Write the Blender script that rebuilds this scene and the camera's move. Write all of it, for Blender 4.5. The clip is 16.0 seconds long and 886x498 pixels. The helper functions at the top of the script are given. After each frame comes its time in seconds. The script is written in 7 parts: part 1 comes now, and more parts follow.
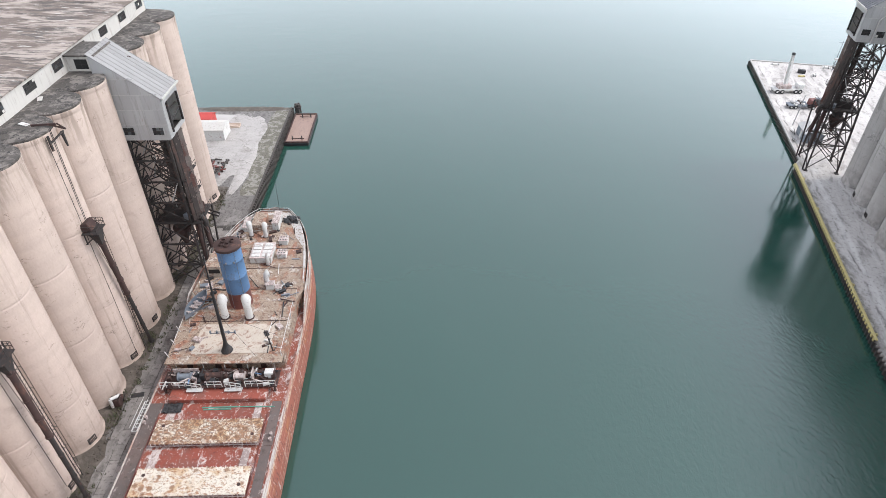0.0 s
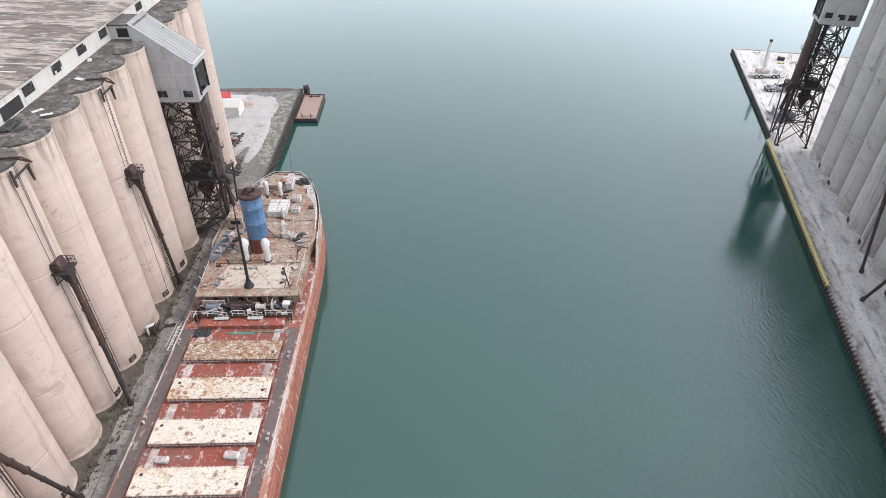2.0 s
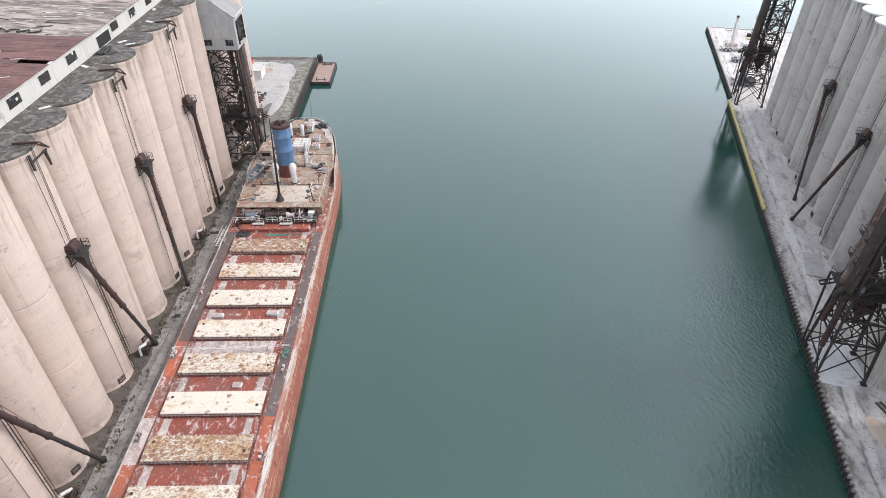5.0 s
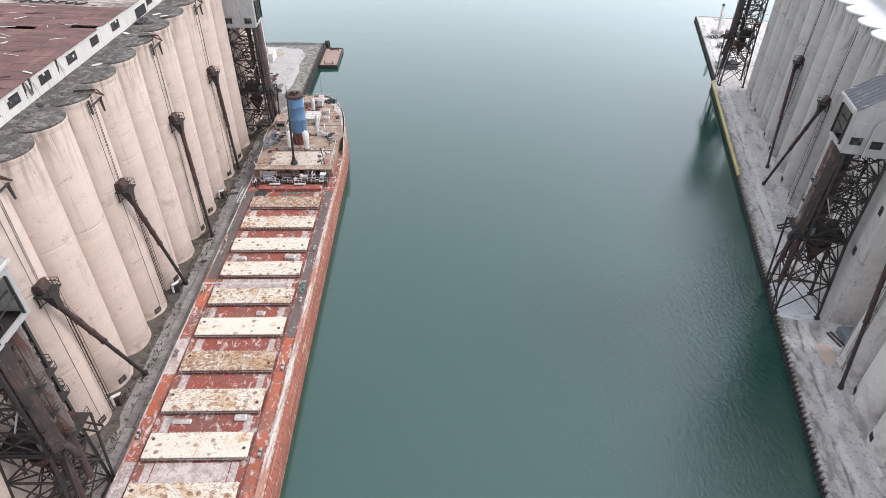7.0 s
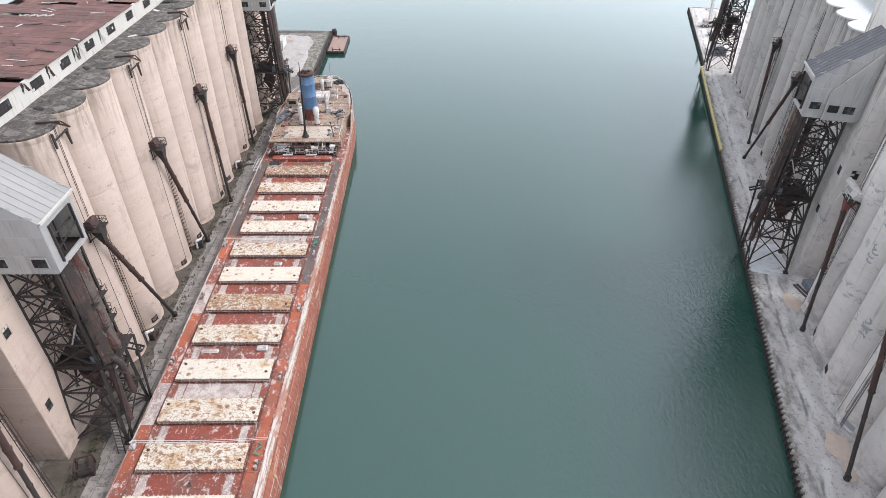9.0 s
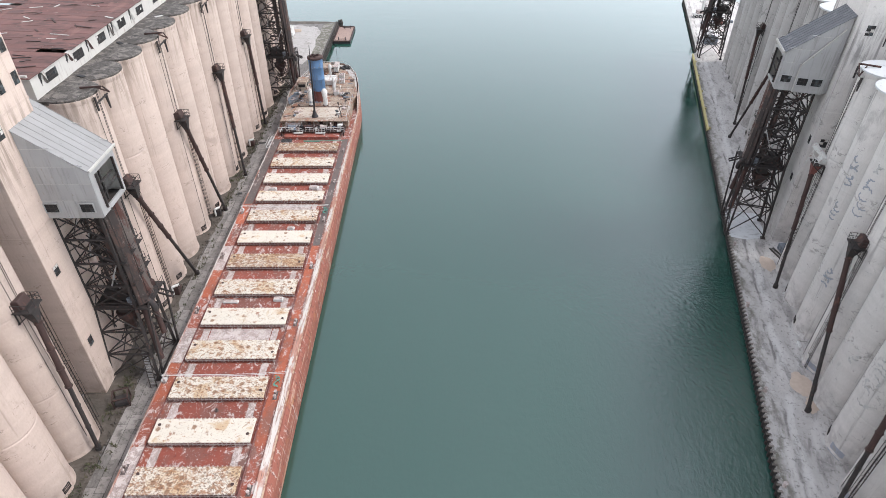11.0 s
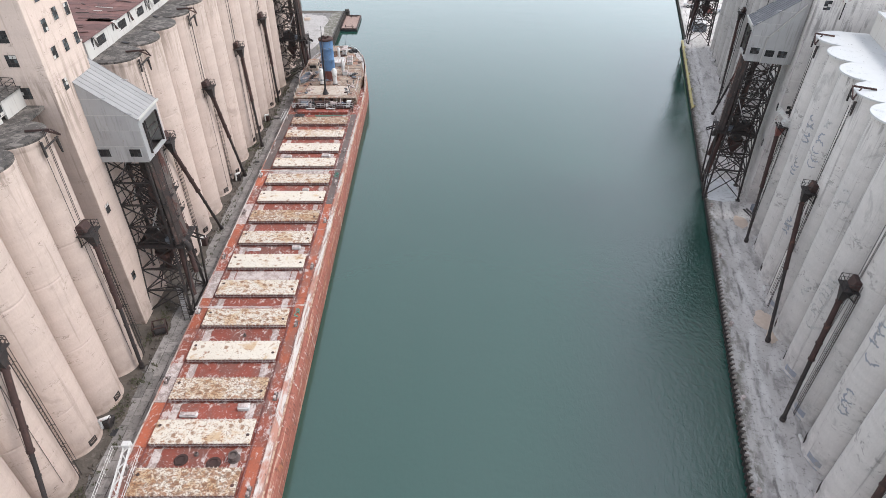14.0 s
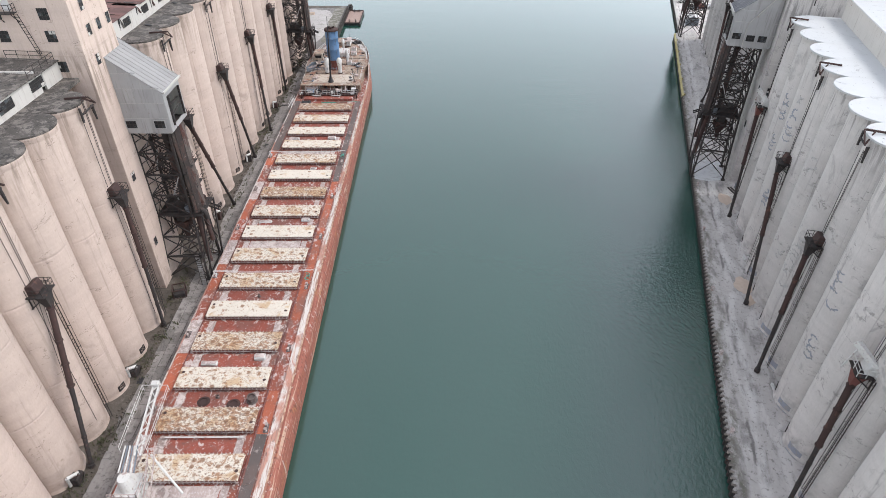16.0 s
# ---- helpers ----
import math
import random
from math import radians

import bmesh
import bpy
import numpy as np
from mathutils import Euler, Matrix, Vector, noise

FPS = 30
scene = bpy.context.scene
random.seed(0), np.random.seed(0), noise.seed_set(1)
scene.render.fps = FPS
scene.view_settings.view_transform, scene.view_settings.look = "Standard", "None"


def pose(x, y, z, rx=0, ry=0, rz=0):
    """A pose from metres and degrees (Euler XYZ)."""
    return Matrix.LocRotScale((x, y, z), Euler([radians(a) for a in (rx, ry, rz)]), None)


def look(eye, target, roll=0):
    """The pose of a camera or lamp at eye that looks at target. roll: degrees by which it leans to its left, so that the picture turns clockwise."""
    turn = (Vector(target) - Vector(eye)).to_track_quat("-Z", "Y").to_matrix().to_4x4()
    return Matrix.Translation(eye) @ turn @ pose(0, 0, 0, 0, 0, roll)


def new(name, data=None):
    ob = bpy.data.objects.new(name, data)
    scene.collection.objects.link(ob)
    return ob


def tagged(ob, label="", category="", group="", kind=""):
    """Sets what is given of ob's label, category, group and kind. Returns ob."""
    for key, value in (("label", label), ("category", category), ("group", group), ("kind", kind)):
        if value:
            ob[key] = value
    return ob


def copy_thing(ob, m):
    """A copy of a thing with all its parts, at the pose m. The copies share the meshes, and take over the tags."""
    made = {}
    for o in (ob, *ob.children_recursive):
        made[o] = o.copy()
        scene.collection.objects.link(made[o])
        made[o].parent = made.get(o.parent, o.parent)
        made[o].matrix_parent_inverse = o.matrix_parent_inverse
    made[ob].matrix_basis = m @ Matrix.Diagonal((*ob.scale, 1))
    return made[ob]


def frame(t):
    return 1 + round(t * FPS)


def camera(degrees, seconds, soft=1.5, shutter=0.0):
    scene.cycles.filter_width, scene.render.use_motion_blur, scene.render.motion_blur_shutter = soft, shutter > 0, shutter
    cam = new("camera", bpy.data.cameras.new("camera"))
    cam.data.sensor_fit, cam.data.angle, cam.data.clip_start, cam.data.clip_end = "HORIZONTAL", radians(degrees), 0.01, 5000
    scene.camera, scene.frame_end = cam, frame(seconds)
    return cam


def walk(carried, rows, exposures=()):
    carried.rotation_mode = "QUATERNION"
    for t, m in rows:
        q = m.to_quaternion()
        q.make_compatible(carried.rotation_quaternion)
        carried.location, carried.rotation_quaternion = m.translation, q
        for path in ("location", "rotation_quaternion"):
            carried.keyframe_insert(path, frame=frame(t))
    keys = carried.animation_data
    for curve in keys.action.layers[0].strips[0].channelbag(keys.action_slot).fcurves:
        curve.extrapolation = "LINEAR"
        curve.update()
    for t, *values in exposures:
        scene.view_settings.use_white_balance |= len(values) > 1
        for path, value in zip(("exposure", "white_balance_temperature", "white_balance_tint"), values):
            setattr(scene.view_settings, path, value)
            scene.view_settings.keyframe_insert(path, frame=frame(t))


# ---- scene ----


def eye(x, y, z, yaw, pitch, roll):
    """A camera pose from its place, its heading to the left of +y, its tilt and its lean, in degrees."""
    return pose(x, y, z, 0, 0, yaw) @ pose(0, 0, 0, 90 + pitch) @ pose(0, 0, 0, 0, 0, roll)


PATH = [
    (0.0, eye(-0.953, -4.828, 70.350, -2.171, -37.068, 0.571)),
    (0.5, eye(-0.859, -7.923, 70.383, -2.143, -36.996, 0.569)),
    (1.0, eye(-0.833, -11.381, 70.375, -2.104, -36.940, 0.589)),
    (1.5, eye(-0.787, -15.245, 70.353, -2.064, -36.898, 0.629)),
    (2.0, eye(-0.699, -19.430, 70.341, -2.037, -36.874, 0.677)),
    (2.5, eye(-0.647, -23.774, 70.374, -2.018, -36.880, 0.728)),
    (3.0, eye(-0.700, -28.281, 70.480, -2.008, -36.903, 0.762)),
    (3.5, eye(-0.720, -32.756, 70.587, -1.987, -36.937, 0.796)),
    (4.0, eye(-0.654, -37.126, 70.670, -1.965, -36.969, 0.825)),
    (6.5, eye(-0.544, -56.784, 70.287, -1.741, -36.854, 0.772)),
    (7.0, eye(-0.495, -60.158, 70.222, -1.680, -36.834, 0.759)),
    (7.5, eye(-0.481, -63.464, 70.174, -1.611, -36.840, 0.752)),
    (8.0, eye(-0.469, -66.604, 70.175, -1.540, -36.845, 0.742)),
    (8.5, eye(-0.425, -69.665, 70.161, -1.457, -36.859, 0.733)),
    (9.0, eye(-0.311, -72.598, 70.134, -1.374, -36.876, 0.715)),
    (11.5, eye(0.073, -85.927, 70.156, -0.908, -36.945, 0.412)),
    (12.0, eye(0.035, -88.273, 70.144, -0.866, -36.960, 0.392)),
    (12.5, eye(0.042, -90.634, 70.147, -0.820, -36.969, 0.381)),
    (13.0, eye(0.070, -92.986, 70.157, -0.776, -36.967, 0.368)),
    (13.5, eye(0.095, -95.322, 70.150, -0.728, -36.956, 0.366)),
    (14.0, eye(0.132, -97.581, 70.125, -0.691, -36.937, 0.360)),
    (14.5, eye(0.158, -99.796, 70.076, -0.669, -36.909, 0.343)),
    (15.0, eye(0.122, -102.096, 70.004, -0.651, -36.864, 0.337)),
    (15.5, eye(0.114, -104.457, 69.912, -0.646, -36.808, 0.336)),
    (16.0, eye(0.089, -106.830, 69.815, -0.644, -36.748, 0.332)),
]
EXPOSURES = [(0.0, 0.80), (7.0, 0.83), (12.5, 0.78), (16.0, 0.67)]
cam = camera(72.23, 16.0, soft=0.8)
walk(cam, PATH, EXPOSURES)

# ---- light ----
world = bpy.data.worlds.new("overcast")
scene.world = world
world.use_nodes = True
wn, wl = world.node_tree.nodes, world.node_tree.links
sky = wn.new("ShaderNodeTexSky")
sky.sky_type, sky.sun_disc = "NISHITA", False
sky.sun_elevation, sky.sun_rotation = radians(52), radians(87)
sky.air_density, sky.dust_density, sky.ozone_density = 1.0, 0.1, 1.0
grey = wn.new("ShaderNodeHueSaturation")
grey.inputs["Saturation"].default_value = 0.30
grey.inputs["Value"].default_value = 1.8
wl.new(sky.outputs["Color"], grey.inputs["Color"])
wl.new(grey.outputs["Color"], wn["Background"].inputs["Color"])
wn["Background"].inputs["Strength"].default_value = 0.15

sun = new("sun", bpy.data.lights.new("sun", "SUN"))
sun.data.energy, sun.data.angle, sun.data.color = 1.6, radians(18), (1.0, 0.95, 0.90)
sun.matrix_world = look((61.5, 3.2, 78.8), (0, 0, 0))

# ---- materials ----


ALBEDO_CUT = 0.75  # even cut to every base colour, so bounced light fills the clefts less


class Mat:
    """A node material: a small builder round a Principled shader."""

    def __init__(self, name, base=(0.5, 0.5, 0.5), rough=0.8, metal=0.0):
        self.m = bpy.data.materials.new(name)
        self.m.use_nodes = True
        self.n, self.l = self.m.node_tree.nodes, self.m.node_tree.links
        self.p = self.n["Principled BSDF"]
        self.p.inputs["Roughness"].default_value = rough
        self.p.inputs["Metallic"].default_value = metal
        rgb = self.n.new("ShaderNodeRGB")
        rgb.outputs[0].default_value = (*(ALBEDO_CUT * c for c in base), 1)
        self.col = rgb.outputs[0]
        tc = self.n.new("ShaderNodeNewGeometry")
        self.pos = tc.outputs["Position"]
        self.bumped = None

    def objcoord(self):
        self.pos = self.n.new("ShaderNodeTexCoord").outputs["Object"]
        return self

    def scaled(self, s):
        v = self.n.new("ShaderNodeVectorMath")
        v.operation = "MULTIPLY"
        v.inputs[1].default_value = s
        self.l.new(self.pos, v.inputs[0])
        return v.outputs[0]

    def noise(self, scale, detail=6, stretch=(1, 1, 1), rough=0.6, warp=0.0):
        t = self.n.new("ShaderNodeTexNoise")
        t.inputs["Scale"].default_value, t.inputs["Detail"].default_value = scale, detail
        t.inputs["Roughness"].default_value = rough
        t.inputs["Distortion"].default_value = warp
        self.l.new(self.scaled(stretch), t.inputs["Vector"])
        return t.outputs["Fac"]

    def ramp(self, fac, lo, hi, a=0.0, b=1.0):
        t = self.n.new("ShaderNodeMapRange")
        t.interpolation_type = "SMOOTHSTEP"
        for k, v in ((1, lo), (2, hi), (3, a), (4, b)):
            t.inputs[k].default_value = v
        self.l.new(fac, t.inputs[0])
        return t.outputs[0]

    def mul(self, a, b):
        t = self.n.new("ShaderNodeMath")
        t.operation = "MULTIPLY"
        for k, v in ((0, a), (1, b)):
            if isinstance(v, (int, float)):
                t.inputs[k].default_value = v
            else:
                self.l.new(v, t.inputs[k])
        return t.outputs[0]

    def plus(self, a, b):
        t = self.n.new("ShaderNodeMath")
        t.operation = "ADD"
        self.l.new(a, t.inputs[0])
        self.l.new(b, t.inputs[1])
        return t.outputs[0]

    def shift(self, a, lo, hi):
        t = self.n.new("ShaderNodeMapRange")
        t.inputs[3].default_value, t.inputs[4].default_value = lo, hi
        self.l.new(a, t.inputs[0])
        return t.outputs[0]

    def rnd(self, island=False):
        if island:
            return self.n.new("ShaderNodeNewGeometry").outputs["Random Per Island"]
        return self.n.new("ShaderNodeObjectInfo").outputs["Random"]

    def axis(self, k):
        t = self.n.new("ShaderNodeSeparateXYZ")
        self.l.new(self.pos, t.inputs[0])
        return t.outputs[k]

    def over(self, fac, colour, mode="MIX"):
        t = self.n.new("ShaderNodeMix")
        t.data_type, t.blend_type = "RGBA", mode
        t.clamp_factor = True
        if isinstance(fac, (int, float)):
            t.inputs[0].default_value = fac
        else:
            self.l.new(fac, t.inputs[0])
        self.l.new(self.col, t.inputs[6])
        t.inputs[7].default_value = (*(ALBEDO_CUT * c for c in colour), 1)
        self.col = t.outputs[2]
        return self

    def tint(self, fac, lo, hi):
        """Multiplies the colour by a grey between lo and hi that follows fac."""
        m = self.n.new("ShaderNodeMapRange")
        for k, v in ((1, 0.0), (2, 1.0), (3, lo), (4, hi)):
            m.inputs[k].default_value = v
        self.l.new(fac, m.inputs[0])
        t = self.n.new("ShaderNodeMix")
        t.data_type, t.blend_type = "RGBA", "MULTIPLY"
        t.inputs[0].default_value = 1.0
        self.l.new(self.col, t.inputs[6])
        self.l.new(m.outputs[0], t.inputs[7])
        self.col = t.outputs[2]
        return self

    def bump(self, height, strength=0.3, dist=0.05):
        b = self.n.new("ShaderNodeBump")
        b.inputs["Strength"].default_value, b.inputs["Distance"].default_value = strength, dist
        self.l.new(height, b.inputs["Height"])
        if self.bumped is not None:
            self.l.new(self.bumped, b.inputs["Normal"])
        self.bumped = b.outputs[0]
        return self

    def done(self):
        self.l.new(self.col, self.p.inputs["Base Color"])
        if self.bumped is not None:
            self.l.new(self.bumped, self.p.inputs["Normal"])
        return self.m


def concrete(name, base, dirt, streak, spall=0.0):
    m = Mat(name, base, 0.9)
    m.tint(m.rnd(), 0.92, 1.06)
    m.tint(m.noise(0.12, 5), 0.9, 1.08)
    m.tint(m.noise(1.1, 8, (1, 1, 0.35)), 0.92, 1.06)
    m.tint(m.noise(5.0, 6, (1, 1, 0.5), 0.7), 0.84, 1.14)
    # bands left by the lifts of the slip form
    m.tint(m.ramp(m.noise(0.75, 4, (0.05, 0.05, 1.0)), 0.35, 0.65), 0.95, 1.02)
    # long runs of dirt, blotches and pits
    m.over(m.mul(m.ramp(m.noise(0.8, 8, (1.6, 1.6, 0.07), 0.65, 0.3), 0.55, 0.72), streak), dirt)
    m.over(m.mul(m.ramp(m.noise(0.22, 8, (1, 1, 0.8), 0.65, 0.8), 0.58, 0.68), streak * 0.6), dirt)
    m.over(m.mul(m.ramp(m.noise(3.0, 4, (1, 1, 1.6)), 0.68, 0.75), 0.5), dirt)
    # hair cracks that wander round the wall, and ragged spalls beside them
    f = m.noise(0.22, 6, (1, 1, 2.6), 0.6, 0.4)
    crack = m.mul(m.ramp(f, 0.492, 0.499), m.ramp(f, 0.508, 0.501))
    m.over(m.mul(m.mul(crack, m.ramp(m.noise(0.35, 3), 0.55, 0.62)), 0.7), tuple(0.6 * c for c in dirt))
    m.over(m.mul(m.mul(m.ramp(f, 0.47, 0.5), m.ramp(f, 0.53, 0.5)), m.mul(m.ramp(m.noise(1.3, 7, rough=0.7), 0.6, 0.65), 0.6)), dirt)
    # ragged spalls where the lifts of the form met
    z = m.plus(m.axis(2), m.shift(m.noise(0.25, 5), -1.6, 1.6))
    for a, b in ((9.6, 13.4), (22.6, 26.0)):
        ring = m.mul(m.ramp(z, a, a + 1.2), m.ramp(z, b, b - 1.2))
        m.over(m.mul(m.mul(ring, m.ramp(m.noise(0.75, 8, (1, 1, 1.3), 0.72, 0.5), 0.54, 0.59)), spall), tuple(0.95 * c for c in dirt))
        m.over(m.mul(m.mul(ring, m.ramp(m.noise(1.6, 8, (1, 1, 1.6), 0.7), 0.60, 0.64)), spall * 0.8), (0.80, 0.77, 0.75))
    # drips from the rim, splashed feet
    high = m.mul(m.ramp(m.axis(2), 30.0, 38.5), m.ramp(m.axis(2), 44.0, 39.0))
    m.over(m.mul(m.mul(high, m.ramp(m.noise(1.0, 7, (1.3, 1.3, 0.12), warp=0.5), 0.48, 0.62)), 0.75), dirt)
    low = m.ramp(m.axis(2), 5.5, -1.0)
    m.over(m.mul(m.mul(low, m.ramp(m.noise(0.7, 6), 0.35, 0.65)), 0.5), dirt)
    m.bump(m.noise(2.0, 8, (1, 1, 0.6)), 0.25, 0.08)
    return m.done()


CONC_L = concrete("warm_concrete", (0.655, 0.522, 0.452), (0.29, 0.22, 0.175), 0.5)
CONC_R = concrete("grey_concrete", (0.74, 0.70, 0.675), (0.21, 0.195, 0.19), 0.6, 0.55)
CONC_N = concrete("dull_grey_concrete", (0.47, 0.44, 0.425), (0.13, 0.12, 0.115), 0.7, 0.5)

m = Mat("old_tar_roof", (0.085, 0.074, 0.066), 0.95)
m.tint(m.noise(0.35, 7), 0.45, 1.55)
m.over(m.mul(m.ramp(m.noise(0.6, 9, rough=0.68, warp=0.8), 0.47, 0.6), 0.75), (0.24, 0.21, 0.19))
m.over(m.mul(m.ramp(m.noise(3, 8, rough=0.75), 0.58, 0.66), 0.6), (0.36, 0.33, 0.31))
m.over(m.mul(m.ramp(m.noise(1.4, 8, rough=0.7), 0.54, 0.6), 0.85), (0.03, 0.027, 0.026))
TAR = m.bump(m.noise(1.6, 8), 0.5, 0.12).done()

m = Mat("white_membrane", (0.66, 0.67, 0.68), 0.6)
m.tint(m.noise(0.3, 6), 0.9, 1.05)
m.over(m.mul(m.ramp(m.noise(0.5, 8, rough=0.7), 0.56, 0.68), 0.55), (0.40, 0.41, 0.43))
m.over(m.mul(m.ramp(m.noise(1.6, 8, rough=0.7), 0.62, 0.67), 0.8), (0.2, 0.19, 0.19))
MEMBRANE = m.bump(m.noise(0.8, 5), 0.2, 0.05).done()

m = Mat("weathered_felt_roof", (0.40, 0.335, 0.295), 0.95)
m.over(m.ramp(m.noise(0.2, 9, (0.6, 1.5, 1), 0.66, 0.5), 0.44, 0.56), (0.17, 0.13, 0.11))
m.over(m.mul(m.ramp(m.noise(0.5, 9, (0.4, 2.2, 1), 0.68, 0.5), 0.51, 0.58), 0.85), (0.075, 0.064, 0.058))
m.over(m.mul(m.ramp(m.noise(0.9, 7, (0.4, 2, 1)), 0.6, 0.68), 0.8), (0.62, 0.585, 0.54))
FELT = m.bump(m.noise(1.2, 8, (0.5, 2, 1)), 0.6, 0.12).done()

m = Mat("rusted_roof_sheet", (0.155, 0.07, 0.06), 0.85)
m.tint(m.rnd(), 0.75, 1.2)
m.tint(m.noise(0.6, 7), 0.6, 1.35)
m.over(m.mul(m.ramp(m.noise(0.5, 9, (0.5, 2.5, 1), 0.65, 0.6), 0.54, 0.62), 0.85), (0.065, 0.035, 0.032))
m.over(m.mul(m.ramp(m.noise(0.35, 6, (1, 0.3, 1)), 0.55, 0.7), 0.4), (0.30, 0.15, 0.12))
m.over(m.mul(m.ramp(m.noise(1.8, 7, (0.4, 3, 1)), 0.67, 0.72), 0.8), (0.55, 0.46, 0.42))
RUSTROOF = m.bump(m.noise(2, 6), 0.3, 0.06).done()

m = Mat("pale_wall_sheet", (0.60, 0.57, 0.535), 0.75)
m.tint(m.noise(0.4, 6), 0.85, 1.1)
m.over(m.mul(m.ramp(m.noise(0.9, 7, (2.5, 2.5, 0.25)), 0.52, 0.74), 0.65), (0.30, 0.25, 0.215))
m.over(m.mul(m.ramp(m.noise(2.2, 6, (1, 1, 0.4)), 0.66, 0.72), 0.7), (0.25, 0.13, 0.09))
PALE = m.bump(m.noise(3, 5), 0.15, 0.03).done()

m = Mat("galvanised_sheet", (0.46, 0.45, 0.445), 0.62, 0.1)
m.tint(m.rnd(), 0.92, 1.06)
m.tint(m.noise(0.3, 5), 0.82, 1.12)
m.over(m.mul(m.ramp(m.noise(1.0, 7, (2.2, 2.2, 0.2)), 0.5, 0.78), 0.6), (0.22, 0.20, 0.19))
m.over(m.mul(m.ramp(m.noise(1.7, 6, (1.5, 1.5, 0.5)), 0.64, 0.72), 0.45), (0.28, 0.17, 0.12))
GALV = m.bump(m.noise(2.5, 5), 0.12, 0.03).done()

m = Mat("grey_roof_sheet", (0.31, 0.30, 0.295), 0.6)
m.tint(m.rnd(), 0.9, 1.08)
m.tint(m.noise(0.5, 6), 0.85, 1.12)
m.over(m.mul(m.ramp(m.noise(1.5, 8, rough=0.7), 0.58, 0.68), 0.5), (0.17, 0.155, 0.15))
GREYROOF = m.bump(m.noise(2.5, 5), 0.12, 0.03).done()

m = Mat("dark_roof_sheet", (0.125, 0.125, 0.14), 0.65)
m.tint(m.noise(0.5, 6), 0.75, 1.25)
m.over(m.mul(m.ramp(m.noise(0.7, 7), 0.55, 0.7), 0.5), (0.27, 0.265, 0.27))
DARKROOF = m.bump(m.noise(2.5, 5), 0.12, 0.03).done()

m = Mat("dark_rusted_steel", (0.036, 0.03, 0.029), 0.8, 0.0)
m.tint(m.noise(1.2, 6), 0.55, 1.5)
m.over(m.mul(m.ramp(m.noise(2.2, 7), 0.54, 0.72), 0.7), (0.15, 0.07, 0.055))
STEEL = m.bump(m.noise(6, 5), 0.3, 0.02).done()

m = Mat("brown_rusted_plate", (0.062, 0.034, 0.03), 0.9, 0.0)
m.tint(m.noise(0.8, 7), 0.5, 1.5)
m.over(m.mul(m.ramp(m.noise(1.2, 7, (1, 1, 0.4)), 0.55, 0.68), 0.7), (0.16, 0.075, 0.055))
RUSTPLATE = m.bump(m.noise(5, 5), 0.3, 0.03).done()

m = Mat("dark_duct_plate", (0.052, 0.04, 0.037), 0.85)
m.tint(m.noise(0.8, 7), 0.55, 1.45)
m.over(m.mul(m.ramp(m.noise(0.7, 9, (1, 1, 0.3), 0.68, 0.4), 0.5, 0.6), 0.8), (0.11, 0.06, 0.05))
m.over(m.mul(m.ramp(m.noise(2.0, 8, (1, 1, 0.5), 0.7), 0.6, 0.66), 0.7), (0.26, 0.21, 0.19))
DUCTPLATE = m.bump(m.noise(5, 5), 0.3, 0.03).done()

m = Mat("flaking_rust_plate", (0.20, 0.165, 0.15), 0.85)
m.tint(m.noise(0.8, 7), 0.6, 1.4)
m.over(m.mul(m.ramp(m.noise(0.5, 9, (1, 1, 0.35), 0.68, 0.5), 0.47, 0.56), 0.9), (0.13, 0.05, 0.04))
m.over(m.mul(m.ramp(m.noise(1.3, 8, (1, 1, 0.4), 0.7), 0.57, 0.63), 0.8), (0.42, 0.36, 0.33))
FLAKED = m.bump(m.noise(5, 5), 0.3, 0.03).done()

# near-black colour that paints the shade of unlit interiors onto flat panels
m = Mat("unlit_inside_paint", (0.02, 0.019, 0.019), 0.9)
m.tint(m.noise(2, 4), 0.6, 1.4)
UNLIT = m.done()

m = Mat("dirty_glass", (0.05, 0.055, 0.06), 0.25)
m.tint(m.rnd(), 0.4, 2.2)
m.over(m.mul(m.ramp(m.noise(2, 6), 0.5, 0.7), 0.5), (0.25, 0.25, 0.24))
GLASS = m.done()

def old_paving(name, base, spread, grime=1.0):
    m = Mat(name, base, 0.95)
    m.tint(m.rnd(), 1.0 - spread, 1.0 + spread)
    m.tint(m.noise(0.09, 6), 0.72, 1.25)
    m.tint(m.noise(0.9, 8), 0.75, 1.25)
    m.over(m.mul(m.ramp(m.noise(0.13, 8, (2.6, 0.7, 1), warp=0.7), 0.52, 0.68), 0.6), (0.36, 0.335, 0.32))
    m.over(m.mul(m.ramp(m.noise(0.3, 8, (1.5, 0.8, 1), warp=0.5), 0.52, 0.68), 0.85 * grime), (0.10, 0.088, 0.08))
    m.over(m.mul(m.ramp(m.noise(1.6, 9, rough=0.72), 0.51, 0.6), 0.75 * grime), (0.075, 0.066, 0.06))
    m.over(m.mul(m.ramp(m.noise(4.0, 7, rough=0.7), 0.58, 0.66), 0.6), (0.36, 0.34, 0.32))
    return m.bump(m.noise(2.2, 9), 0.45, 0.1).done()


PAVE = old_paving("old_quay_paving", (0.19, 0.175, 0.168), 0.02)
PAVE_SLAB = old_paving("quay_slab_stone", (0.28, 0.257, 0.243), 0.25, 0.7)
JOINT = old_paving("quay_joint_dirt", (0.05, 0.045, 0.04), 0.02)

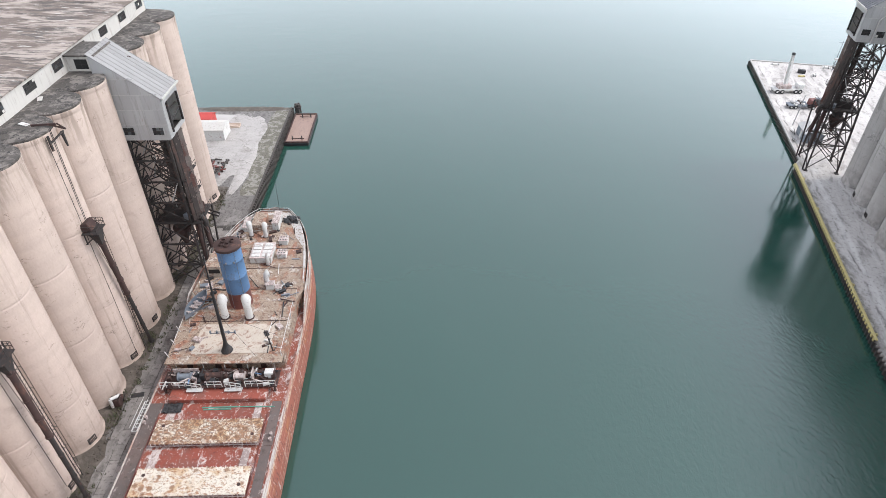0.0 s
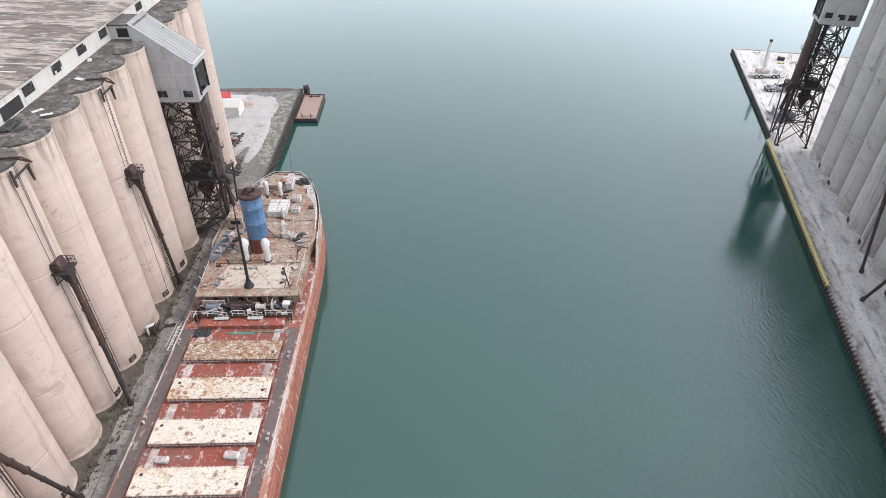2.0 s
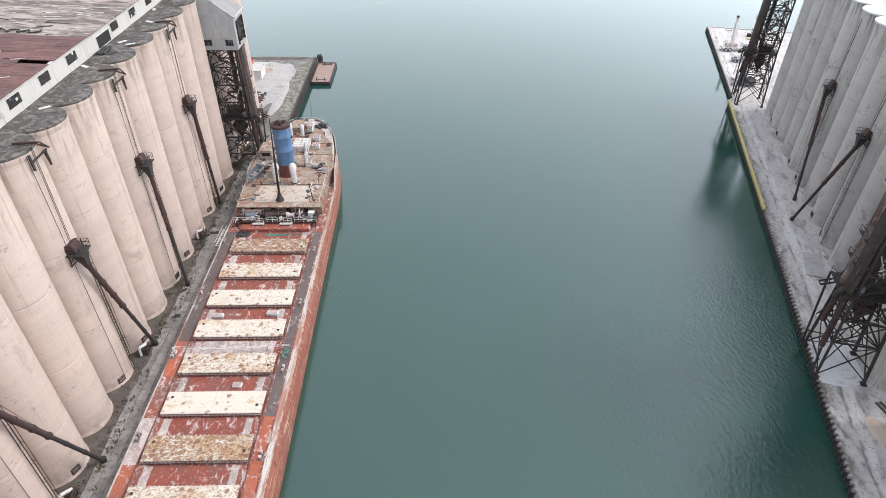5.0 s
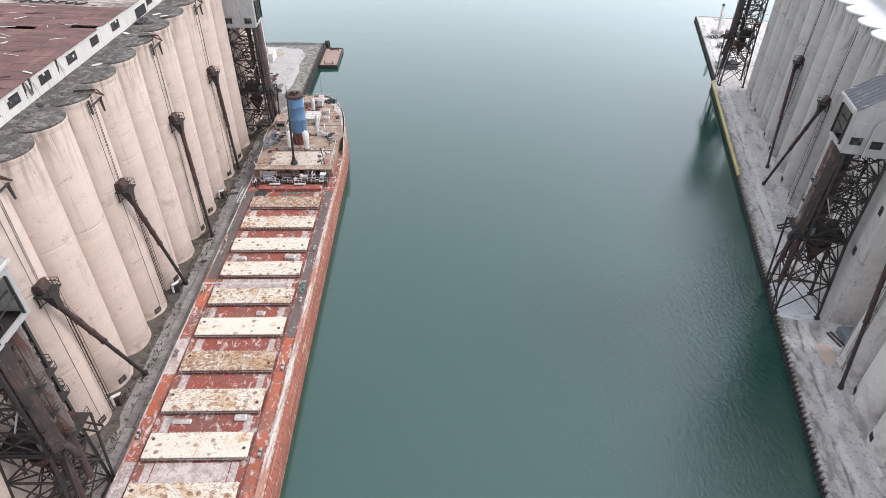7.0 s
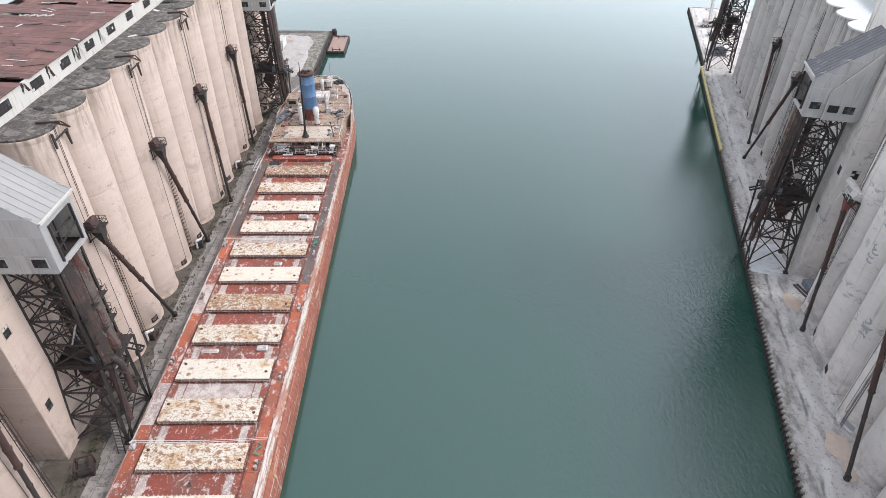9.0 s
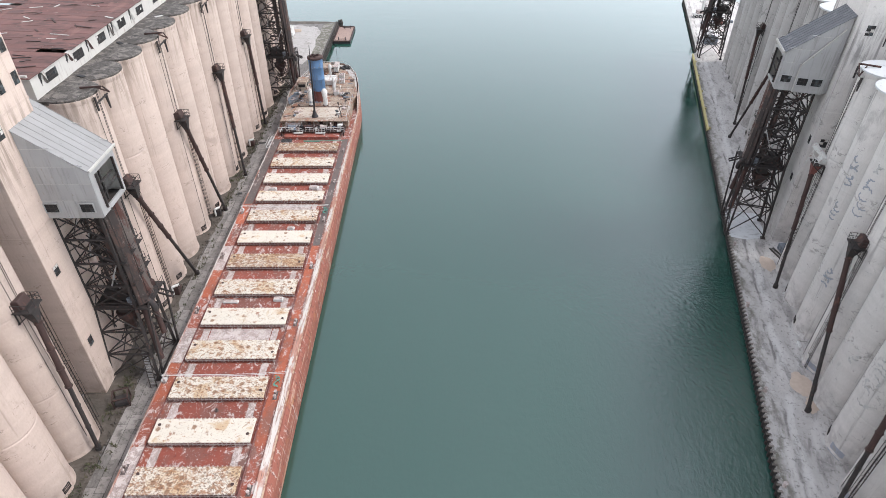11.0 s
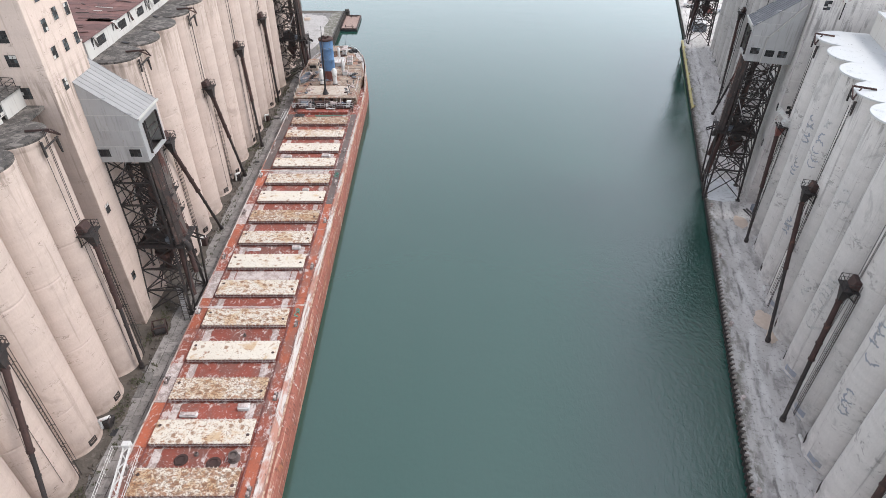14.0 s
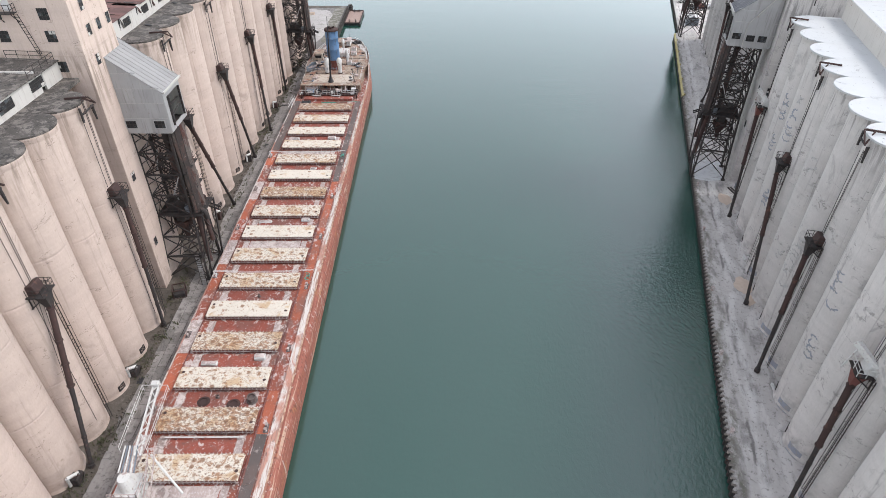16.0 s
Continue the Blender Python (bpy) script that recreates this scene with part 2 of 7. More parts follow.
m = Mat("grey_quay_concrete", (0.59, 0.55, 0.525), 0.93).objcoord()
m.tint(m.noise(0.1, 6), 0.75, 1.2)
m.tint(m.noise(1.1, 8), 0.82, 1.16)
m.over(m.mul(m.ramp(m.noise(0.16, 8, (2.2, 0.5, 1), warp=0.8), 0.5, 0.64), 0.8), (0.70, 0.665, 0.64))
m.over(m.mul(m.ramp(m.noise(0.33, 8, (1.6, 0.5, 1), warp=0.4), 0.5, 0.66), 0.7), (0.24, 0.222, 0.212))
# dirt and moss gathered along the water's edge
wander = m.plus(m.axis(0), m.shift(m.noise(0.25, 6, (1, 1, 1), 0.65), -2.2, 2.2))
m.over(m.mul(m.ramp(wander, 2.6, 0.8), m.mul(m.ramp(m.noise(0.5, 8, (1, 0.5, 1), 0.7), 0.42, 0.6), 0.85)), (0.15, 0.14, 0.105))
# pale wheel tracks
lane = m.plus(m.axis(0), m.shift(m.noise(0.16, 9, (0.6, 0.5, 1), 0.66), -1.7, 1.7))
band = m.mul(m.ramp(lane, 3.1, 3.7), m.ramp(lane, 5.0, 4.2))
m.over(m.mul(band, m.ramp(m.noise(0.55, 8, (1, 0.35, 1), 0.68), 0.4, 0.58, 0.05, 0.8)), (0.74, 0.715, 0.69))
rut = m.mul(m.ramp(lane, 2.7, 2.95), m.ramp(lane, 3.35, 3.1))
m.over(m.mul(rut, m.ramp(m.noise(0.4, 7, (1, 0.4, 1)), 0.45, 0.6, 0.0, 0.8)), (0.17, 0.155, 0.15))
m.over(m.mul(m.ramp(m.noise(1.5, 9, rough=0.72), 0.54, 0.62), 0.65), (0.18, 0.165, 0.16))
m.over(m.mul(m.ramp(m.noise(3.5, 7, rough=0.7), 0.57, 0.65), 0.6), (0.64, 0.62, 0.6))
PAVE_R = m.bump(m.noise(2.4, 9), 0.4, 0.08).done()

m = Mat("whitened_concrete", (0.80, 0.80, 0.81), 0.9)
m.tint(m.noise(0.5, 7), 0.85, 1.08)
m.over(m.mul(m.ramp(m.noise(0.4, 8, warp=0.8), 0.5, 0.66), 0.7), (0.46, 0.44, 0.43))
m.over(m.mul(m.ramp(m.noise(1.8, 8, rough=0.72), 0.57, 0.64), 0.6), (0.28, 0.265, 0.26))
PADCONC = m.bump(m.noise(2, 8), 0.3, 0.05).done()

m = Mat("cracked_pier_concrete", (0.46, 0.43, 0.41), 0.93)
m.tint(m.noise(0.25, 7), 0.75, 1.2)
m.tint(m.noise(1.5, 8), 0.82, 1.14)
m.over(m.mul(m.ramp(m.noise(0.3, 9, rough=0.7, warp=0.3), 0.52, 0.62), 0.7), (0.30, 0.275, 0.255))
cell = m.n.new("ShaderNodeTexVoronoi")
cell.feature = "DISTANCE_TO_EDGE"
cell.inputs["Scale"].default_value = 0.5
warped = m.n.new("ShaderNodeVectorMath")
warped.operation = "ADD"
wob = m.n.new("ShaderNodeTexNoise")
wob.inputs["Scale"].default_value, wob.inputs["Detail"].default_value = 0.7, 5
m.l.new(m.pos, wob.inputs["Vector"])
m.l.new(m.pos, warped.inputs[0])
m.l.new(wob.outputs["Color"], warped.inputs[1])
m.l.new(warped.outputs[0], cell.inputs["Vector"])
m.over(m.mul(m.ramp(cell.outputs["Distance"], 0.035, 0.01), m.ramp(m.noise(0.2, 4), 0.45, 0.6, 0.0, 0.7)), (0.2, 0.18, 0.155))
m.over(m.mul(m.ramp(m.noise(3.0, 7, rough=0.72), 0.56, 0.63), 0.6), (0.22, 0.20, 0.185))
CRACKED = m.bump(m.noise(2, 8), 0.35, 0.06).done()

m = Mat("bleached_slab", (0.50, 0.475, 0.455), 0.93)
m.tint(m.noise(0.5, 7), 0.8, 1.15)
m.over(m.mul(m.ramp(m.noise(0.6, 8, warp=0.6), 0.55, 0.7), 0.6), (0.24, 0.225, 0.21))
SLAB = m.bump(m.noise(2, 8), 0.35, 0.06).done()

m = Mat("dark_soil", (0.105, 0.088, 0.074), 0.98)
m.tint(m.noise(0.7, 8), 0.5, 1.5)
m.over(m.mul(m.ramp(m.noise(0.5, 8, warp=0.5), 0.5, 0.66), 0.6), (0.20, 0.17, 0.145))
m.over(m.mul(m.ramp(m.noise(0.4, 7), 0.62, 0.72), 0.5), (0.085, 0.088, 0.045))
SOIL = m.bump(m.noise(2.5, 8), 0.9, 0.2).done()

m = Mat("moss_and_weeds", (0.17, 0.155, 0.125), 0.98)
m.tint(m.noise(0.5, 7), 0.6, 1.4)
m.over(m.mul(m.ramp(m.noise(0.6, 8, warp=0.6), 0.48, 0.56), 0.8), (0.33, 0.31, 0.28))
m.over(m.mul(m.ramp(m.noise(2.2, 8, rough=0.7), 0.51, 0.6), 0.75), (0.07, 0.07, 0.045))
MOSS = m.bump(m.noise(3, 8), 0.5, 0.1).done()

m = Mat("pale_grit", (0.70, 0.56, 0.46), 0.98)
m.tint(m.noise(1.2, 8), 0.75, 1.15)
GRIT = m.bump(m.noise(5, 8), 0.6, 0.06).done()

m = Mat("harbour_water", (0.018, 0.070, 0.053), 0.1)
m.tint(m.noise(0.012, 3), 0.86, 1.14)
m.over(m.mul(m.ramp(m.noise(0.02, 4, (1, 0.5, 1)), 0.4, 0.7), 0.3), (0.034, 0.076, 0.062))
m.p.inputs["IOR"].default_value = 1.48
m.p.inputs["Specular IOR Level"].default_value = 1.0
m.bump(m.mul(m.noise(1.7, 5, (1.0, 0.6, 1), warp=0.5), m.plus(m.ramp(m.noise(0.012, 3, (1.4, 0.5, 1)), 0.42, 0.6, 0.03, 0.14), m.mul(m.ramp(m.axis(1), 95.0, 20.0), m.ramp(m.axis(0), 8.0, 40.0, 0.0, 0.75)))), 0.36, 0.3)
m.bump(m.noise(0.16, 3, (0.7, 1, 1)), 0.025, 1.2)
WATER = m.done()

m = Mat("quay_timber", (0.075, 0.065, 0.058), 0.9)
m.tint(m.noise(1.5, 6), 0.5, 1.5)
m.tint(m.rnd(True), 0.7, 1.3)
TIMBER = m.bump(m.noise(5, 6, (1, 1, 0.3)), 0.4, 0.04).done()

m = Mat("bleached_timber", (0.26, 0.225, 0.20), 0.9)
m.tint(m.noise(1.5, 6), 0.5, 1.4)
m.tint(m.rnd(True), 0.6, 1.3)
LUG = m.bump(m.noise(5, 6), 0.4, 0.04).done()

m = Mat("yellow_paint", (0.60, 0.50, 0.22), 0.6)
m.tint(m.noise(1.3, 6), 0.75, 1.15)
m.over(m.mul(m.ramp(m.noise(2.0, 7), 0.6, 0.7), 0.6), (0.3, 0.25, 0.16))
YELLOW = m.done()


def painted(name, base, rust=(0.23, 0.085, 0.05), amount=0.5, rough=0.65, scale=1.0, lo=0.56):
    m = Mat(name, base, rough)
    m.tint(m.noise(0.7 * scale, 6), 0.84, 1.12)
    m.over(m.mul(m.ramp(m.noise(1.1 * scale, 9, warp=0.5), lo, lo + 0.12), amount), rust)
    m.over(m.mul(m.ramp(m.noise(4.0 * scale, 8, rough=0.75), 0.56, 0.63), amount * 0.8), tuple(0.6 * c for c in rust))
    return m.bump(m.noise(4, 5), 0.2, 0.02).done()


WHITE = painted("chipped_white_paint", (0.70, 0.69, 0.67), amount=0.6)
CREAM = painted("cream_paint", (0.58, 0.50, 0.42), amount=0.7, lo=0.52)
BLUE = painted("faded_blue_paint", (0.12, 0.235, 0.42), (0.10, 0.13, 0.18), 0.6, lo=0.55)
OCHRE = painted("ochre_strake_paint", (0.52, 0.36, 0.26), (0.30, 0.12, 0.08), 0.9, lo=0.46)
OXIDE = painted("red_oxide_paint", (0.20, 0.065, 0.055), (0.10, 0.04, 0.035), 0.6)
REDPAINT = painted("bright_red_paint", (0.55, 0.07, 0.06), (0.3, 0.05, 0.05), 0.3)
GREYPAINT = painted("grey_paint", (0.20, 0.225, 0.26), (0.12, 0.12, 0.13), 0.3)
ROPE = painted("green_rope", (0.10, 0.36, 0.28), (0.05, 0.2, 0.16), 0.4)
BLACK = painted("black_paint", (0.025, 0.025, 0.028), (0.08, 0.05, 0.04), 0.4)



def worn_deck(name, base, white, grime=0.6, lo=0.55):
    m = Mat(name, base, 0.82)
    m.tint(m.rnd(), 0.85, 1.12)
    m.tint(m.noise(0.3, 7), 0.7, 1.25)
    m.over(m.mul(m.ramp(m.noise(0.28, 9, (1, 0.7, 1), 0.65, 0.6), 0.47, 0.6), grime), (0.17, 0.115, 0.10))
    m.over(m.mul(m.ramp(m.noise(0.75, 10, (1.2, 0.8, 1), 0.7, 0.7), lo, lo + 0.07), white), (0.64, 0.55, 0.52))
    m.over(m.mul(m.ramp(m.noise(2.6, 9, (1, 1, 1), 0.75, 0.4), lo + 0.02, lo + 0.07), white * 0.9), (0.70, 0.63, 0.60))
    m.over(m.mul(m.ramp(m.noise(1.3, 9, (1, 1, 1), 0.75), 0.55, 0.62), 0.6), tuple(0.4 * c for c in base))
    m.over(m.mul(m.ramp(m.noise(6.0, 6, rough=0.7), 0.58, 0.65), 0.5), (0.09, 0.05, 0.042))
    return m.bump(m.noise(4, 6), 0.25, 0.03).done()


DECK = worn_deck("ship_deck", (0.33, 0.088, 0.055), 0.85, 0.7, 0.53)

m = Mat("poop_deck", (0.38, 0.29, 0.22), 0.82)
m.tint(m.noise(0.3, 6), 0.8, 1.2)
m.over(m.mul(m.ramp(m.noise(0.35, 9, warp=0.8), 0.49, 0.60), 0.85), (0.36, 0.15, 0.09))
m.over(m.mul(m.ramp(m.noise(0.8, 8, warp=0.6), 0.57, 0.64), 0.8), (0.60, 0.55, 0.49))
m.over(m.mul(m.ramp(m.noise(1.6, 10, rough=0.75), 0.52, 0.59), 0.8), (0.15, 0.07, 0.05))
m.over(m.mul(m.ramp(m.noise(4.5, 8, rough=0.75), 0.53, 0.6), 0.7), (0.09, 0.05, 0.042))
m.over(m.mul(m.ramp(m.noise(2.8, 8, rough=0.7), 0.6, 0.65), 0.8), (0.62, 0.58, 0.53))
POOP = m.bump(m.noise(4, 6), 0.25, 0.03).done()

m = Mat("hatch_cover_paint", (0.74, 0.675, 0.58), 0.78)
m.tint(m.noise(0.6, 7), 0.88, 1.08)
own = m.shift(m.rnd(), -0.035, 0.085)
m.over(m.mul(m.ramp(m.plus(m.noise(0.3, 9, rough=0.65, warp=0.6), own), 0.53, 0.68), 0.7), (0.53, 0.32, 0.14))
m.over(m.mul(m.ramp(m.plus(m.noise(1.5, 11, (0.85, 1.2, 1), 0.76, 0.4), own), 0.55, 0.61), 0.85), (0.34, 0.15, 0.065))
# round rust stains in loose rows, where the stiffeners lie below
spot = m.n.new("ShaderNodeTexVoronoi")
spot.inputs["Scale"].default_value, spot.inputs["Randomness"].default_value = 0.85, 0.55
m.l.new(m.scaled((1, 1, 0)), spot.inputs["Vector"])
near = m.plus(spot.outputs["Distance"], m.shift(m.noise(3.0, 6, rough=0.7), -0.22, 0.22))
m.over(m.mul(m.ramp(near, 0.36, 0.2), m.ramp(m.plus(m.noise(0.45, 3), own), 0.44, 0.56, 0.0, 0.85)), (0.25, 0.115, 0.055))
m.over(m.mul(m.ramp(m.plus(m.noise(4.2, 8, rough=0.75, warp=0.3), own), 0.565, 0.62), 0.85), (0.15, 0.085, 0.055))
m.over(m.mul(m.ramp(m.noise(9.0, 5, rough=0.7), 0.61, 0.66), 0.7), (0.2, 0.11, 0.07))
m.over(m.mul(m.ramp(m.noise(0.55, 4), 0.66, 0.69), 0.75), (0.30, 0.11, 0.06))
COVER = m.bump(m.noise(3, 6), 0.25, 0.03).done()

m = Mat("ship_hull_paint", (0.36, 0.118, 0.082), 0.75)
m.tint(m.noise(0.3, 6, (1, 1, 2)), 0.75, 1.25)
m.over(m.mul(m.ramp(m.noise(0.8, 8, (1, 0.12, 3.0), warp=0.5), 0.55, 0.64), 0.85), (0.62, 0.44, 0.33))
m.over(m.mul(m.ramp(m.noise(0.5, 8, (1, 0.4, 1.2), warp=0.7), 0.56, 0.66), 0.7), (0.46, 0.20, 0.09))
m.over(m.mul(m.ramp(m.noise(1.2, 9, (2, 2, 0.4), 0.7), 0.53, 0.62), 0.85), (0.16, 0.06, 0.045))
m.over(m.mul(m.ramp(m.noise(0.9, 9, (1.6, 1.6, 0.25), 0.7), 0.58, 0.64), 0.8), (0.66, 0.56, 0.51))
HULL = m.bump(m.noise(1.2, 6), 0.2, 0.05).done()

m = Mat("sheer_strake_paint", (0.60, 0.54, 0.50), 0.75)
m.tint(m.noise(0.3, 6, (1, 1, 2)), 0.8, 1.15)
m.over(m.mul(m.ramp(m.noise(0.45, 8, (1, 0.35, 1.4), warp=0.8), 0.46, 0.57), 0.85), (0.40, 0.15, 0.095))
m.over(m.mul(m.ramp(m.noise(1.1, 9, (1, 0.2, 4.0), 0.7), 0.5, 0.58), 0.8), (0.30, 0.17, 0.135))
m.over(m.mul(m.ramp(m.noise(2.2, 8, (1.2, 0.25, 3), 0.7), 0.57, 0.65), 0.85), (0.12, 0.07, 0.058))
STRAKE = m.bump(m.noise(1.2, 6), 0.2, 0.05).done()

# ---- mesh helpers ----


def part(name, bm, material, parent, label="", smooth=False):
    me = bpy.data.meshes.new(name)
    if bm.faces:
        bmesh.ops.recalc_face_normals(bm, faces=bm.faces)
    bm.to_mesh(me)
    bm.free()
    me.materials.append(material)
    if smooth:
        me.polygons.foreach_set("use_smooth", [True] * len(me.polygons))
        me.set_sharp_from_angle(angle=radians(40))
    ob = new(name, me)
    ob.parent = parent
    if label:
        ob["label"] = label
    return ob


def thing(name, label, category, group="", m=None, kind=""):
    ob = new(name)
    ob.empty_display_size = 0.5
    if m is not None:
        ob.matrix_basis = m
    return tagged(ob, label, category, group, kind)


def box(bm, a, b, bevel=0.0, m=None):
    """A box from corner a to corner b, with softened edges where bevel is given."""
    a, b = Vector(a), Vector(b)
    c, s = (a + b) / 2, b - a
    made = bmesh.ops.create_cube(bm, size=1, matrix=(m or Matrix()) @ Matrix.Translation(c) @ Matrix.Diagonal((s.x, s.y, s.z, 1)))
    if bevel:
        es = list({e for v in made["verts"] for e in v.link_edges})
        bmesh.ops.bevel(bm, geom=es, offset=bevel, segments=1, affect="EDGES", profile=0.5)
    return bm


def rod(bm, p, q, r, seg=6, r2=None, caps=True):
    p, q = Vector(p), Vector(q)
    d = q - p
    m = Matrix.Translation((p + q) / 2) @ d.to_track_quat("Z", "Y").to_matrix().to_4x4()
    bmesh.ops.create_cone(bm, cap_ends=caps, segments=seg, radius1=r, radius2=r if r2 is None else r2, depth=d.length, matrix=m)
    return bm


def bar(bm, p, q, w, h=None):
    """A straight rolled-steel bar of rectangular section between two points."""
    p, q = Vector(p), Vector(q)
    d = q - p
    m = Matrix.Translation((p + q) / 2) @ d.to_track_quat("Z", "Y").to_matrix().to_4x4()
    bmesh.ops.create_cube(bm, size=1, matrix=m @ Matrix.Diagonal((w, h or w, d.length, 1)))
    return bm


def ring_frame(bm, w, h, t, y0, y1):
    """One closed frame, 2w wide and h high, t broad, between the planes y0 and y1."""
    outer, inner = ((-w, 0), (w, 0), (w, h), (-w, h)), ((-w + t, t), (w - t, t), (w - t, h - t), (-w + t, h - t))
    rings = [[bm.verts.new((x, y, z)) for x, z in loop] for loop, y in ((outer, y0), (inner, y0), (inner, y1), (outer, y1))]
    for a, b in zip(rings, rings[1:] + rings[:1]):
        for k in range(4):
            bm.faces.new((a[k], a[(k + 1) % 4], b[(k + 1) % 4], b[k]))
    return bm


UNIT = {}


def member(parent, p, q, w, h=None, name="brace", material=None):
    """A steel member as an object of its own; all members of a material share one bevelled bar."""
    material = material or STEEL
    if material.name not in UNIT:
        bm = bmesh.new()
        bmesh.ops.create_cube(bm, size=1)
        UNIT[material.name] = bpy.data.meshes.new(name)
        bm.to_mesh(UNIT[material.name])
        bm.free()
        UNIT[material.name].materials.append(material)
    p, q = Vector(p), Vector(q)
    d = q - p
    ob = new(name, UNIT[material.name])
    ob.parent = parent
    ob.matrix_basis = Matrix.Translation((p + q) / 2) @ d.to_track_quat("Z", "Y").to_matrix().to_4x4() @ Matrix.Diagonal((w, h or w, d.length, 1))
    return ob


def rails(bm, pts, height=1.05, r=0.035, step=1.8, closed=False):
    """A two-bar hand rail along a line of foot points."""
    pts = [Vector(p) for p in pts]
    if closed:
        pts.append(pts[0])
    up = Vector((0, 0, height))
    for p, q in zip(pts, pts[1:]):
        for f in (0.5, 1.0):
            bar(bm, p + up * f, q + up * f, r * 1.6)
        n = max(1, round((q - p).length / step))
        for k in range(n + 1):
            c = p.lerp(q, k / n)
            bar(bm, c, c + up, r * 1.6)
    return bm


def tube(bm, pts, r, seg=6):
    """A bent round bar along a line of points."""
    pts = [Vector(p) for p in pts]
    rings = []
    for i, p in enumerate(pts):
        d = (pts[min(i + 1, len(pts) - 1)] - pts[max(i - 1, 0)]).normalized()
        a = d.orthogonal().normalized() if i == 0 else (last - last.dot(d) * d).normalized()
        last = a
        b = d.cross(a)
        rings.append([bm.verts.new(p + r * (math.cos(2 * math.pi * k / seg) * a + math.sin(2 * math.pi * k / seg) * b)) for k in range(seg)])
    for u, v in zip(rings, rings[1:]):
        for k in range(seg):
            bm.faces.new((u[k], u[(k + 1) % seg], v[(k + 1) % seg], v[k]))
    bm.faces.new(rings[0][::-1])
    bm.faces.new(rings[-1])
    return bm


def lathe(bm, profile, seg=32, at=(0, 0, 0)):
    """A turned form from (radius, height) pairs."""
    rings = []
    for r, z in profile:
        rings.append([bm.verts.new((at[0] + r * math.cos(2 * math.pi * k / seg), at[1] + r * math.sin(2 * math.pi * k / seg), at[2] + z)) for k in range(seg)])
    for a, b in zip(rings, rings[1:]):
        for k in range(seg):
            bm.faces.new((a[k], a[(k + 1) % seg], b[(k + 1) % seg], b[k]))
    bm.faces.new(rings[0][::-1])
    bm.faces.new(rings[-1])
    return bm


def prism(bm, outline, z0, z1):
    """An upright prism over an outline of (x, y) corners."""
    lo = [bm.verts.new((x, y, z0)) for x, y in outline]
    hi = [bm.verts.new((x, y, z1)) for x, y in outline]
    n = len(lo)
    for k in range(n):
        bm.faces.new((lo[k], lo[(k + 1) % n], hi[(k + 1) % n], hi[k]))
    bm.faces.new(lo[::-1])
    bm.faces.new(hi)
    return bm


def B():
    return bmesh.new()


rng = random.Random(7)

# ---- plan ----
WATER_Z = -2.3
# The east complex stands on its own quay, turned against the west one.
EAST = pose(59.6, 16.0, -1.1, 0, 0, -15.3)
SILO_H, PITCH = 38.1, 7.55

# ---- water and quays ----
bm = B()
bmesh.ops.create_grid(bm, x_segments=8, y_segments=8, size=2600)
water = part("water", bm, WATER, None)
water.location = (0, 0, WATER_Z)
tagged(water, "calm dark green harbour water with faint ripples", "water", kind="structure")

bm = B()
prism(bm, [(-39.8, -140), (-39.8, 97), (-36.7, 98.5), (-36.9, 154), (-110, 155), (-110, -140)], -9, 0)
quay_w = tagged(part("pavement", bm, PAVE, None), "cracked grey concrete quay beside the grain silos", "quay", kind="structure")

bm = B()
prism(bm, [(0, -140), (0, 109.5), (1.6, 112), (1.1, 183.4), (60, 184.5), (60, -140)], -8, 0)
quay_e = tagged(part("pavement", bm, PAVE_R, None), "stained pale concrete quay below grey silos", "quay", kind="structure")
quay_e.matrix_basis = EAST

# soil and weeds gathered along the feet of the west silos
bm = B()
edge_a, edge_b = [], []
for k in range(121):
    y = 112 - k * 1.75
    edge_a.append((-43.9 + 1.2 * noise.noise((y * 0.22, 3.1, 0)) + 0.5 * noise.noise((y * 0.9, 7, 0)), y))
    edge_b.append((-50.5, y))
va = [bm.verts.new((x, y, 0.06)) for x, y in edge_a]
vm = [bm.verts.new((-46.6, y, 0.22 + 0.25 * noise.noise((y * 0.5, 1.7, 2)))) for x, y in edge_a]
vb = [bm.verts.new((x, y, 0.3)) for x, y in edge_b]
for k in range(120):
    bm.faces.new((va[k], va[k + 1], vm[k + 1], vm[k]))
    bm.faces.new((vm[k], vm[k + 1], vb[k + 1], vb[k]))
soil = tagged(part("soil_strip", bm, SOIL, None, smooth=True), "dark soil and rubble strip along silo feet", "soil", kind="stuff")

# ---- grain elevators ----


def silo_mesh(r, h, z_rings):
    prof = [(r + 0.12, 0.0), (r + 0.12, 0.35), (r, 0.5), (r, 0.8)]
    for z in z_rings:
        prof += [(r, z - 0.3), (r, z - 0.1), (r - 0.03, z - 0.05), (r - 0.03, z + 0.05), (r, z + 0.1), (r, z + 0.3)]
    prof += [(r, h - 1.1), (r, h - 0.9), (r + 0.06, h - 0.8), (r + 0.06, h - 0.3), (r + 0.02, h - 0.28)]
    return lathe(B(), prof, 40)


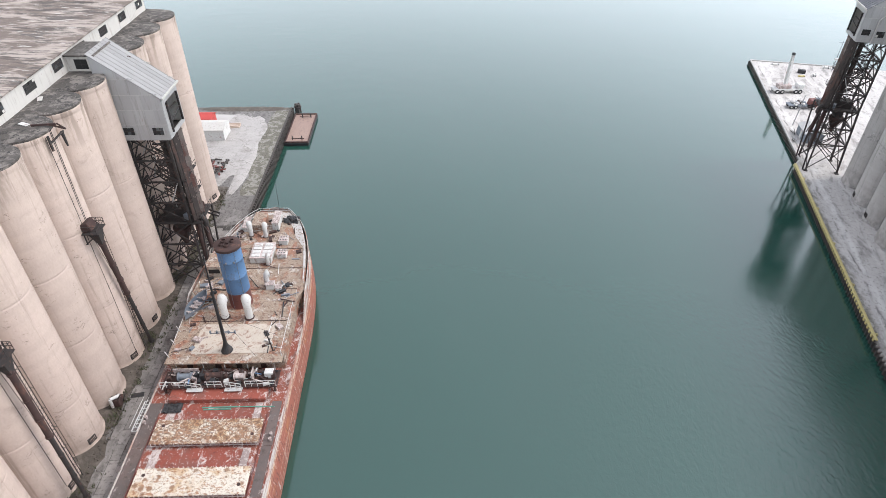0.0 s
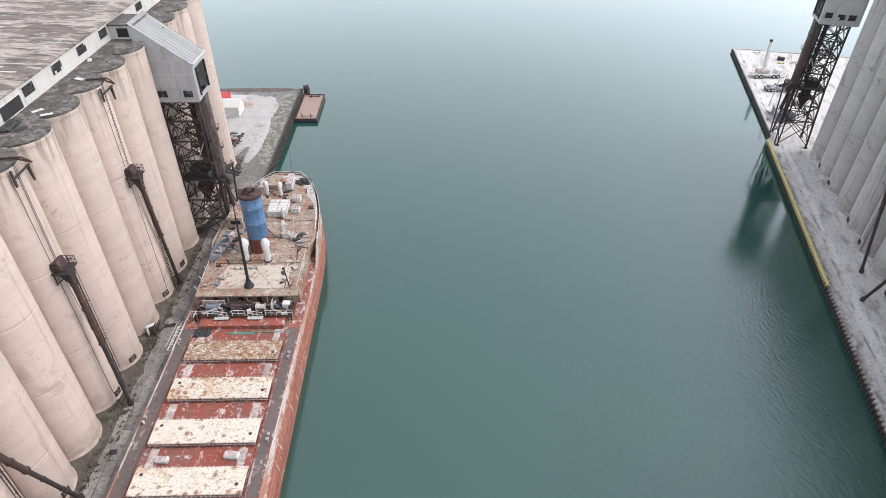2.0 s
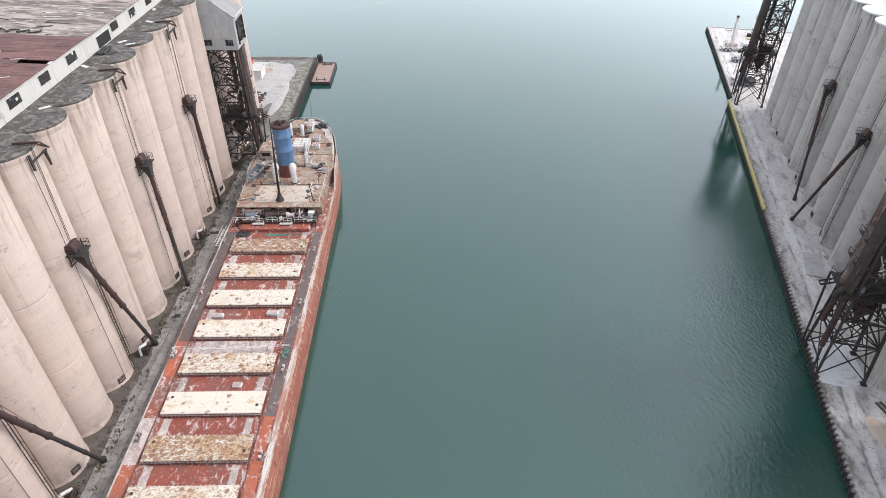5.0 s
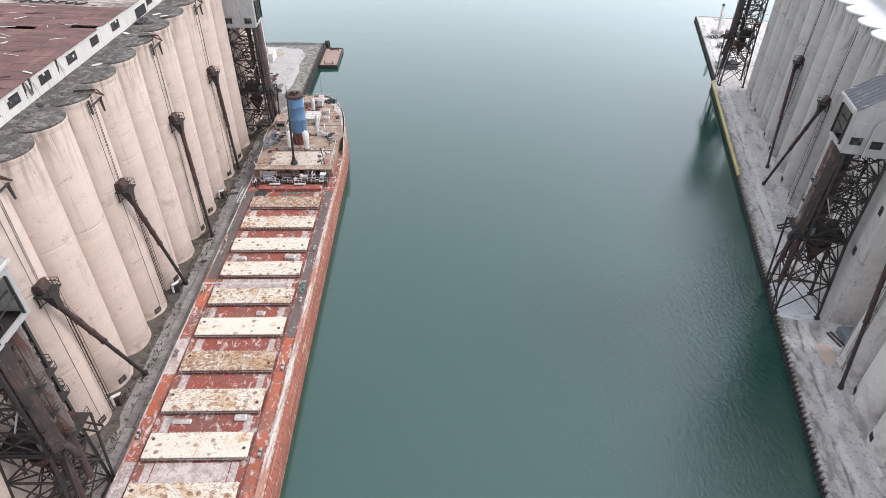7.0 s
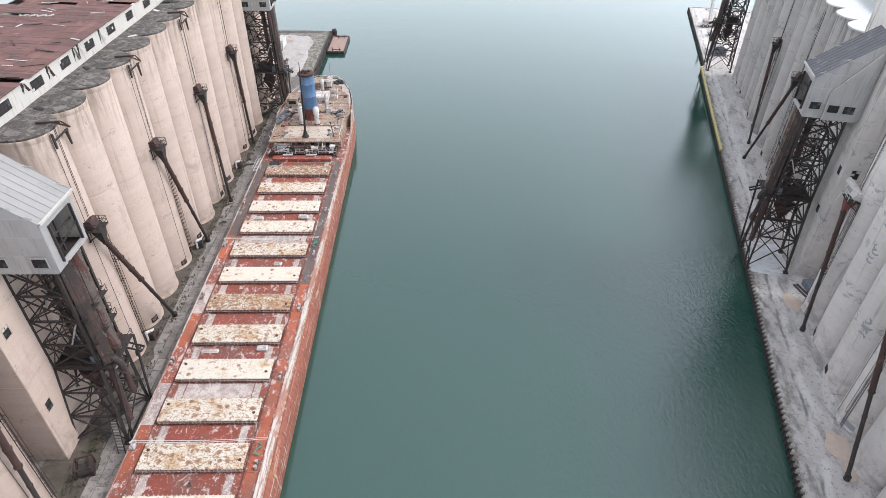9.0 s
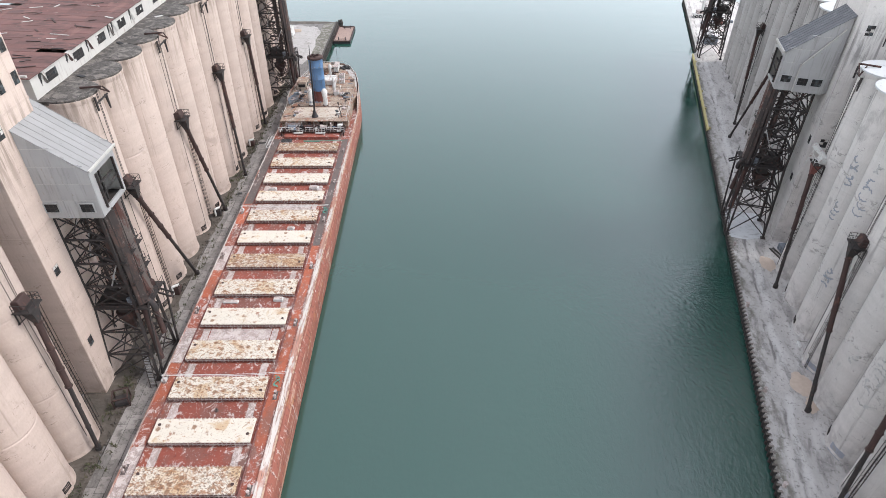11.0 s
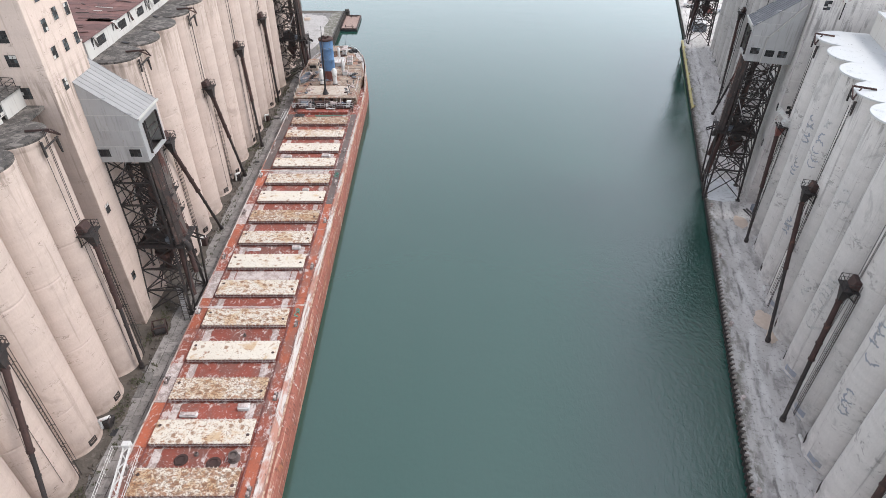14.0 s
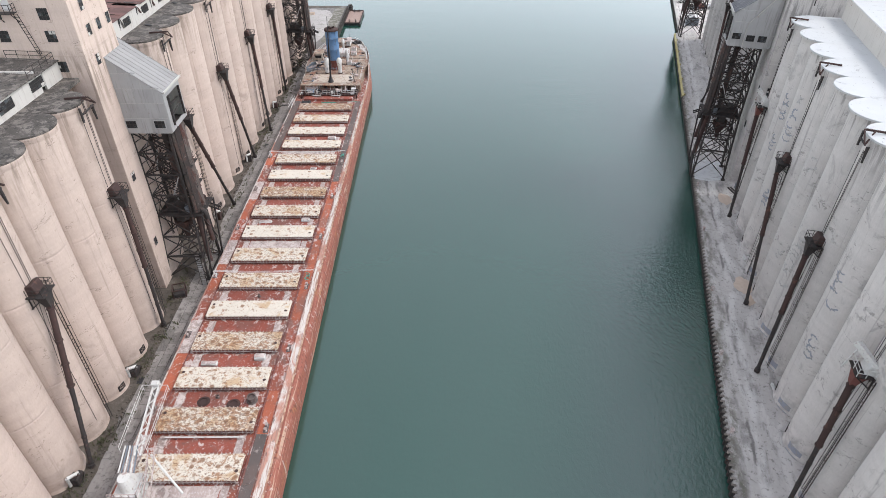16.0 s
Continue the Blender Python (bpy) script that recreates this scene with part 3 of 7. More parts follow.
def window(parent, m, w, h, nx, nz, broken, frame_mat=PALE, proud=0.06):
    """A steel-sash window on a wall whose face is the local y = 0 plane, looking towards -y. Its lower left corner is the origin."""
    t = 0.09
    bm = ring_frame(B(), w / 2 + t, h + 2 * t, t, -proud, 0.02)
    bmesh.ops.translate(bm, verts=bm.verts, vec=(w / 2, 0, -t))
    win = part("window", bm, frame_mat, parent)
    win.matrix_basis = m
    bm = B()
    # flat dark panel stands for the unlit room behind the sash
    box(bm, (0, -0.012, 0), (w, 0.015, h))
    part("opening", bm, UNLIT, win)
    bm = B()
    for i in range(1, nx):
        box(bm, (w * i / nx - 0.03, -0.045, 0), (w * i / nx + 0.03, -0.015, h))
    for k in range(1, nz):
        box(bm, (0, -0.045, h * k / nz - 0.03), (w, -0.015, h * k / nz + 0.03))
    part("glazing_bar", bm, STEEL, win)
    for i in range(nx):
        for k in range(nz):
            if rng.random() > broken:
                bm = B()
                box(bm, (w * i / nx + 0.05, -0.035, h * k / nz + 0.05), (w * (i + 1) / nx - 0.05, -0.02, h * (k + 1) / nz - 0.05))
                part("pane", bm, PALE if rng.random() < 0.25 else GLASS, win)
    return win


EASTWARD = pose(0, 0, 0, 0, 0, 90)  # turns a wall that looks towards -y to look towards +x


def elevator(m, centres, xc, r, h, back, roof_mat, conc, cap, label, wall_top, bay, hatch_rows):
    top = thing("grain_elevator", label, "grain silos", "grain elevators", m)
    lo, hi = min(centres) - r, max(centres) + r
    bm = B()
    box(bm, (back, lo + 0.2, 0), (xc - 0.9, hi - 0.2, h - 0.5))
    part("bin_block", bm, conc, top)
    meshes = {}
    for n, y in enumerate(centres):
        key = n % 3
        if key not in meshes:
            ob = part("silo", silo_mesh(r, h, ((11.8, 24.2), (12.6, 23.1), (8.4, 25.5))[key]), conc, top, smooth=True)
            meshes[key] = ob.data
        else:
            ob = new("silo", meshes[key])
            ob.parent = top
        ob.matrix_basis = pose(xc, y, 0, 0, 0, rng.uniform(0, 360))
        # domed lid of the bin, with an uneven edge
        bm = B()
        lathe(bm, [(r + cap, h - 0.28), (r + cap + 0.03, h - 0.02), (r + cap - 0.15, h + 0.03), (r * 0.5, h + 0.10), (0.02, h + 0.13)], 40)
        for v in bm.verts:
            v.co.z += 0.03 * noise.noise(Vector((v.co.x * 0.8, v.co.y * 0.8 + y, 1)))
        lid = part("bin_lid", bm, roof_mat, top, smooth=True)
        lid.location = (xc, y, 0)
        # clean-out door near the foot
        if hatch_rows(n):
            a = rng.uniform(-28, 6)
            door = part("cleanout_door", ring_frame(B(), 0.6, 0.95, 0.1, -0.07, 0.1), STEEL, top)
            for k in range(5):
                member(door, (-0.38 + 0.18 * k, 0.03, 0.08), (-0.38 + 0.18 * k, 0.03, 0.87), 0.08, 0.13, "bar")
            door.matrix_basis = pose(xc, y, 0.75, 0, 0, a) @ Matrix.Translation((r, 0, 0)) @ EASTWARD
    bm = B()
    box(bm, (back, lo, h - 0.45), (xc, hi, h + 0.05))
    part("roof_slab", bm, roof_mat, top)
    # gallery house along the roof
    wx = xc - bay
    bm = B()
    box(bm, (wx - 0.3, lo + 0.5, h + 0.05), (wx, hi - 0.5, wall_top))
    part("gallery_wall", bm, PALE, top)
    bm = B()
    box(bm, (back, lo + 0.5, h + 0.05), (wx - 0.3, lo + 0.8, wall_top + 0.4)), box(bm, (back, hi - 0.8, h + 0.05), (wx - 0.3, hi - 0.5, wall_top + 0.4))
    box(bm, (back, lo + 0.8, h + 0.05), (back + 0.3, hi - 0.8, wall_top))
    part("end_wall", bm, PALE, top)
    return top


W_CENTRES = [107.65 - PITCH * k for k in range(16)]
west = elevator(pose(0, 0, 0), W_CENTRES, -48.85, 3.78, SILO_H, -72, TAR, CONC_L, 0.02,
                "long row of beige concrete grain silos, weathered", 40.95, 2.15, lambda n: n % 3 != 1)
S_CENTRES = [-33.2 - 7.0 * k for k in range(9)]
west2 = elevator(pose(0, 0, 0), S_CENTRES, -48.9, 3.5, 38.3, -72, TAR, CONC_L, 0.02,
                 "second row of beige concrete grain silos", 40.8, 2.7, lambda n: n % 3 != 0)
# The east elevators, in a frame whose +x looks at the water.
EASTC = EAST @ pose(0, 0, 0, 0, 0, 180)
E_CENTRES = [9.9 + 7.87 * k for k in range(12)]
east_s = elevator(EASTC, E_CENTRES, -11.19, 3.72, 38.9, -36, MEMBRANE, CONC_R, 0.42,
                  "row of grey concrete grain silos with white lids", 42.6, 4.6, lambda n: n % 3 != 0)
N_CENTRES = [-103.4 + 7.94 * k for k in range(11)]
east_n = elevator(EASTC, N_CENTRES, -12.8, 3.75, 38.9, -38, MEMBRANE, CONC_N, 0.42,
                  "far row of grey concrete grain silos", 42.6, 4.6, lambda n: n % 3 != 0)


def roof_strip(parent, mat, x0, x1, y0, y1, z0, z1, name, pieces, sag):
    """A roof of lapped strips that climbs from the eaves x1 to the ridge x0."""
    n = pieces
    for k in range(n):
        ya, yb = y0 + (y1 - y0) * k / n, y0 + (y1 - y0) * (k + 1) / n - 0.03
        bm = B()
        vs = []
        seg = 7
        for i in range(seg + 1):
            f = i / seg
            x = x1 + (x0 - x1) * f
            z = z1 + (z0 - z1) * f + sag * noise.noise((x * 0.2, ya * 0.11, 3))
            vs.append([bm.verts.new((x, ya, z + dz)) for dz in (0.05 + 0.02 * (k % 2), -0.1)] + [bm.verts.new((x, yb, z + dz)) for dz in (0.05 + 0.02 * (k % 2), -0.1)])
        for a, b in zip(vs, vs[1:]):
            bm.faces.new((a[0], b[0], b[2], a[2]))
            bm.faces.new((a[1], a[3], b[3], b[1]))
            bm.faces.new((a[0], a[1], b[1], b[0]))
            bm.faces.new((a[2], b[2], b[3], a[3]))
        for e in (vs[0], vs[-1]):
            bm.faces.new((e[0], e[2], e[3], e[1]))
        part(name, bm, mat, parent)


roof_strip(west, FELT, -72.4, -50.75, 46.3, 111.2, 41.75, 41.0, "roof_panel", 9, 0.12)

n = 40
for k in range(n):
    ya, yb = -9.2 + 55.4 * k / n, -9.2 + 55.4 * (k + 1) / n - 0.02
    for i in range(5):
        x1, x0 = -50.75 - 4.33 * i, -50.75 - 4.33 * (i + 1) - 0.12
        if rng.random() < 0.05:
            continue
        z1, z0 = 41.0 + 0.15 * i, 41.0 + 0.15 * (i + 1)
        bm = B()
        j = rng.uniform(0, 0.1) if rng.random() < 0.25 else 0.0
        vs = [bm.verts.new((x, y, z + dz + (j if y > ya else 0))) for x, z in ((x1, z1), (x0, z0)) for y in (ya, yb) for dz in (0.0, 0.05 + 0.02 * (k % 2))]
        for f in ((0, 1, 3, 2), (4, 6, 7, 5), (0, 4, 5, 1), (2, 3, 7, 6), (1, 5, 7, 3), (0, 2, 6, 4)):
            bm.faces.new([vs[q] for q in f])
        part("roof_sheet", bm, RUSTROOF, west)
for k in range(90):
    l, w = rng.uniform(0.6, 3.0), rng.uniform(0.08, 0.3)
    x, y = rng.uniform(-71, -51.7), rng.uniform(-8, 60)
    bm = B()
    box(bm, (-l / 2, -w / 2, 0), (l / 2, w / 2, 0.05))
    o = part("loose_batten", bm, rng.choice((PALE, PALE, RUSTPLATE, STEEL)), west)
    o.matrix_basis = pose(x, y, 41.12 + 0.0346 * (-50.75 - x), 0, 2.0, rng.gauss(0, 30))
bm = B()
tube(bm, [(-58 - 0.5 * k + 0.4 * math.sin(k * 2.1), 47.5 + 0.7 * math.cos(k * 1.7), 41.45 + 0.02 * k) for k in range(24)], 0.12, 5)
part("cable_heap", bm, STEEL, west)
bm = B()
tube(bm, [(-60 - 0.4 * k, 27 + 0.6 * math.cos(k * 1.9), 41.5) for k in range(14)], 0.14, 5)
part("cable_heap", bm, GALV, west)

roof_strip(west2, TAR, -72.4, -51.3, -92, -25.1, 41.6, 40.85, "roof_panel", 9, 0.1)
roof_strip(east_s, MEMBRANE, -36.5, -15.7, 6.4, 100, 43.3, 42.65, "roof_panel", 10, 0.03)
roof_strip(east_n, MEMBRANE, -38.5, -17.3, -107, -20.2, 43.3, 42.65, "roof_panel", 10, 0.03)

# cladding panels of the east gallery wall
CLAD = Mat("blue_grey_cladding", (0.40, 0.425, 0.455), 0.55)
CLAD.tint(CLAD.rnd(), 0.82, 1.12)
CLAD.tint(CLAD.noise(0.6, 7, (1, 1, 0.3)), 0.8, 1.15)
CLAD = CLAD.done()
for k in range(36):
    bm = B()
    box(bm, (-16.0, 6.6 + 2.6 * k, 39.4), (-15.92, 9.1 + 2.6 * k, 42.3), 0.02)
    part("cladding_panel", bm, CLAD, east_s)
# torn strips of the west gallery wall; flat dark sheets paint the shade inside
tear = random.Random(12)
for y in (-6.9, 0.2, 6.3, 13.6, 15.0, 21.9):
    bm = B()
    w, h = tear.uniform(0.35, 0.8), tear.uniform(1.0, 2.1)
    n = 6
    a = [bm.verts.new((-50.985, y + tear.uniform(-0.12, 0.12), 40.9 - h * k / n)) for k in range(n + 1)]
    b = [bm.verts.new((-50.985, y + w * (1 - 0.8 * (k / n) ** 2) + tear.uniform(-0.12, 0.12), 40.9 - h * k / n)) for k in range(n + 1)]
    for k in range(n):
        bm.faces.new((a[k], b[k], b[k + 1], a[k + 1]))
    part("torn_gap", bm, UNLIT, west)
    bm = B()
    c = [bm.verts.new((-50.97 + 0.12 * (k % 2), y + w + 0.1 * k, 40.8 - 0.9 * h * k / 3)) for k in range(4)]
    d = [bm.verts.new((-50.93 + 0.3 * (k / 3), y + w + 0.25 + 0.1 * k, 40.75 - 0.8 * h * k / 3)) for k in range(4)]
    for k in range(3):
        bm.faces.new((c[k], d[k], d[k + 1], c[k + 1]))
    flap = part("hanging_flap", bm, tear.choice((TAR, PALE, RUSTPLATE)), west)
    flap.modifiers.new("thick", "SOLIDIFY").thickness = 0.03
# windows of the gallery walls
for k in range(-4, 12):
    if k == 3:
        window(west, pose(-51.0, 49.2, 38.3) @ EASTWARD, 4.6, 1.7, 3, 1, 1.0, PALE)
    else:
        window(west, pose(-51.0, 24.6 + 7.5 * k, 39.15) @ EASTWARD, rng.uniform(2.6, 3.0), 1.3, 5, 3, 0.7, PALE)
for k in range(8):
    window(west2, pose(-51.6, -32.5 - 7.0 * k, 39.1) @ EASTWARD, 3.1, 1.35, 4, 3, 0.6)


def head_house(m, x0, x1, y0, y1, h, conc, label):
    top = thing("head_house", label, "tower", "head houses", m)
    bm = B()
    box(bm, (x0, y0, 0), (x1, y1, h), 0.06)
    part("shaft", bm, conc, top)
    for z in (14.0, 27.5, 41.2):
        bm = B()
        box(bm, (x0 - 0.03, y0 - 0.03, z), (x1 + 0.03, y1 + 0.03, z + 0.25))
        part("string_course", bm, conc, top)
    bm = B()
    box(bm, (x0 - 0.25, y0 - 0.25, h), (x1 + 0.25, y1 + 0.25, h + 0.5), 0.05)
    part("parapet", bm, conc, top)
    return top


tower_w = head_house(pose(0, 0, 0), -66, -47.6, -25.0, -15.2, 62, CONC_L, "tall beige concrete head house between the silos")
tower_e = head_house(EASTC, -30, -8.0, -14.5, 0.3, 62, CONC_R, "tall grey concrete head house between the silos")
bm = B()
box(bm, (-51.9, -29.15, 38.3), (-51.6, -25.05, 40.8))
part("gallery_wall", bm, PALE, west2)
bm = B()
box(bm, (-72, -29.68, 37.8), (-49.5, -25.05, 38.3))
part("roof_slab", bm, TAR, west2)
for x, z in ((-51.8, 46.1), (-51.8, 43.2), (-51.8, 39.1), (-58, 43.2), (-58, 46.2), (-51.8, 50.0)):
    window(tower_w, pose(x, -25.0, z), 1.4, 1.5, 3, 3, 0.5, CONC_L)
# iron balcony, its door and the fire ladder on the south face
bm = B()
box(bm, (-56.0, -25.06, 47.2), (-55.0, -25.005, 49.3))
part("door", bm, WHITE, tower_w)
bm = B()
box(bm, (-56.6, -26.3, 47.05), (-54.4, -25.0, 47.15))
rails(bm, [(-56.6, -25.05, 47.15), (-56.6, -26.3, 47.15), (-54.4, -26.3, 47.15), (-54.4, -25.05, 47.15)], 1.1, 0.035, 0.7)
for x in (-56.5, -54.5):
    bar(bm, (x, -25.0, 45.8), (x, -26.2, 47.05), 0.09)
part("balcony", bm, STEEL, tower_w)
bm = B()
for x in (-54.3, -53.8):
    bar(bm, (x, -26.0, 47.1), (x + 1.2, -26.0, 42.0), 0.07)
for k in range(13):
    f = k / 12
    bar(bm, (-54.3 + 1.2 * f, -26.0, 47.1 - 5.1 * f), (-53.8 + 1.2 * f, -26.0, 47.1 - 5.1 * f), 0.05)
part("fire_ladder", bm, STEEL, tower_w)
bm = B()
rails(bm, [(-58, -25.4, 41.15), (-51.7, -25.4, 40.92), (-51.7, -32, 40.92)], 1.1, 0.035, 1.5)
part("roof_rail", bm, STEEL, west2)
for y, z in ((-22.6, 39.2), (-22.45, 43.2), (-19.55, 43.2), (-16.6, 43.2), (-22.4, 46.5), (-19.5, 47.1), (-16.6, 46.9), (-22.0, 49.9), (-19.4, 50.3), (-23.9, 8.5), (-23.9, 21.0)):
    window(tower_w, pose(-47.6, y, z) @ EASTWARD, 1.1, 1.5, 2, 3, 0.4, CONC_L)
for y, z in ((-1.7, 21.0), (-3.2, 12.5), (-4.6, 41.0), (-8, 45)):
    window(tower_e, pose(-8.0, y, z) @ EASTWARD, 1.2, 1.6, 2, 3, 0.5, CONC_R)
for x, z in ((-9.2, 40.8), (-14.5, 44.5), (-9.3, 21.1), (-19, 41)):
    window(tower_e, pose(x, 0.3, z) @ pose(0, 0, 0, 0, 0, 180), 1.2, 1.6, 2, 3, 0.4, CONC_R)

bm = B()
rod(bm, (-12.4, 0.5, 39.4), (-12.4, 0.5, 44.0), 0.1, 8), rod(bm, (-12.4, 0.5, 44.0), (-12.4, 0.1, 44.3), 0.1, 8)
part("downpipe", bm, STEEL, tower_e)
bm = B()
box(bm, (-13.0, 0.3, 42.4), (-11.9, 1.1, 43.6), 0.05), box(bm, (-13.15, 0.28, 43.6), (-11.75, 1.25, 43.75), 0.03)
part("duct_hood", bm, WHITE, tower_e)

# ---- ship ----
SHIP_X, HALF, DECK_Z, POOP_Z = -29.5, 9.32, 3.0, 5.6


def half_beam(y):
    """Half the hull's width at deck level."""
    if y > 62:
        f = (y - 62) / 32.5
        return HALF * math.sqrt(max(0.0, 1 - f ** 2.6)) if f < 1 else 0.0
    if y < -92:
        f = (-92 - y) / 24.0
        return HALF * math.sqrt(max(0.0, 1 - f ** 1.9)) if f < 1 else 0.0
    return HALF


def tumble(y):
    """How far the upper plating leans in at deck level; more towards the bow."""
    bow = min(1.0, half_beam(y) / HALF) ** 2
    return 0.0 if y > 58 else bow * min(1.0, (58 - y) / 14) * 0.3 + bow * (0.009 * max(0.0, 44 - y) + 0.3 * min(1.0, max(0.0, (44 - y) / 90)))


def edge_x(y):
    """The deck's edge on the water side."""
    return SHIP_X + half_beam(y) - tumble(y)


def hatch_span(y):
    """Middle and half width of the hatch at y."""
    a, b = -36.37 - 0.006 * max(0.0, -y), -22.5 - 0.0135 * max(0.0, 42 - y)
    return (a + b) / 2, (b - a) / 2


ship = thing("cargo_ship", "long rusted lake freighter moored beside the silos", "ship")
ys = [94.5 - 1.0 * k for k in range(33)] + [60 - 6 * k for k in range(26)] + [-92 - 1.2 * k for k in range(1, 21)]


def hull_strip(levels, name, mat, label=""):
    """Plating between heights given as (z, inset)."""
    bm = B()
    for side in (1, -1):
        grid = []
        for y in ys:
            b = half_beam(y)
            grid.append([bm.verts.new((SHIP_X + side * max(0.0, b - ins * (b / HALF) - (tumble(y) * (lean[0] if lean else 1.0 if callable(z) else 0.0) if side > 0 else 0)), y, z(y) if callable(z) else z)) for z, ins, *lean in levels])
        for a, c in zip(grid, grid[1:]):
            for k in range(len(levels) - 1):
                f = (a[k], c[k], c[k + 1], a[k + 1])
                bm.faces.new(f if side > 0 else f[::-1])
    bmesh.ops.remove_doubles(bm, verts=bm.verts, dist=0.002)
    return part(name, bm, mat, ship, label, smooth=True)


def top_edge(y):
    return DECK_Z + 0.18 + (2.75 * min(1.0, max(0.0, (y - 66) / 3.0)) if y > 66 else 0.0)


hull_strip([(-7, 0.6), (WATER_Z - 0.3, -0.38), (0.6, -0.3), (1.7, -0.05), (2.5, -0.02, 0.5)], "hull", HULL, "rusty red lower plating")
hull_strip([(2.36, -0.05, 0.42), (2.42, -0.17, 0.44), (2.52, -0.17, 0.47), (2.58, -0.05, 0.5)], "rubbing_strake", OCHRE, "ochre painted rubbing strake")
hull_strip([(2.15, -0.03, 0.22), (2.19, -0.12, 0.23), (2.25, -0.12, 0.24), (2.29, -0.03, 0.26)], "rubbing_strake", HULL)
hull_strip([(2.5, -0.02, 0.5), (2.53, -0.06, 0.5), (top_edge, -0.06), (lambda y: top_edge(y) + 0.02, 0.10), (lambda y: top_edge(y) - 0.25, 0.12)], "sheer_strake", STRAKE, "peeling pale upper plating")
bm = B()
lo = [bm.verts.new((edge_x(y) - 0.08, y, DECK_Z)) for y in ys] + [bm.verts.new((SHIP_X - half_beam(y) + 0.08, y, DECK_Z)) for y in reversed(ys)]
bm.faces.new(lo)
part("deck", bm, DECK, ship, "worn red deck with white paint patches")
bm = B()
outline = [(-37.8, 56.1), (-21.4, 56.1), (-21.4, 68.0), (-20.4, 71.0)]
outline += [(SHIP_X + half_beam(y) - 0.35, y) for y in (73, 76, 79, 82, 85, 88, 90, 92, 93.4)]
outline += [(SHIP_X - half_beam(y) + 0.35, y) for y in (93.4, 92, 90, 88, 85, 82, 79, 76, 73, 70)]
prism(bm, outline, DECK_Z - 0.05, POOP_Z)
part("poop_house", bm, POOP, ship, "cream and rust streaked after deck")
bm = B()
box(bm, (-37.8, 54.8, POOP_Z - 0.22), (-21.4, 56.12, POOP_Z - 0.004))
part("deck_overhang", bm, POOP, ship)
for x in (-36.4, -32.6, -29.6, -26.4, -22.6):
    bm = B()
    rod(bm, (x, 55.0, DECK_Z), (x, 55.0, POOP_Z - 0.2), 0.07, 8)
    part("overhang_post", bm, WHITE, ship)
for x, w, h in ((-35.0, 0.8, 1.9), (-31.0, 0.8, 1.9), (-28.0, 0.8, 1.9), (-24.5, 0.8, 1.9)):
    bm = B()
    box(bm, (x - w / 2, 56.03, DECK_Z + 0.1), (x + w / 2, 56.098, DECK_Z + 0.1 + h))
    part("house_door", bm, RUSTPLATE, ship)


HATCH_Y = [42.85 - 7.18 * k for k in range(19)]
for n, y in enumerate(HATCH_Y):
    hatch = thing("hatch_cover", "", "hatch", "hatch covers", pose(hatch_span(y)[0], y + 1.87, DECK_Z))
    bm = B()
    w, l = hatch_span(y)[1], 1.87
    box(bm, (-w + 0.12, -l + 0.12, 0), (w - 0.12, l - 0.12, 0.62), 0.03)
    part("coaming", bm, OXIDE, hatch)
    bm = B()
    nseg = 2
    for i in range(nseg):
        x0 = -w + 2 * w * i / nseg
        box(bm, (x0 + 0.01, -l, 0.62), (x0 + 2 * w / nseg - 0.01, l, 0.84), 0.05)
    part("cover_plate", bm, COVER, hatch)
    tagged(hatch, "cream steel hatch cover with rust stains")

# ---- loading towers ----


def leg_at_all(feet, up, g, z1, i, z, P):
    """The place at height z on the splayed leg i."""
    q, f, u = (z - g) / (z1 - g), feet[i], up[i]
    return P(f[0] + (u[0] - f[0]) * q, f[1] + (u[1] - f[1]) * q, z)


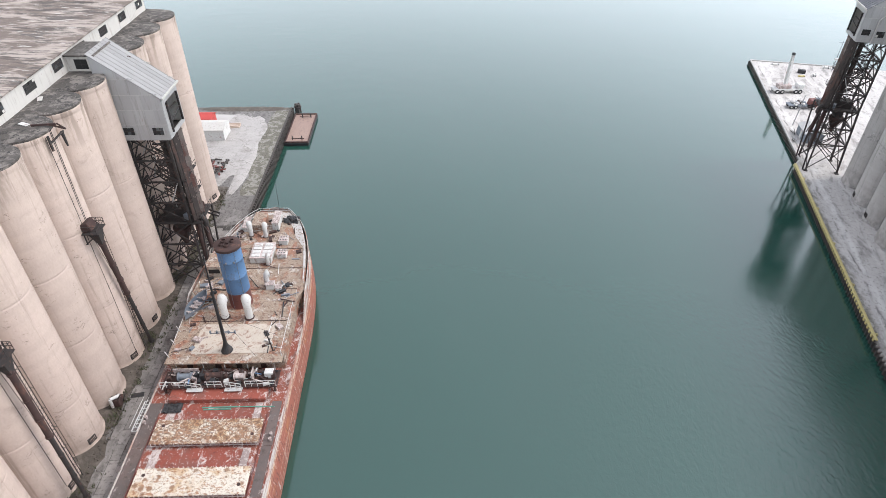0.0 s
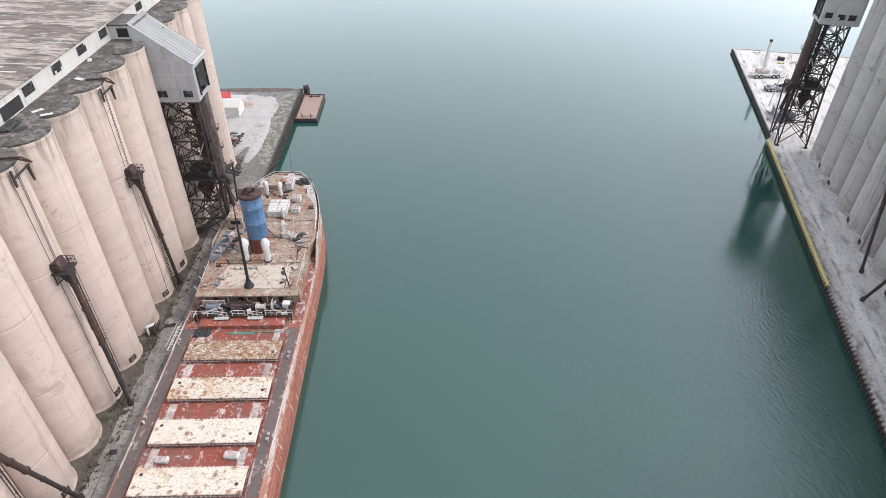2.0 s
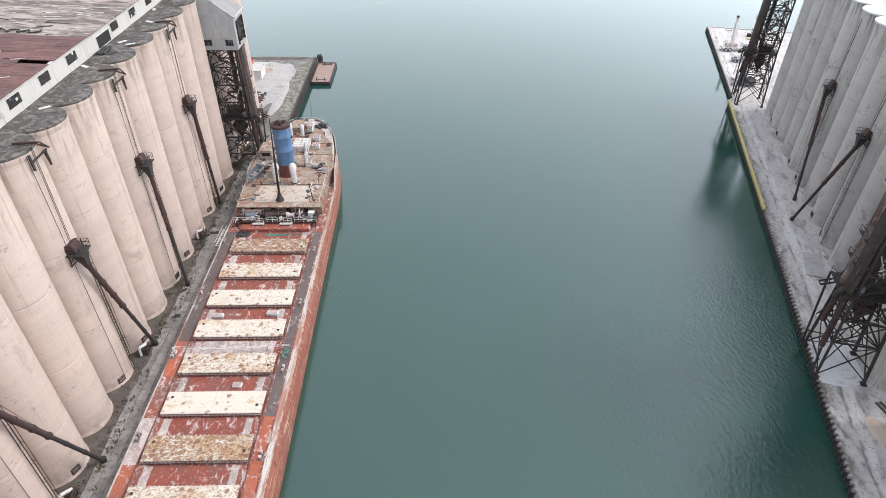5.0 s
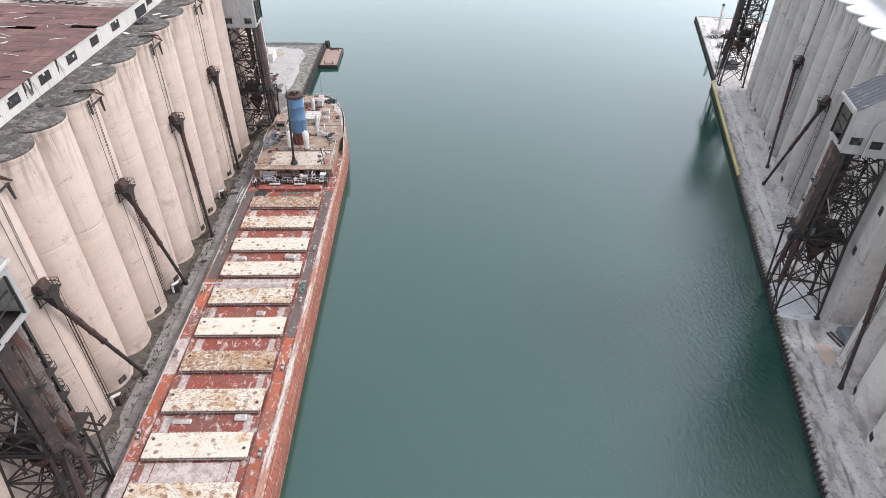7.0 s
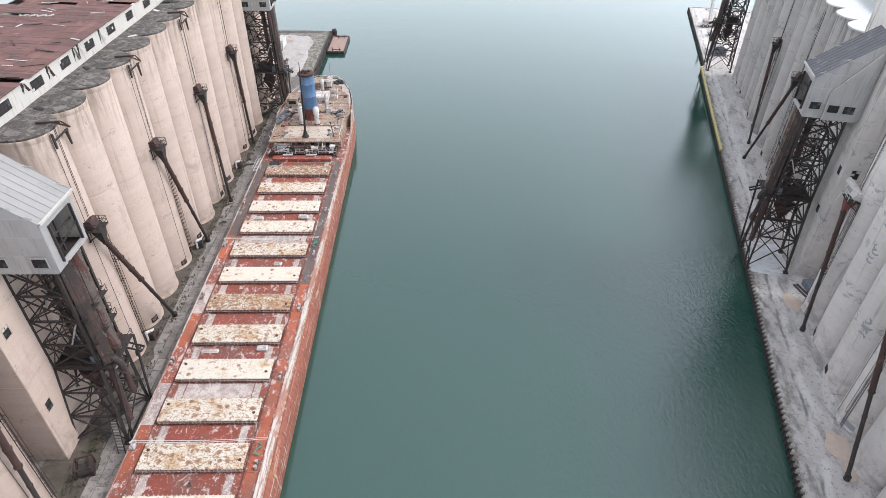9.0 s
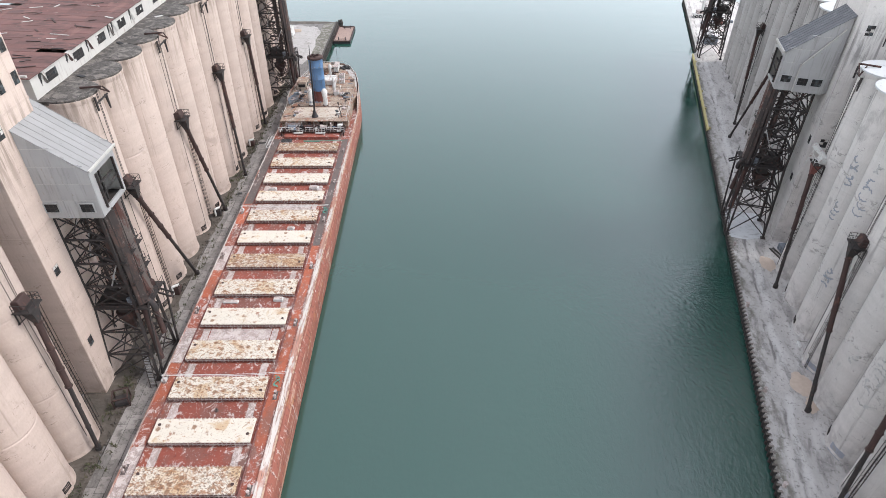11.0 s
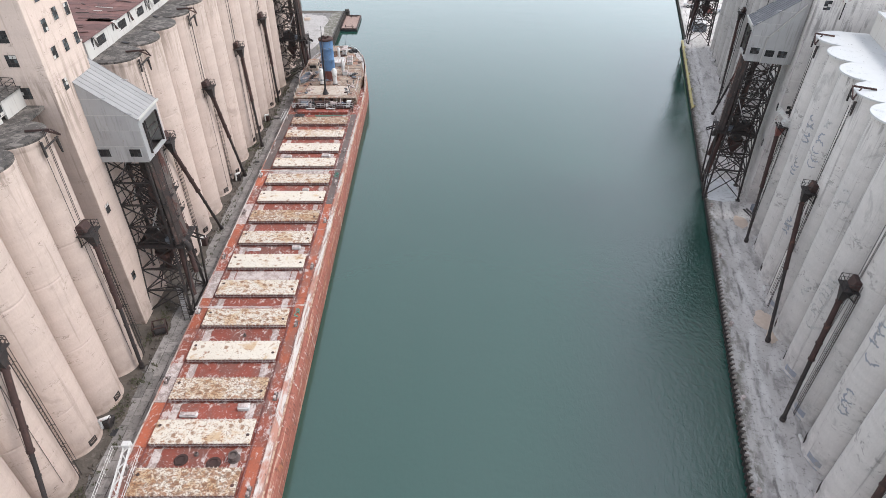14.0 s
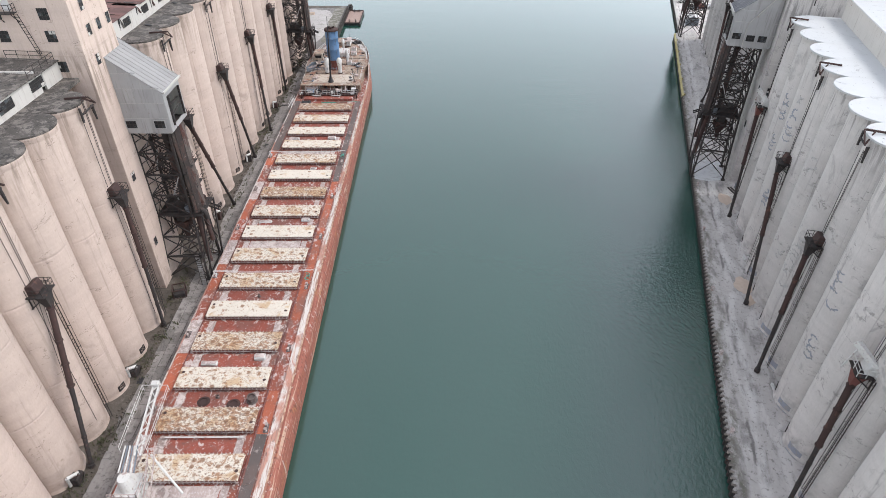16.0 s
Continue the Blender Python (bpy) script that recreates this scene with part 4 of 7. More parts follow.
def loading_tower(m, s, label, roof=GREYROOF, ground=0.0):
    """A sheet-metal head on a steel trestle. Local +x looks at the water; s: the side (-1 or 1) of y to which it faces the basin's mouth."""
    top = thing("loading_tower", label, "loading tower", "loading towers", m)
    D, W, F, HB, HF = 8.3, 6.6, 27.8, 40.8, 34.4

    def P(x, y, z):
        return (x, y * s, z)

    def quad_sheet(bm, pts, t):
        """A thin sheet: a polygon given in x and z on the plane y, with thickness t."""
        a = [bm.verts.new(p) for p in pts]
        b = [bm.verts.new((p[0], p[1] - t * s, p[2])) for p in pts]
        n = len(a)
        bm.faces.new(a), bm.faces.new(b[::-1])
        for k in range(n):
            bm.faces.new((a[k], a[(k + 1) % n], b[(k + 1) % n], b[k]))

    def roof_z(x):
        return HF + (HB - HF) * (-x / D)

    # walls of lapped sheets, row by row
    rows = [F, F + 2.55, F + 4.9, F + 7.2, F + 9.5, HB]
    for side in (0, 1):
        for k, (z0, z1) in enumerate(zip(rows, rows[1:])):
            n = 6
            for i in range(n):
                xa, xb = -D + D * i / n + 0.008, -D + D * (i + 1) / n - 0.008
                ta, tb = min(z1, roof_z(xa) - 0.05), min(z1, roof_z(xb) - 0.05)
                if ta <= z0 + 0.05:
                    continue
                y = W * side
                lap = 0.1 if side else -0.1
                bm = B()
                pts = [P(xa, y + lap, z0 - 0.06), P(xb, y + lap, z0 - 0.06)]
                if tb > z0:
                    pts.append(P(xb, y, tb))
                pts.append(P(xa, y, ta))
                if len(pts) > 2:
                    quad_sheet(bm, pts, 0.06)
                    part("wall_sheet", bm, GALV if side == 0 else PALE, top)
    bm = B()
    box(bm, P(-D, 0.05, F), P(-D + 0.1, W - 0.05, HB - 0.1))
    part("back_wall", bm, GALV, top)
    # front with its great opening
    bm = B()
    box(bm, P(-0.15, 0.0, F), P(0.05, 1.1, HF)), box(bm, P(-0.15, 5.7, F), P(0.05, W, HF))
    box(bm, P(-0.15, 1.1, 33.2), P(0.05, 5.7, HF)), box(bm, P(-0.15, 1.1, F), P(0.05, 5.7, 28.5))
    part("front_frame", bm, GALV, top)
    bm = B()
    for y in (1.1, 5.55):
        box(bm, P(0.05, y, 28.5), P(0.35, y + 0.15, 33.2))
    bar(bm, P(0.2, 1.2, 30.2), P(0.2, 5.6, 30.9), 0.12), bar(bm, P(-0.3, 1.2, 31.4), P(-0.3, 5.6, 31.4), 0.18)
    bar(bm, P(-0.6, 3.2, 28.5), P(-0.6, 3.2, 33.0), 0.2)
    part("opening_trim", bm, STEEL, top)
    bm = B()
    box(bm, P(-D + 0.1, 0.1, F), P(-0.15, W - 0.1, F + 0.15))
    part("floor_plate", bm, STEEL, top)
    # roof of standing-seam sheets
    n = 7
    for k in range(n):
        ya, yb = -0.25 + (W + 0.5) * k / n, -0.25 + (W + 0.5) * (k + 1) / n
        bm = B()
        for y0, y1, h in ((ya + 0.005, yb - 0.005, 0.07), (yb - 0.05, yb - 0.005, 0.14)):
            vs = [bm.verts.new(P(x, y, roof_z(x) + dz)) for x, dz in ((0.35, 0), (-D - 0.1, 0), (-D - 0.1, h), (0.35, h)) for y in (y0, y1)]
            for f in ((0, 1, 3, 2), (4, 5, 7, 6), (0, 1, 7, 6), (2, 3, 5, 4), (0, 2, 4, 6), (1, 3, 5, 7)):
                bm.faces.new([vs[i] for i in f])
        part("roof_sheet", bm, roof, top)
    bm = B()
    bar(bm, P(0.4, -0.25, HF - 0.1), P(0.4, W + 0.25, HF - 0.1), 0.22, 0.3)
    part("eaves_flashing", bm, PALE, top)
    # windows of the basin side
    for x in (-6.6, -2.3) if s > 0 else (-2.1,):
        w = window(top, (pose(x, -0.18, F + 0.85) if s > 0 else pose(x + 1.6, 0.18, F + 1.4) @ pose(0, 0, 0, 0, 0, 180)), 1.6, 1.2, 3, 2, 0.75, GALV, 0.12)
    # trestle: upper legs, splayed feet
    up = [(-0.9, 0.5), (-0.9, 6.1), (-6.8, 6.1), (-6.8, 0.5)]
    feet = [(-0.1, -1.9), (-0.1, 5.4), (-7.2, 4.8), (-6.9, -1.8)]
    Z1 = 12.2
    g = ground
    for (x, y), (fx, fy) in zip(up, feet):
        bm = B()
        bar(bm, P(x, y, Z1), P(x, y, F), 0.34)
        bar(bm, P(fx, fy, g), P(x, y, Z1), 0.36)
        box(bm, P(fx - 0.4, fy - 0.4, g - 0.02), P(fx + 0.4, fy + 0.4, g + 0.25))
        part("leg", bm, STEEL, top)
    levels = [Z1, 16.1, 20.0, 23.9, F - 0.2]
    for i in range(4):
        a, b = up[i], up[(i + 1) % 4]
        for k, z in enumerate(levels):
            member(top, P(*a, z), P(*b, z), 0.24)
            if k + 1 < len(levels):
                z2 = levels[k + 1]
                member(top, P(*a, z), P(*b, z2), 0.16)
                member(top, P(*b, z), P(*a, z2), 0.16)
                mid = ((a[0] + b[0]) / 2, (a[1] + b[1]) / 2)
                member(top, P(*a, (z + z2) / 2), P(*mid, z2), 0.12)
                member(top, P(*b, (z + z2) / 2), P(*mid, z2), 0.12)
        fa, fb = feet[i], feet[(i + 1) % 4]

        def leg_at(f, u, z):
            q = (z - g) / (Z1 - g)
            return P(f[0] + (u[0] - f[0]) * q, f[1] + (u[1] - f[1]) * q, z)
        for z0, z1 in ((g + 0.6, 4.4), (4.4, 8.2), (8.2, Z1)):
            member(top, leg_at(fa, a, z1), leg_at(fb, b, z1), 0.22)
            member(top, leg_at(fa, a, z0), leg_at(fb, b, z1), 0.15)
            member(top, leg_at(fb, b, z0), leg_at(fa, a, z1), 0.15)
    # inner struts and stairs
    for z in levels[:-1]:
        member(top, P(-0.9, 0.5, z), P(-6.8, 6.1, z + 0.02), 0.14)
        member(top, P(-6.8, 0.5, z), P(-0.9, 6.1, z + 0.05), 0.14)
    bm = B()
    flights = [(-5.6, -2.2, 2.2), (-2.2, -5.6, 3.4)]
    z = Z1
    k = 0
    while z < F - 4:
        x0, x1, y = flights[k % 2]
        for dy in (0, 0.9):
            bar(bm, P(x0, y + dy, z), P(x1, y + dy, z + 3.9), 0.08, 0.22)
            bar(bm, P(x0, y + dy, z + 1), P(x1, y + dy, z + 4.9), 0.06)
        for i in range(12):
            f = (i + 0.5) / 12
            box(bm, P(x0 + (x1 - x0) * f - 0.12, y, z + 3.9 * f), P(x0 + (x1 - x0) * f + 0.12, y + 0.9, z + 3.9 * f + 0.04))
        z += 3.9
        k += 1
    part("stair", bm, STEEL, top)
    # middle deck with machinery
    bm = B()
    box(bm, P(-6.9, 0.2, Z1 - 0.15), P(0.9, 6.3, Z1))
    rails(bm, [P(-6.8, 0.2, Z1), P(0.9, 0.2, Z1), P(0.9, 6.3, Z1)], 1.1)
    part("machinery_deck", bm, STEEL, top)
    bm = B()
    box(bm, P(-5.6, 2.0, Z1), P(-2.6, 4.6, Z1 + 1.7), 0.08)
    box(bm, P(-4.4, 1.6, 10.2), P(-2.8, 3.6, Z1 - 0.15), 0.1)
    part("drive_housing", bm, STEEL, top)
    # broad ducts of rusted plate with flanged joints
    for y, w, x0, x1, z1, mat in ((1.7, 1.45, -0.5, 0.1, 12.6, DUCTPLATE), (4.2, 1.5, -0.7, -0.3, 11.8, FLAKED), (2.9, 0.9, -2.7, -2.4, 13.5, DUCTPLATE)):
        bm = B()
        a, b = Vector(P(x0, y, F + 0.1)), Vector(P(x1, y - 0.6, z1))
        bar(bm, a, b, w, 0.6)
        d = (b - a).normalized() * 0.05
        for f in (0.03, 0.2, 0.38, 0.56, 0.74, 0.92):
            c = a.lerp(b, f)
            bar(bm, c - d, c + d, w + 0.18, 0.76)
        part("duct", bm, mat, top)
        for e in (-1, 1):
            off = Vector((0.33, e * w / 2, 0))
            member(top, a + off, b + off, 0.09, 0.16, "duct_edge", STEEL)
    bm = B()
    rod(bm, P(-0.6, 1.9, Z1), P(0.6, -0.6, 3.2), 0.45, 10)
    rod(bm, P(-0.2, 3.5, Z1), P(0.9, 1.9, 6.0), 0.4, 10)
    part("discharge_pipe", bm, RUSTPLATE, top, smooth=True)
    # inner bracing of the splayed base, hopper and outer galleries
    for z0, z1 in ((0.6, 4.4), (4.4, 8.2), (8.2, Z1)):
        for i in (0, 1):
            member(top, leg_at_all(feet, up, g, Z1, i, z0, P), leg_at_all(feet, up, g, Z1, i + 2, z1, P), 0.15)
            member(top, leg_at_all(feet, up, g, Z1, i + 2, z0, P), leg_at_all(feet, up, g, Z1, i, z1, P), 0.15)
    bm = B()
    lathe(bm, [(0.35, 6.4), (0.4, 7.2), (1.5, 9.3), (1.55, 10.1)], 12, P(-3.6, 2.6, 0))
    part("hopper", bm, RUSTPLATE, top)
    for z in (16.1, 20.0):
        bm = B()
        box(bm, P(-6.8, 6.1, z), P(-0.9, 7.0, z + 0.08))
        rails(bm, [P(-6.8, 7.0, z + 0.08), P(-0.9, 7.0, z + 0.08)], 1.05)
        box(bm, P(-0.9, 0.5, z), P(0.1, 6.1, z + 0.08))
        rails(bm, [P(0.1, 0.5, z + 0.08), P(0.1, 6.1, z + 0.08)], 1.05)
        part("gallery", bm, STEEL, top)
    bm = B()
    for dy in (-0.9, 0.0):
        bar(bm, P(-1.2, 5.2 + dy, Z1 + 0.3), P(2.2, 5.6 + dy, Z1 - 1.6), 0.1, 0.3)
    for k in range(7):
        f = k / 6
        bar(bm, P(-1.2 + 3.4 * f, 4.3 + 0.4 * f, Z1 + 0.3 - 1.9 * f), P(-1.2 + 3.4 * f, 5.2 + 0.4 * f, Z1 + 0.3 - 1.9 * f), 0.12)
    part("chute_frame", bm, STEEL, top)
    # secondary lacing inside the trestle
    lace = random.Random(31)
    for z0, z1 in zip(levels, levels[1:]):
        for k in range(9):
            xa, ya = lace.uniform(-6.6, -1.0), lace.choice((0.5, 2.2, 3.6, 6.1))
            xb, yb = xa + lace.uniform(-2.6, 2.6), ya + lace.uniform(-2.4, 2.4)
            member(top, P(xa, ya, z0), P(min(-0.9, max(-6.8, xb)), min(6.1, max(0.5, yb)), z1), lace.choice((0.1, 0.12, 0.16)), material=lace.choice((STEEL, STEEL, RUSTPLATE, GALV)))
    for z0, z1 in ((4.4, 8.2), (8.2, Z1)):
        for k in range(7):
            xa, ya = lace.uniform(-6.4, -0.8), lace.uniform(-0.6, 5.2)
            member(top, P(xa, ya, z0), P(lace.uniform(-6.6, -1.0), lace.uniform(0.6, 5.8), z1), lace.choice((0.1, 0.13)), material=lace.choice((STEEL, RUSTPLATE)))
    # machinery and loose gear on the deck
    for k in range(10):
        x, y = lace.uniform(-6.0, 0.4), lace.uniform(0.5, 6.0)
        bm = B()
        if k % 3 == 0:
            r = lace.uniform(0.35, 0.6)
            rod(bm, P(x, y, Z1 + r), P(x + 0.25, y + 0.1, Z1 + r), r, 14)
            rod(bm, P(x - 0.3, y, Z1 + r), P(x + 0.6, y + 0.1, Z1 + r), r * 0.3, 8)
            part("pulley", bm, STEEL, top)
        elif k % 3 == 1:
            box(bm, (-0.5, -0.4, 0), (0.5, 0.4, lace.uniform(0.5, 1.3)), 0.06, m=pose(*P(x, y, Z1), 0, 0, lace.uniform(0, 90)))
            part("gear_case", bm, lace.choice((RUSTPLATE, STEEL, GREYPAINT)), top)
        else:
            rod(bm, P(x, y, Z1 + 0.15), P(x + lace.uniform(-1.5, 1.5), y + lace.uniform(-0.8, 0.8), Z1 + lace.uniform(0.8, 2.4)), 0.13, 8)
            part("loose_pipe", bm, lace.choice((GALV, RUSTPLATE)), top)
    # curved spout head that hangs over the quay
    bm = B()
    tube(bm, [P(0.3 + 0.9 * math.sin(0.35 * k), 1.4, Z1 + 0.9 - 0.35 * k) for k in range(7)], 0.42, 10)
    part("spout_elbow", bm, STEEL, top, smooth=True)
    member(top, P(0.9, 0.2, Z1 - 0.1), P(0.5, -1.7, g + 0.1), 0.24)
    member(top, P(0.9, 6.3, Z1 - 0.1), P(0.4, 5.3, g + 0.1), 0.24)
    member(top, P(0.9, 0.2, Z1 - 0.1), P(0.4, 5.3, 4.4), 0.16)
    member(top, P(0.5, -1.7, 1.2), P(0.4, 5.3, 1.0), 0.18)
    # lapped joints and seams on the basin side of the head
    for z in rows[1:-1]:
        reach = 0.0 if z < HF else -D * (z - HF) / (HB - HF)
        if reach > -D + 0.5:
            member(top, P(-D + 0.05, -0.12, z - 0.05), P(reach - 0.1, -0.12, z - 0.05), 0.07, 0.12, "lap_strip", PALE)
    for x in (-7.0, -5.6, -4.2, -2.8, -1.4):
        member(top, P(x, -0.13, F + 0.1), P(x, -0.05, roof_z(x) - 0.3), 0.05, 0.05, "seam_strip", GALV)
    return top


tower1 = loading_tower(pose(-39.1, 79.9, 0), 1, "pale sheet-metal loading tower on a dark steel trestle")
tower2 = loading_tower(pose(-40.9, -20.4, 0), 1, "grey sheet-metal loading tower on a rusted trestle")
tower3 = loading_tower(EASTC @ pose(0.4, -2.2, 2.2), -1, "grey loading tower on steel legs beside the quay", DARKROOF, -2.2)
tower4 = loading_tower(EASTC @ pose(-1.8, -109.0, 2.2), -1, "far loading tower on dark steel legs", DARKROOF, -2.2)
# the narrow window bay that juts from the two east towers
for tower in (tower3, tower4):
    bm = B()
    for y in (0.12, 0.55):
        bm.faces.new([bm.verts.new((x, y, z)) for x, z in ((-7.6, 27.7), (-2.8, 27.7), (-2.8, 32.4), (-7.6, 38.8))])
    bm.verts.ensure_lookup_table()
    for k in range(4):
        j = (k + 1) % 4
        bm.faces.new([bm.verts[i] for i in (k, j, 4 + j, 4 + k)])
    part("window_bay", bm, GALV, tower)
    for x in (-3.1, -5.35):
        window(tower, pose(x, 0.55, 29.0) @ pose(0, 0, 0, 0, 0, 180), 1.6, 1.25, 3, 2, 0.8, GALV, 0.1)
    member(tower, (-2.75, 0.62, 27.6), (-2.75, 0.62, 32.4), 0.12, name="bay_edge", material=PALE)
    member(tower, (-2.75, 0.62, 32.4), (-7.6, 0.62, 38.8), 0.12, name="bay_edge", material=PALE)

# covered bridge between the roof gallery and the first tower
bm = B()
box(bm, (-50.99, 80.6, 38.16), (-46.75, 85.9, 40.29))
bridge = part("link_bridge", bm, PALE, west)
bm = B()
box(bm, (-50.98, 80.3, 40.3), (-46.72, 86.2, 40.55), 0.04)
part("bridge_roof", bm, TAR, west)
window(west, pose(-49.8, 80.6, 38.5), 1.8, 1.4, 2, 2, 0.9)

# ---- spouts on the silo fronts ----


def loading_spout(m, base, label, white=False):
    """A hopper platform on a silo front (the origin, z at its floor) with a pipe that ends at base, in the same frame."""
    top = thing("loading_spout", label, "grain spout", "loading spouts", m)
    bm = B()
    box(bm, (-0.35, -1.25, -0.12), (1.7, 1.25, 0.0))
    for y in (-1.1, 1.1):
        bar(bm, (-0.3, y, -1.7), (1.6, y, -0.1), 0.12)
        bar(bm, (-0.1, y, -1.7), (-0.1, y, 0), 0.12)
    part("platform", bm, STEEL, top)
    corners = [Vector(c) for c in ((-0.1, -1.2, 0), (1.65, -1.2, 0), (1.65, 1.2, 0), (-0.1, 1.2, 0))]
    up = Vector((0, 0, 1.1))
    for p, q in zip(corners, corners[1:]):
        for f in (0.5, 1.0):
            member(top, p + up * f, q + up * f, 0.056, name="rail_bar", material=WHITE if white else STEEL)
        member(top, p.lerp(q, 0.5), p.lerp(q, 0.5) + up, 0.056, name="rail_post", material=WHITE if white else STEEL)
    for p in corners:
        member(top, p, p + up, 0.056, name="rail_post", material=WHITE if white else STEEL)
    if white:
        member(top, (-0.2, 0.6, 0.9), (1.9, -1.3, 2.6), 0.5, 0.7, "hood", WHITE)
        member(top, (1.5, -1.0, 2.4), (2.2, -1.1, -1.2), 0.16, 0.16, "hood_strut", WHITE)
    bm = B()
    box(bm, (-0.3, -0.85, 0.0), (0.95, 0.85, 1.25), 0.08, m=pose(0, 0, 0, 0, -14, 0))
    part("spout_head", bm, WHITE if white else RUSTPLATE, top)
    bm = B()
    a = [bm.verts.new((0.8 + sx * 0.75, sy * 0.8, -0.1)) for sx, sy in ((-1, -1), (1, -1), (1, 1), (-1, 1))]
    b = [bm.verts.new((1.0 + sx * 0.3, sy * 0.3, -2.2)) for sx, sy in ((-1, -1), (1, -1), (1, 1), (-1, 1))]
    for k in range(4):
        bm.faces.new((a[k], a[(k + 1) % 4], b[(k + 1) % 4], b[k]))
    bm.faces.new(a), bm.faces.new(b[::-1])
    part("hopper", bm, OXIDE if white else STEEL, top)
    p, q = Vector((1.0, 0, -2.0)), Vector(base)
    bm = B()
    rod(bm, p, p.lerp(q, 0.48), 0.36, 12)
    for f in (0.02, 0.2, 0.34, 0.47):
        c = p.lerp(q, f)
        d = (q - p).normalized() * 0.09
        rod(bm, c - d, c + d, 0.46, 12)
    part("upper_pipe", bm, RUSTPLATE, top, smooth=True)
    bm = B()
    rod(bm, p.lerp(q, 0.46), q, 0.27, 12)
    for f in (0.62, 0.8, 0.97):
        c = p.lerp(q, f)
        d = (q - p).normalized() * 0.07
        rod(bm, c - d, c + d, 0.34, 12)
    rod(bm, q - Vector((0, 0, 0.1)), q + Vector((0, 0, 0.5)), 0.42, 10)
    part("lower_pipe", bm, STEEL, top, smooth=True)
    # hoist cables from the rim, and a conduit down the wall
    for y in (0.35, 0.6):
        bm = B()
        rod(bm, (0.15, y - 0.4, 0.9), (0.1, y, 14.2), 0.035, 5)
        part("hoist_cable", bm, STEEL, top)
    bm = B()
    rod(bm, (0.02, -0.75, -22.0), (0.02, -0.75, 13.6), 0.035, 6)
    part("conduit", bm, STEEL, top)
    # caged ladder beside the pipe
    bm = B()
    foot = q.z
    for y in (1.55, 2.0):
        bar(bm, (0.12, y, foot), (0.12, y, 0.4), 0.07)
        bar(bm, (0.55, y, foot + 3), (0.55, y, 0.4), 0.045)
    z = foot + 0.4
    while z < 0.3:
        bar(bm, (0.12, 1.55, z), (0.12, 2.0, z), 0.045)
        z += 0.62
    for k in range(7):
        zz = foot + 3 + (0 - foot - 3) * k / 6
        bar(bm, (0.0, 1.55, zz), (0.55, 1.55, zz), 0.05), bar(bm, (0.0, 2.0, zz), (0.55, 2.0, zz), 0.05)
    part("ladder", bm, STEEL, top)
    bm = B()
    rod(bm, (0.5, -0.6, -0.2), tuple(p.lerp(q, 0.72) + Vector((0, 0, 0.2))), 0.03, 5)
    rod(bm, (0.3, 0.5, 0.6), tuple(p.lerp(q, 0.5) + Vector((0, 0, 0.3))), 0.03, 5)
    part("stay_cable", bm, STEEL, top)
    return top


FRONT_W, FRONT_S = -45.07, -45.4
for y, (bx, by) in ((62.35, (-45.0, 64.6)), (39.7, (-43.6, 37.9)), (17.05, (-44.2, 23.4)), (-5.6, (-43.6, 2.4))):
    loading_spout(pose(FRONT_W, y - 0.6, 24.0), (bx - FRONT_W + 0.6, by - y + 0.6, -23.8), "rusted steel grain spout hanging on beige silos")
for y, (bx, by) in ((-33.2, (-44.6, -34.4)), (-54.2, (-44.6, -60.4))):
    loading_spout(pose(FRONT_S, y - 0.3, 24.8), (bx - FRONT_S, by - y + 0.3, -24.6), "rusted steel grain spout hanging on beige silos")
FRONT_E, FRONT_N = -7.47, -9.05
for v, (bu, bv), white in ((-9.9, (6.6, -15.5), True), (-33.5, (6.4, -44.0), False), (-57.1, (6.0, -60.2), False), (-80.7, (6.4, -83.0), True)):
    loading_spout(EASTC @ pose(FRONT_E, -v, 22.7), (-bu - FRONT_E + 0.3, -bv + v, -22.5),
                  "white and rust-red grain spout on grey silos" if white else "dark steel grain spout on grey silos", white)
for v, (bu, bv) in ((63.7, (7.6, 55.0)), (39.9, (5.4, 46.2))):
    loading_spout(EASTC @ pose(FRONT_N, -v, 23.0), (-bu - FRONT_N + 0.3, -bv + v, -22.8), "dark steel grain spout on grey silos")


def hoist_bracket(m, label):
    top = thing("hoist_bracket", label, "bracket", "hoist brackets", m)
    bm = B()
    bar(bm, (-2.2, 0, 0.25), (0.7, 0, 0.45), 0.18, 0.24)
    bar(bm, (-0.4, 0.0, 0.45), (0.75, 1.5, -0.9), 0.16, 0.22)
    bar(bm, (0.85, 0, 0.5), (0.75, 1.5, -0.9), 0.14)
    part("arm", bm, RUSTPLATE, top)
    bm = B()
    bar(bm, (0.25, -1.6, -1.3), (0.55, 1.2, -1.0), 0.14, 0.2)
    bar(bm, (0.22, -1.6, -2.3), (0.22, -1.6, -0.4), 0.2, 0.26)
    rod(bm, (0.2, 1.3, -1.2), (0.2, 1.5, -3.2), 0.22, 8, 0.12)
    part("crossbar", bm, STEEL, top)
    return top


for y in (85.0, 62.35, 39.7, 17.05, -5.6):
    hoist_bracket(pose(FRONT_W, y + 0.4, SILO_H), "rusted steel hoist bracket on the silo rim")
for y in (-33.2, -54.2):
    hoist_bracket(pose(FRONT_S, y + 0.4, 38.3), "rusted steel hoist bracket on the silo rim")
for v in (-9.9, -33.5, -57.1, -80.7):
    hoist_bracket(EASTC @ pose(FRONT_E, -v, 38.9), "dark steel hoist bracket on the silo rim")

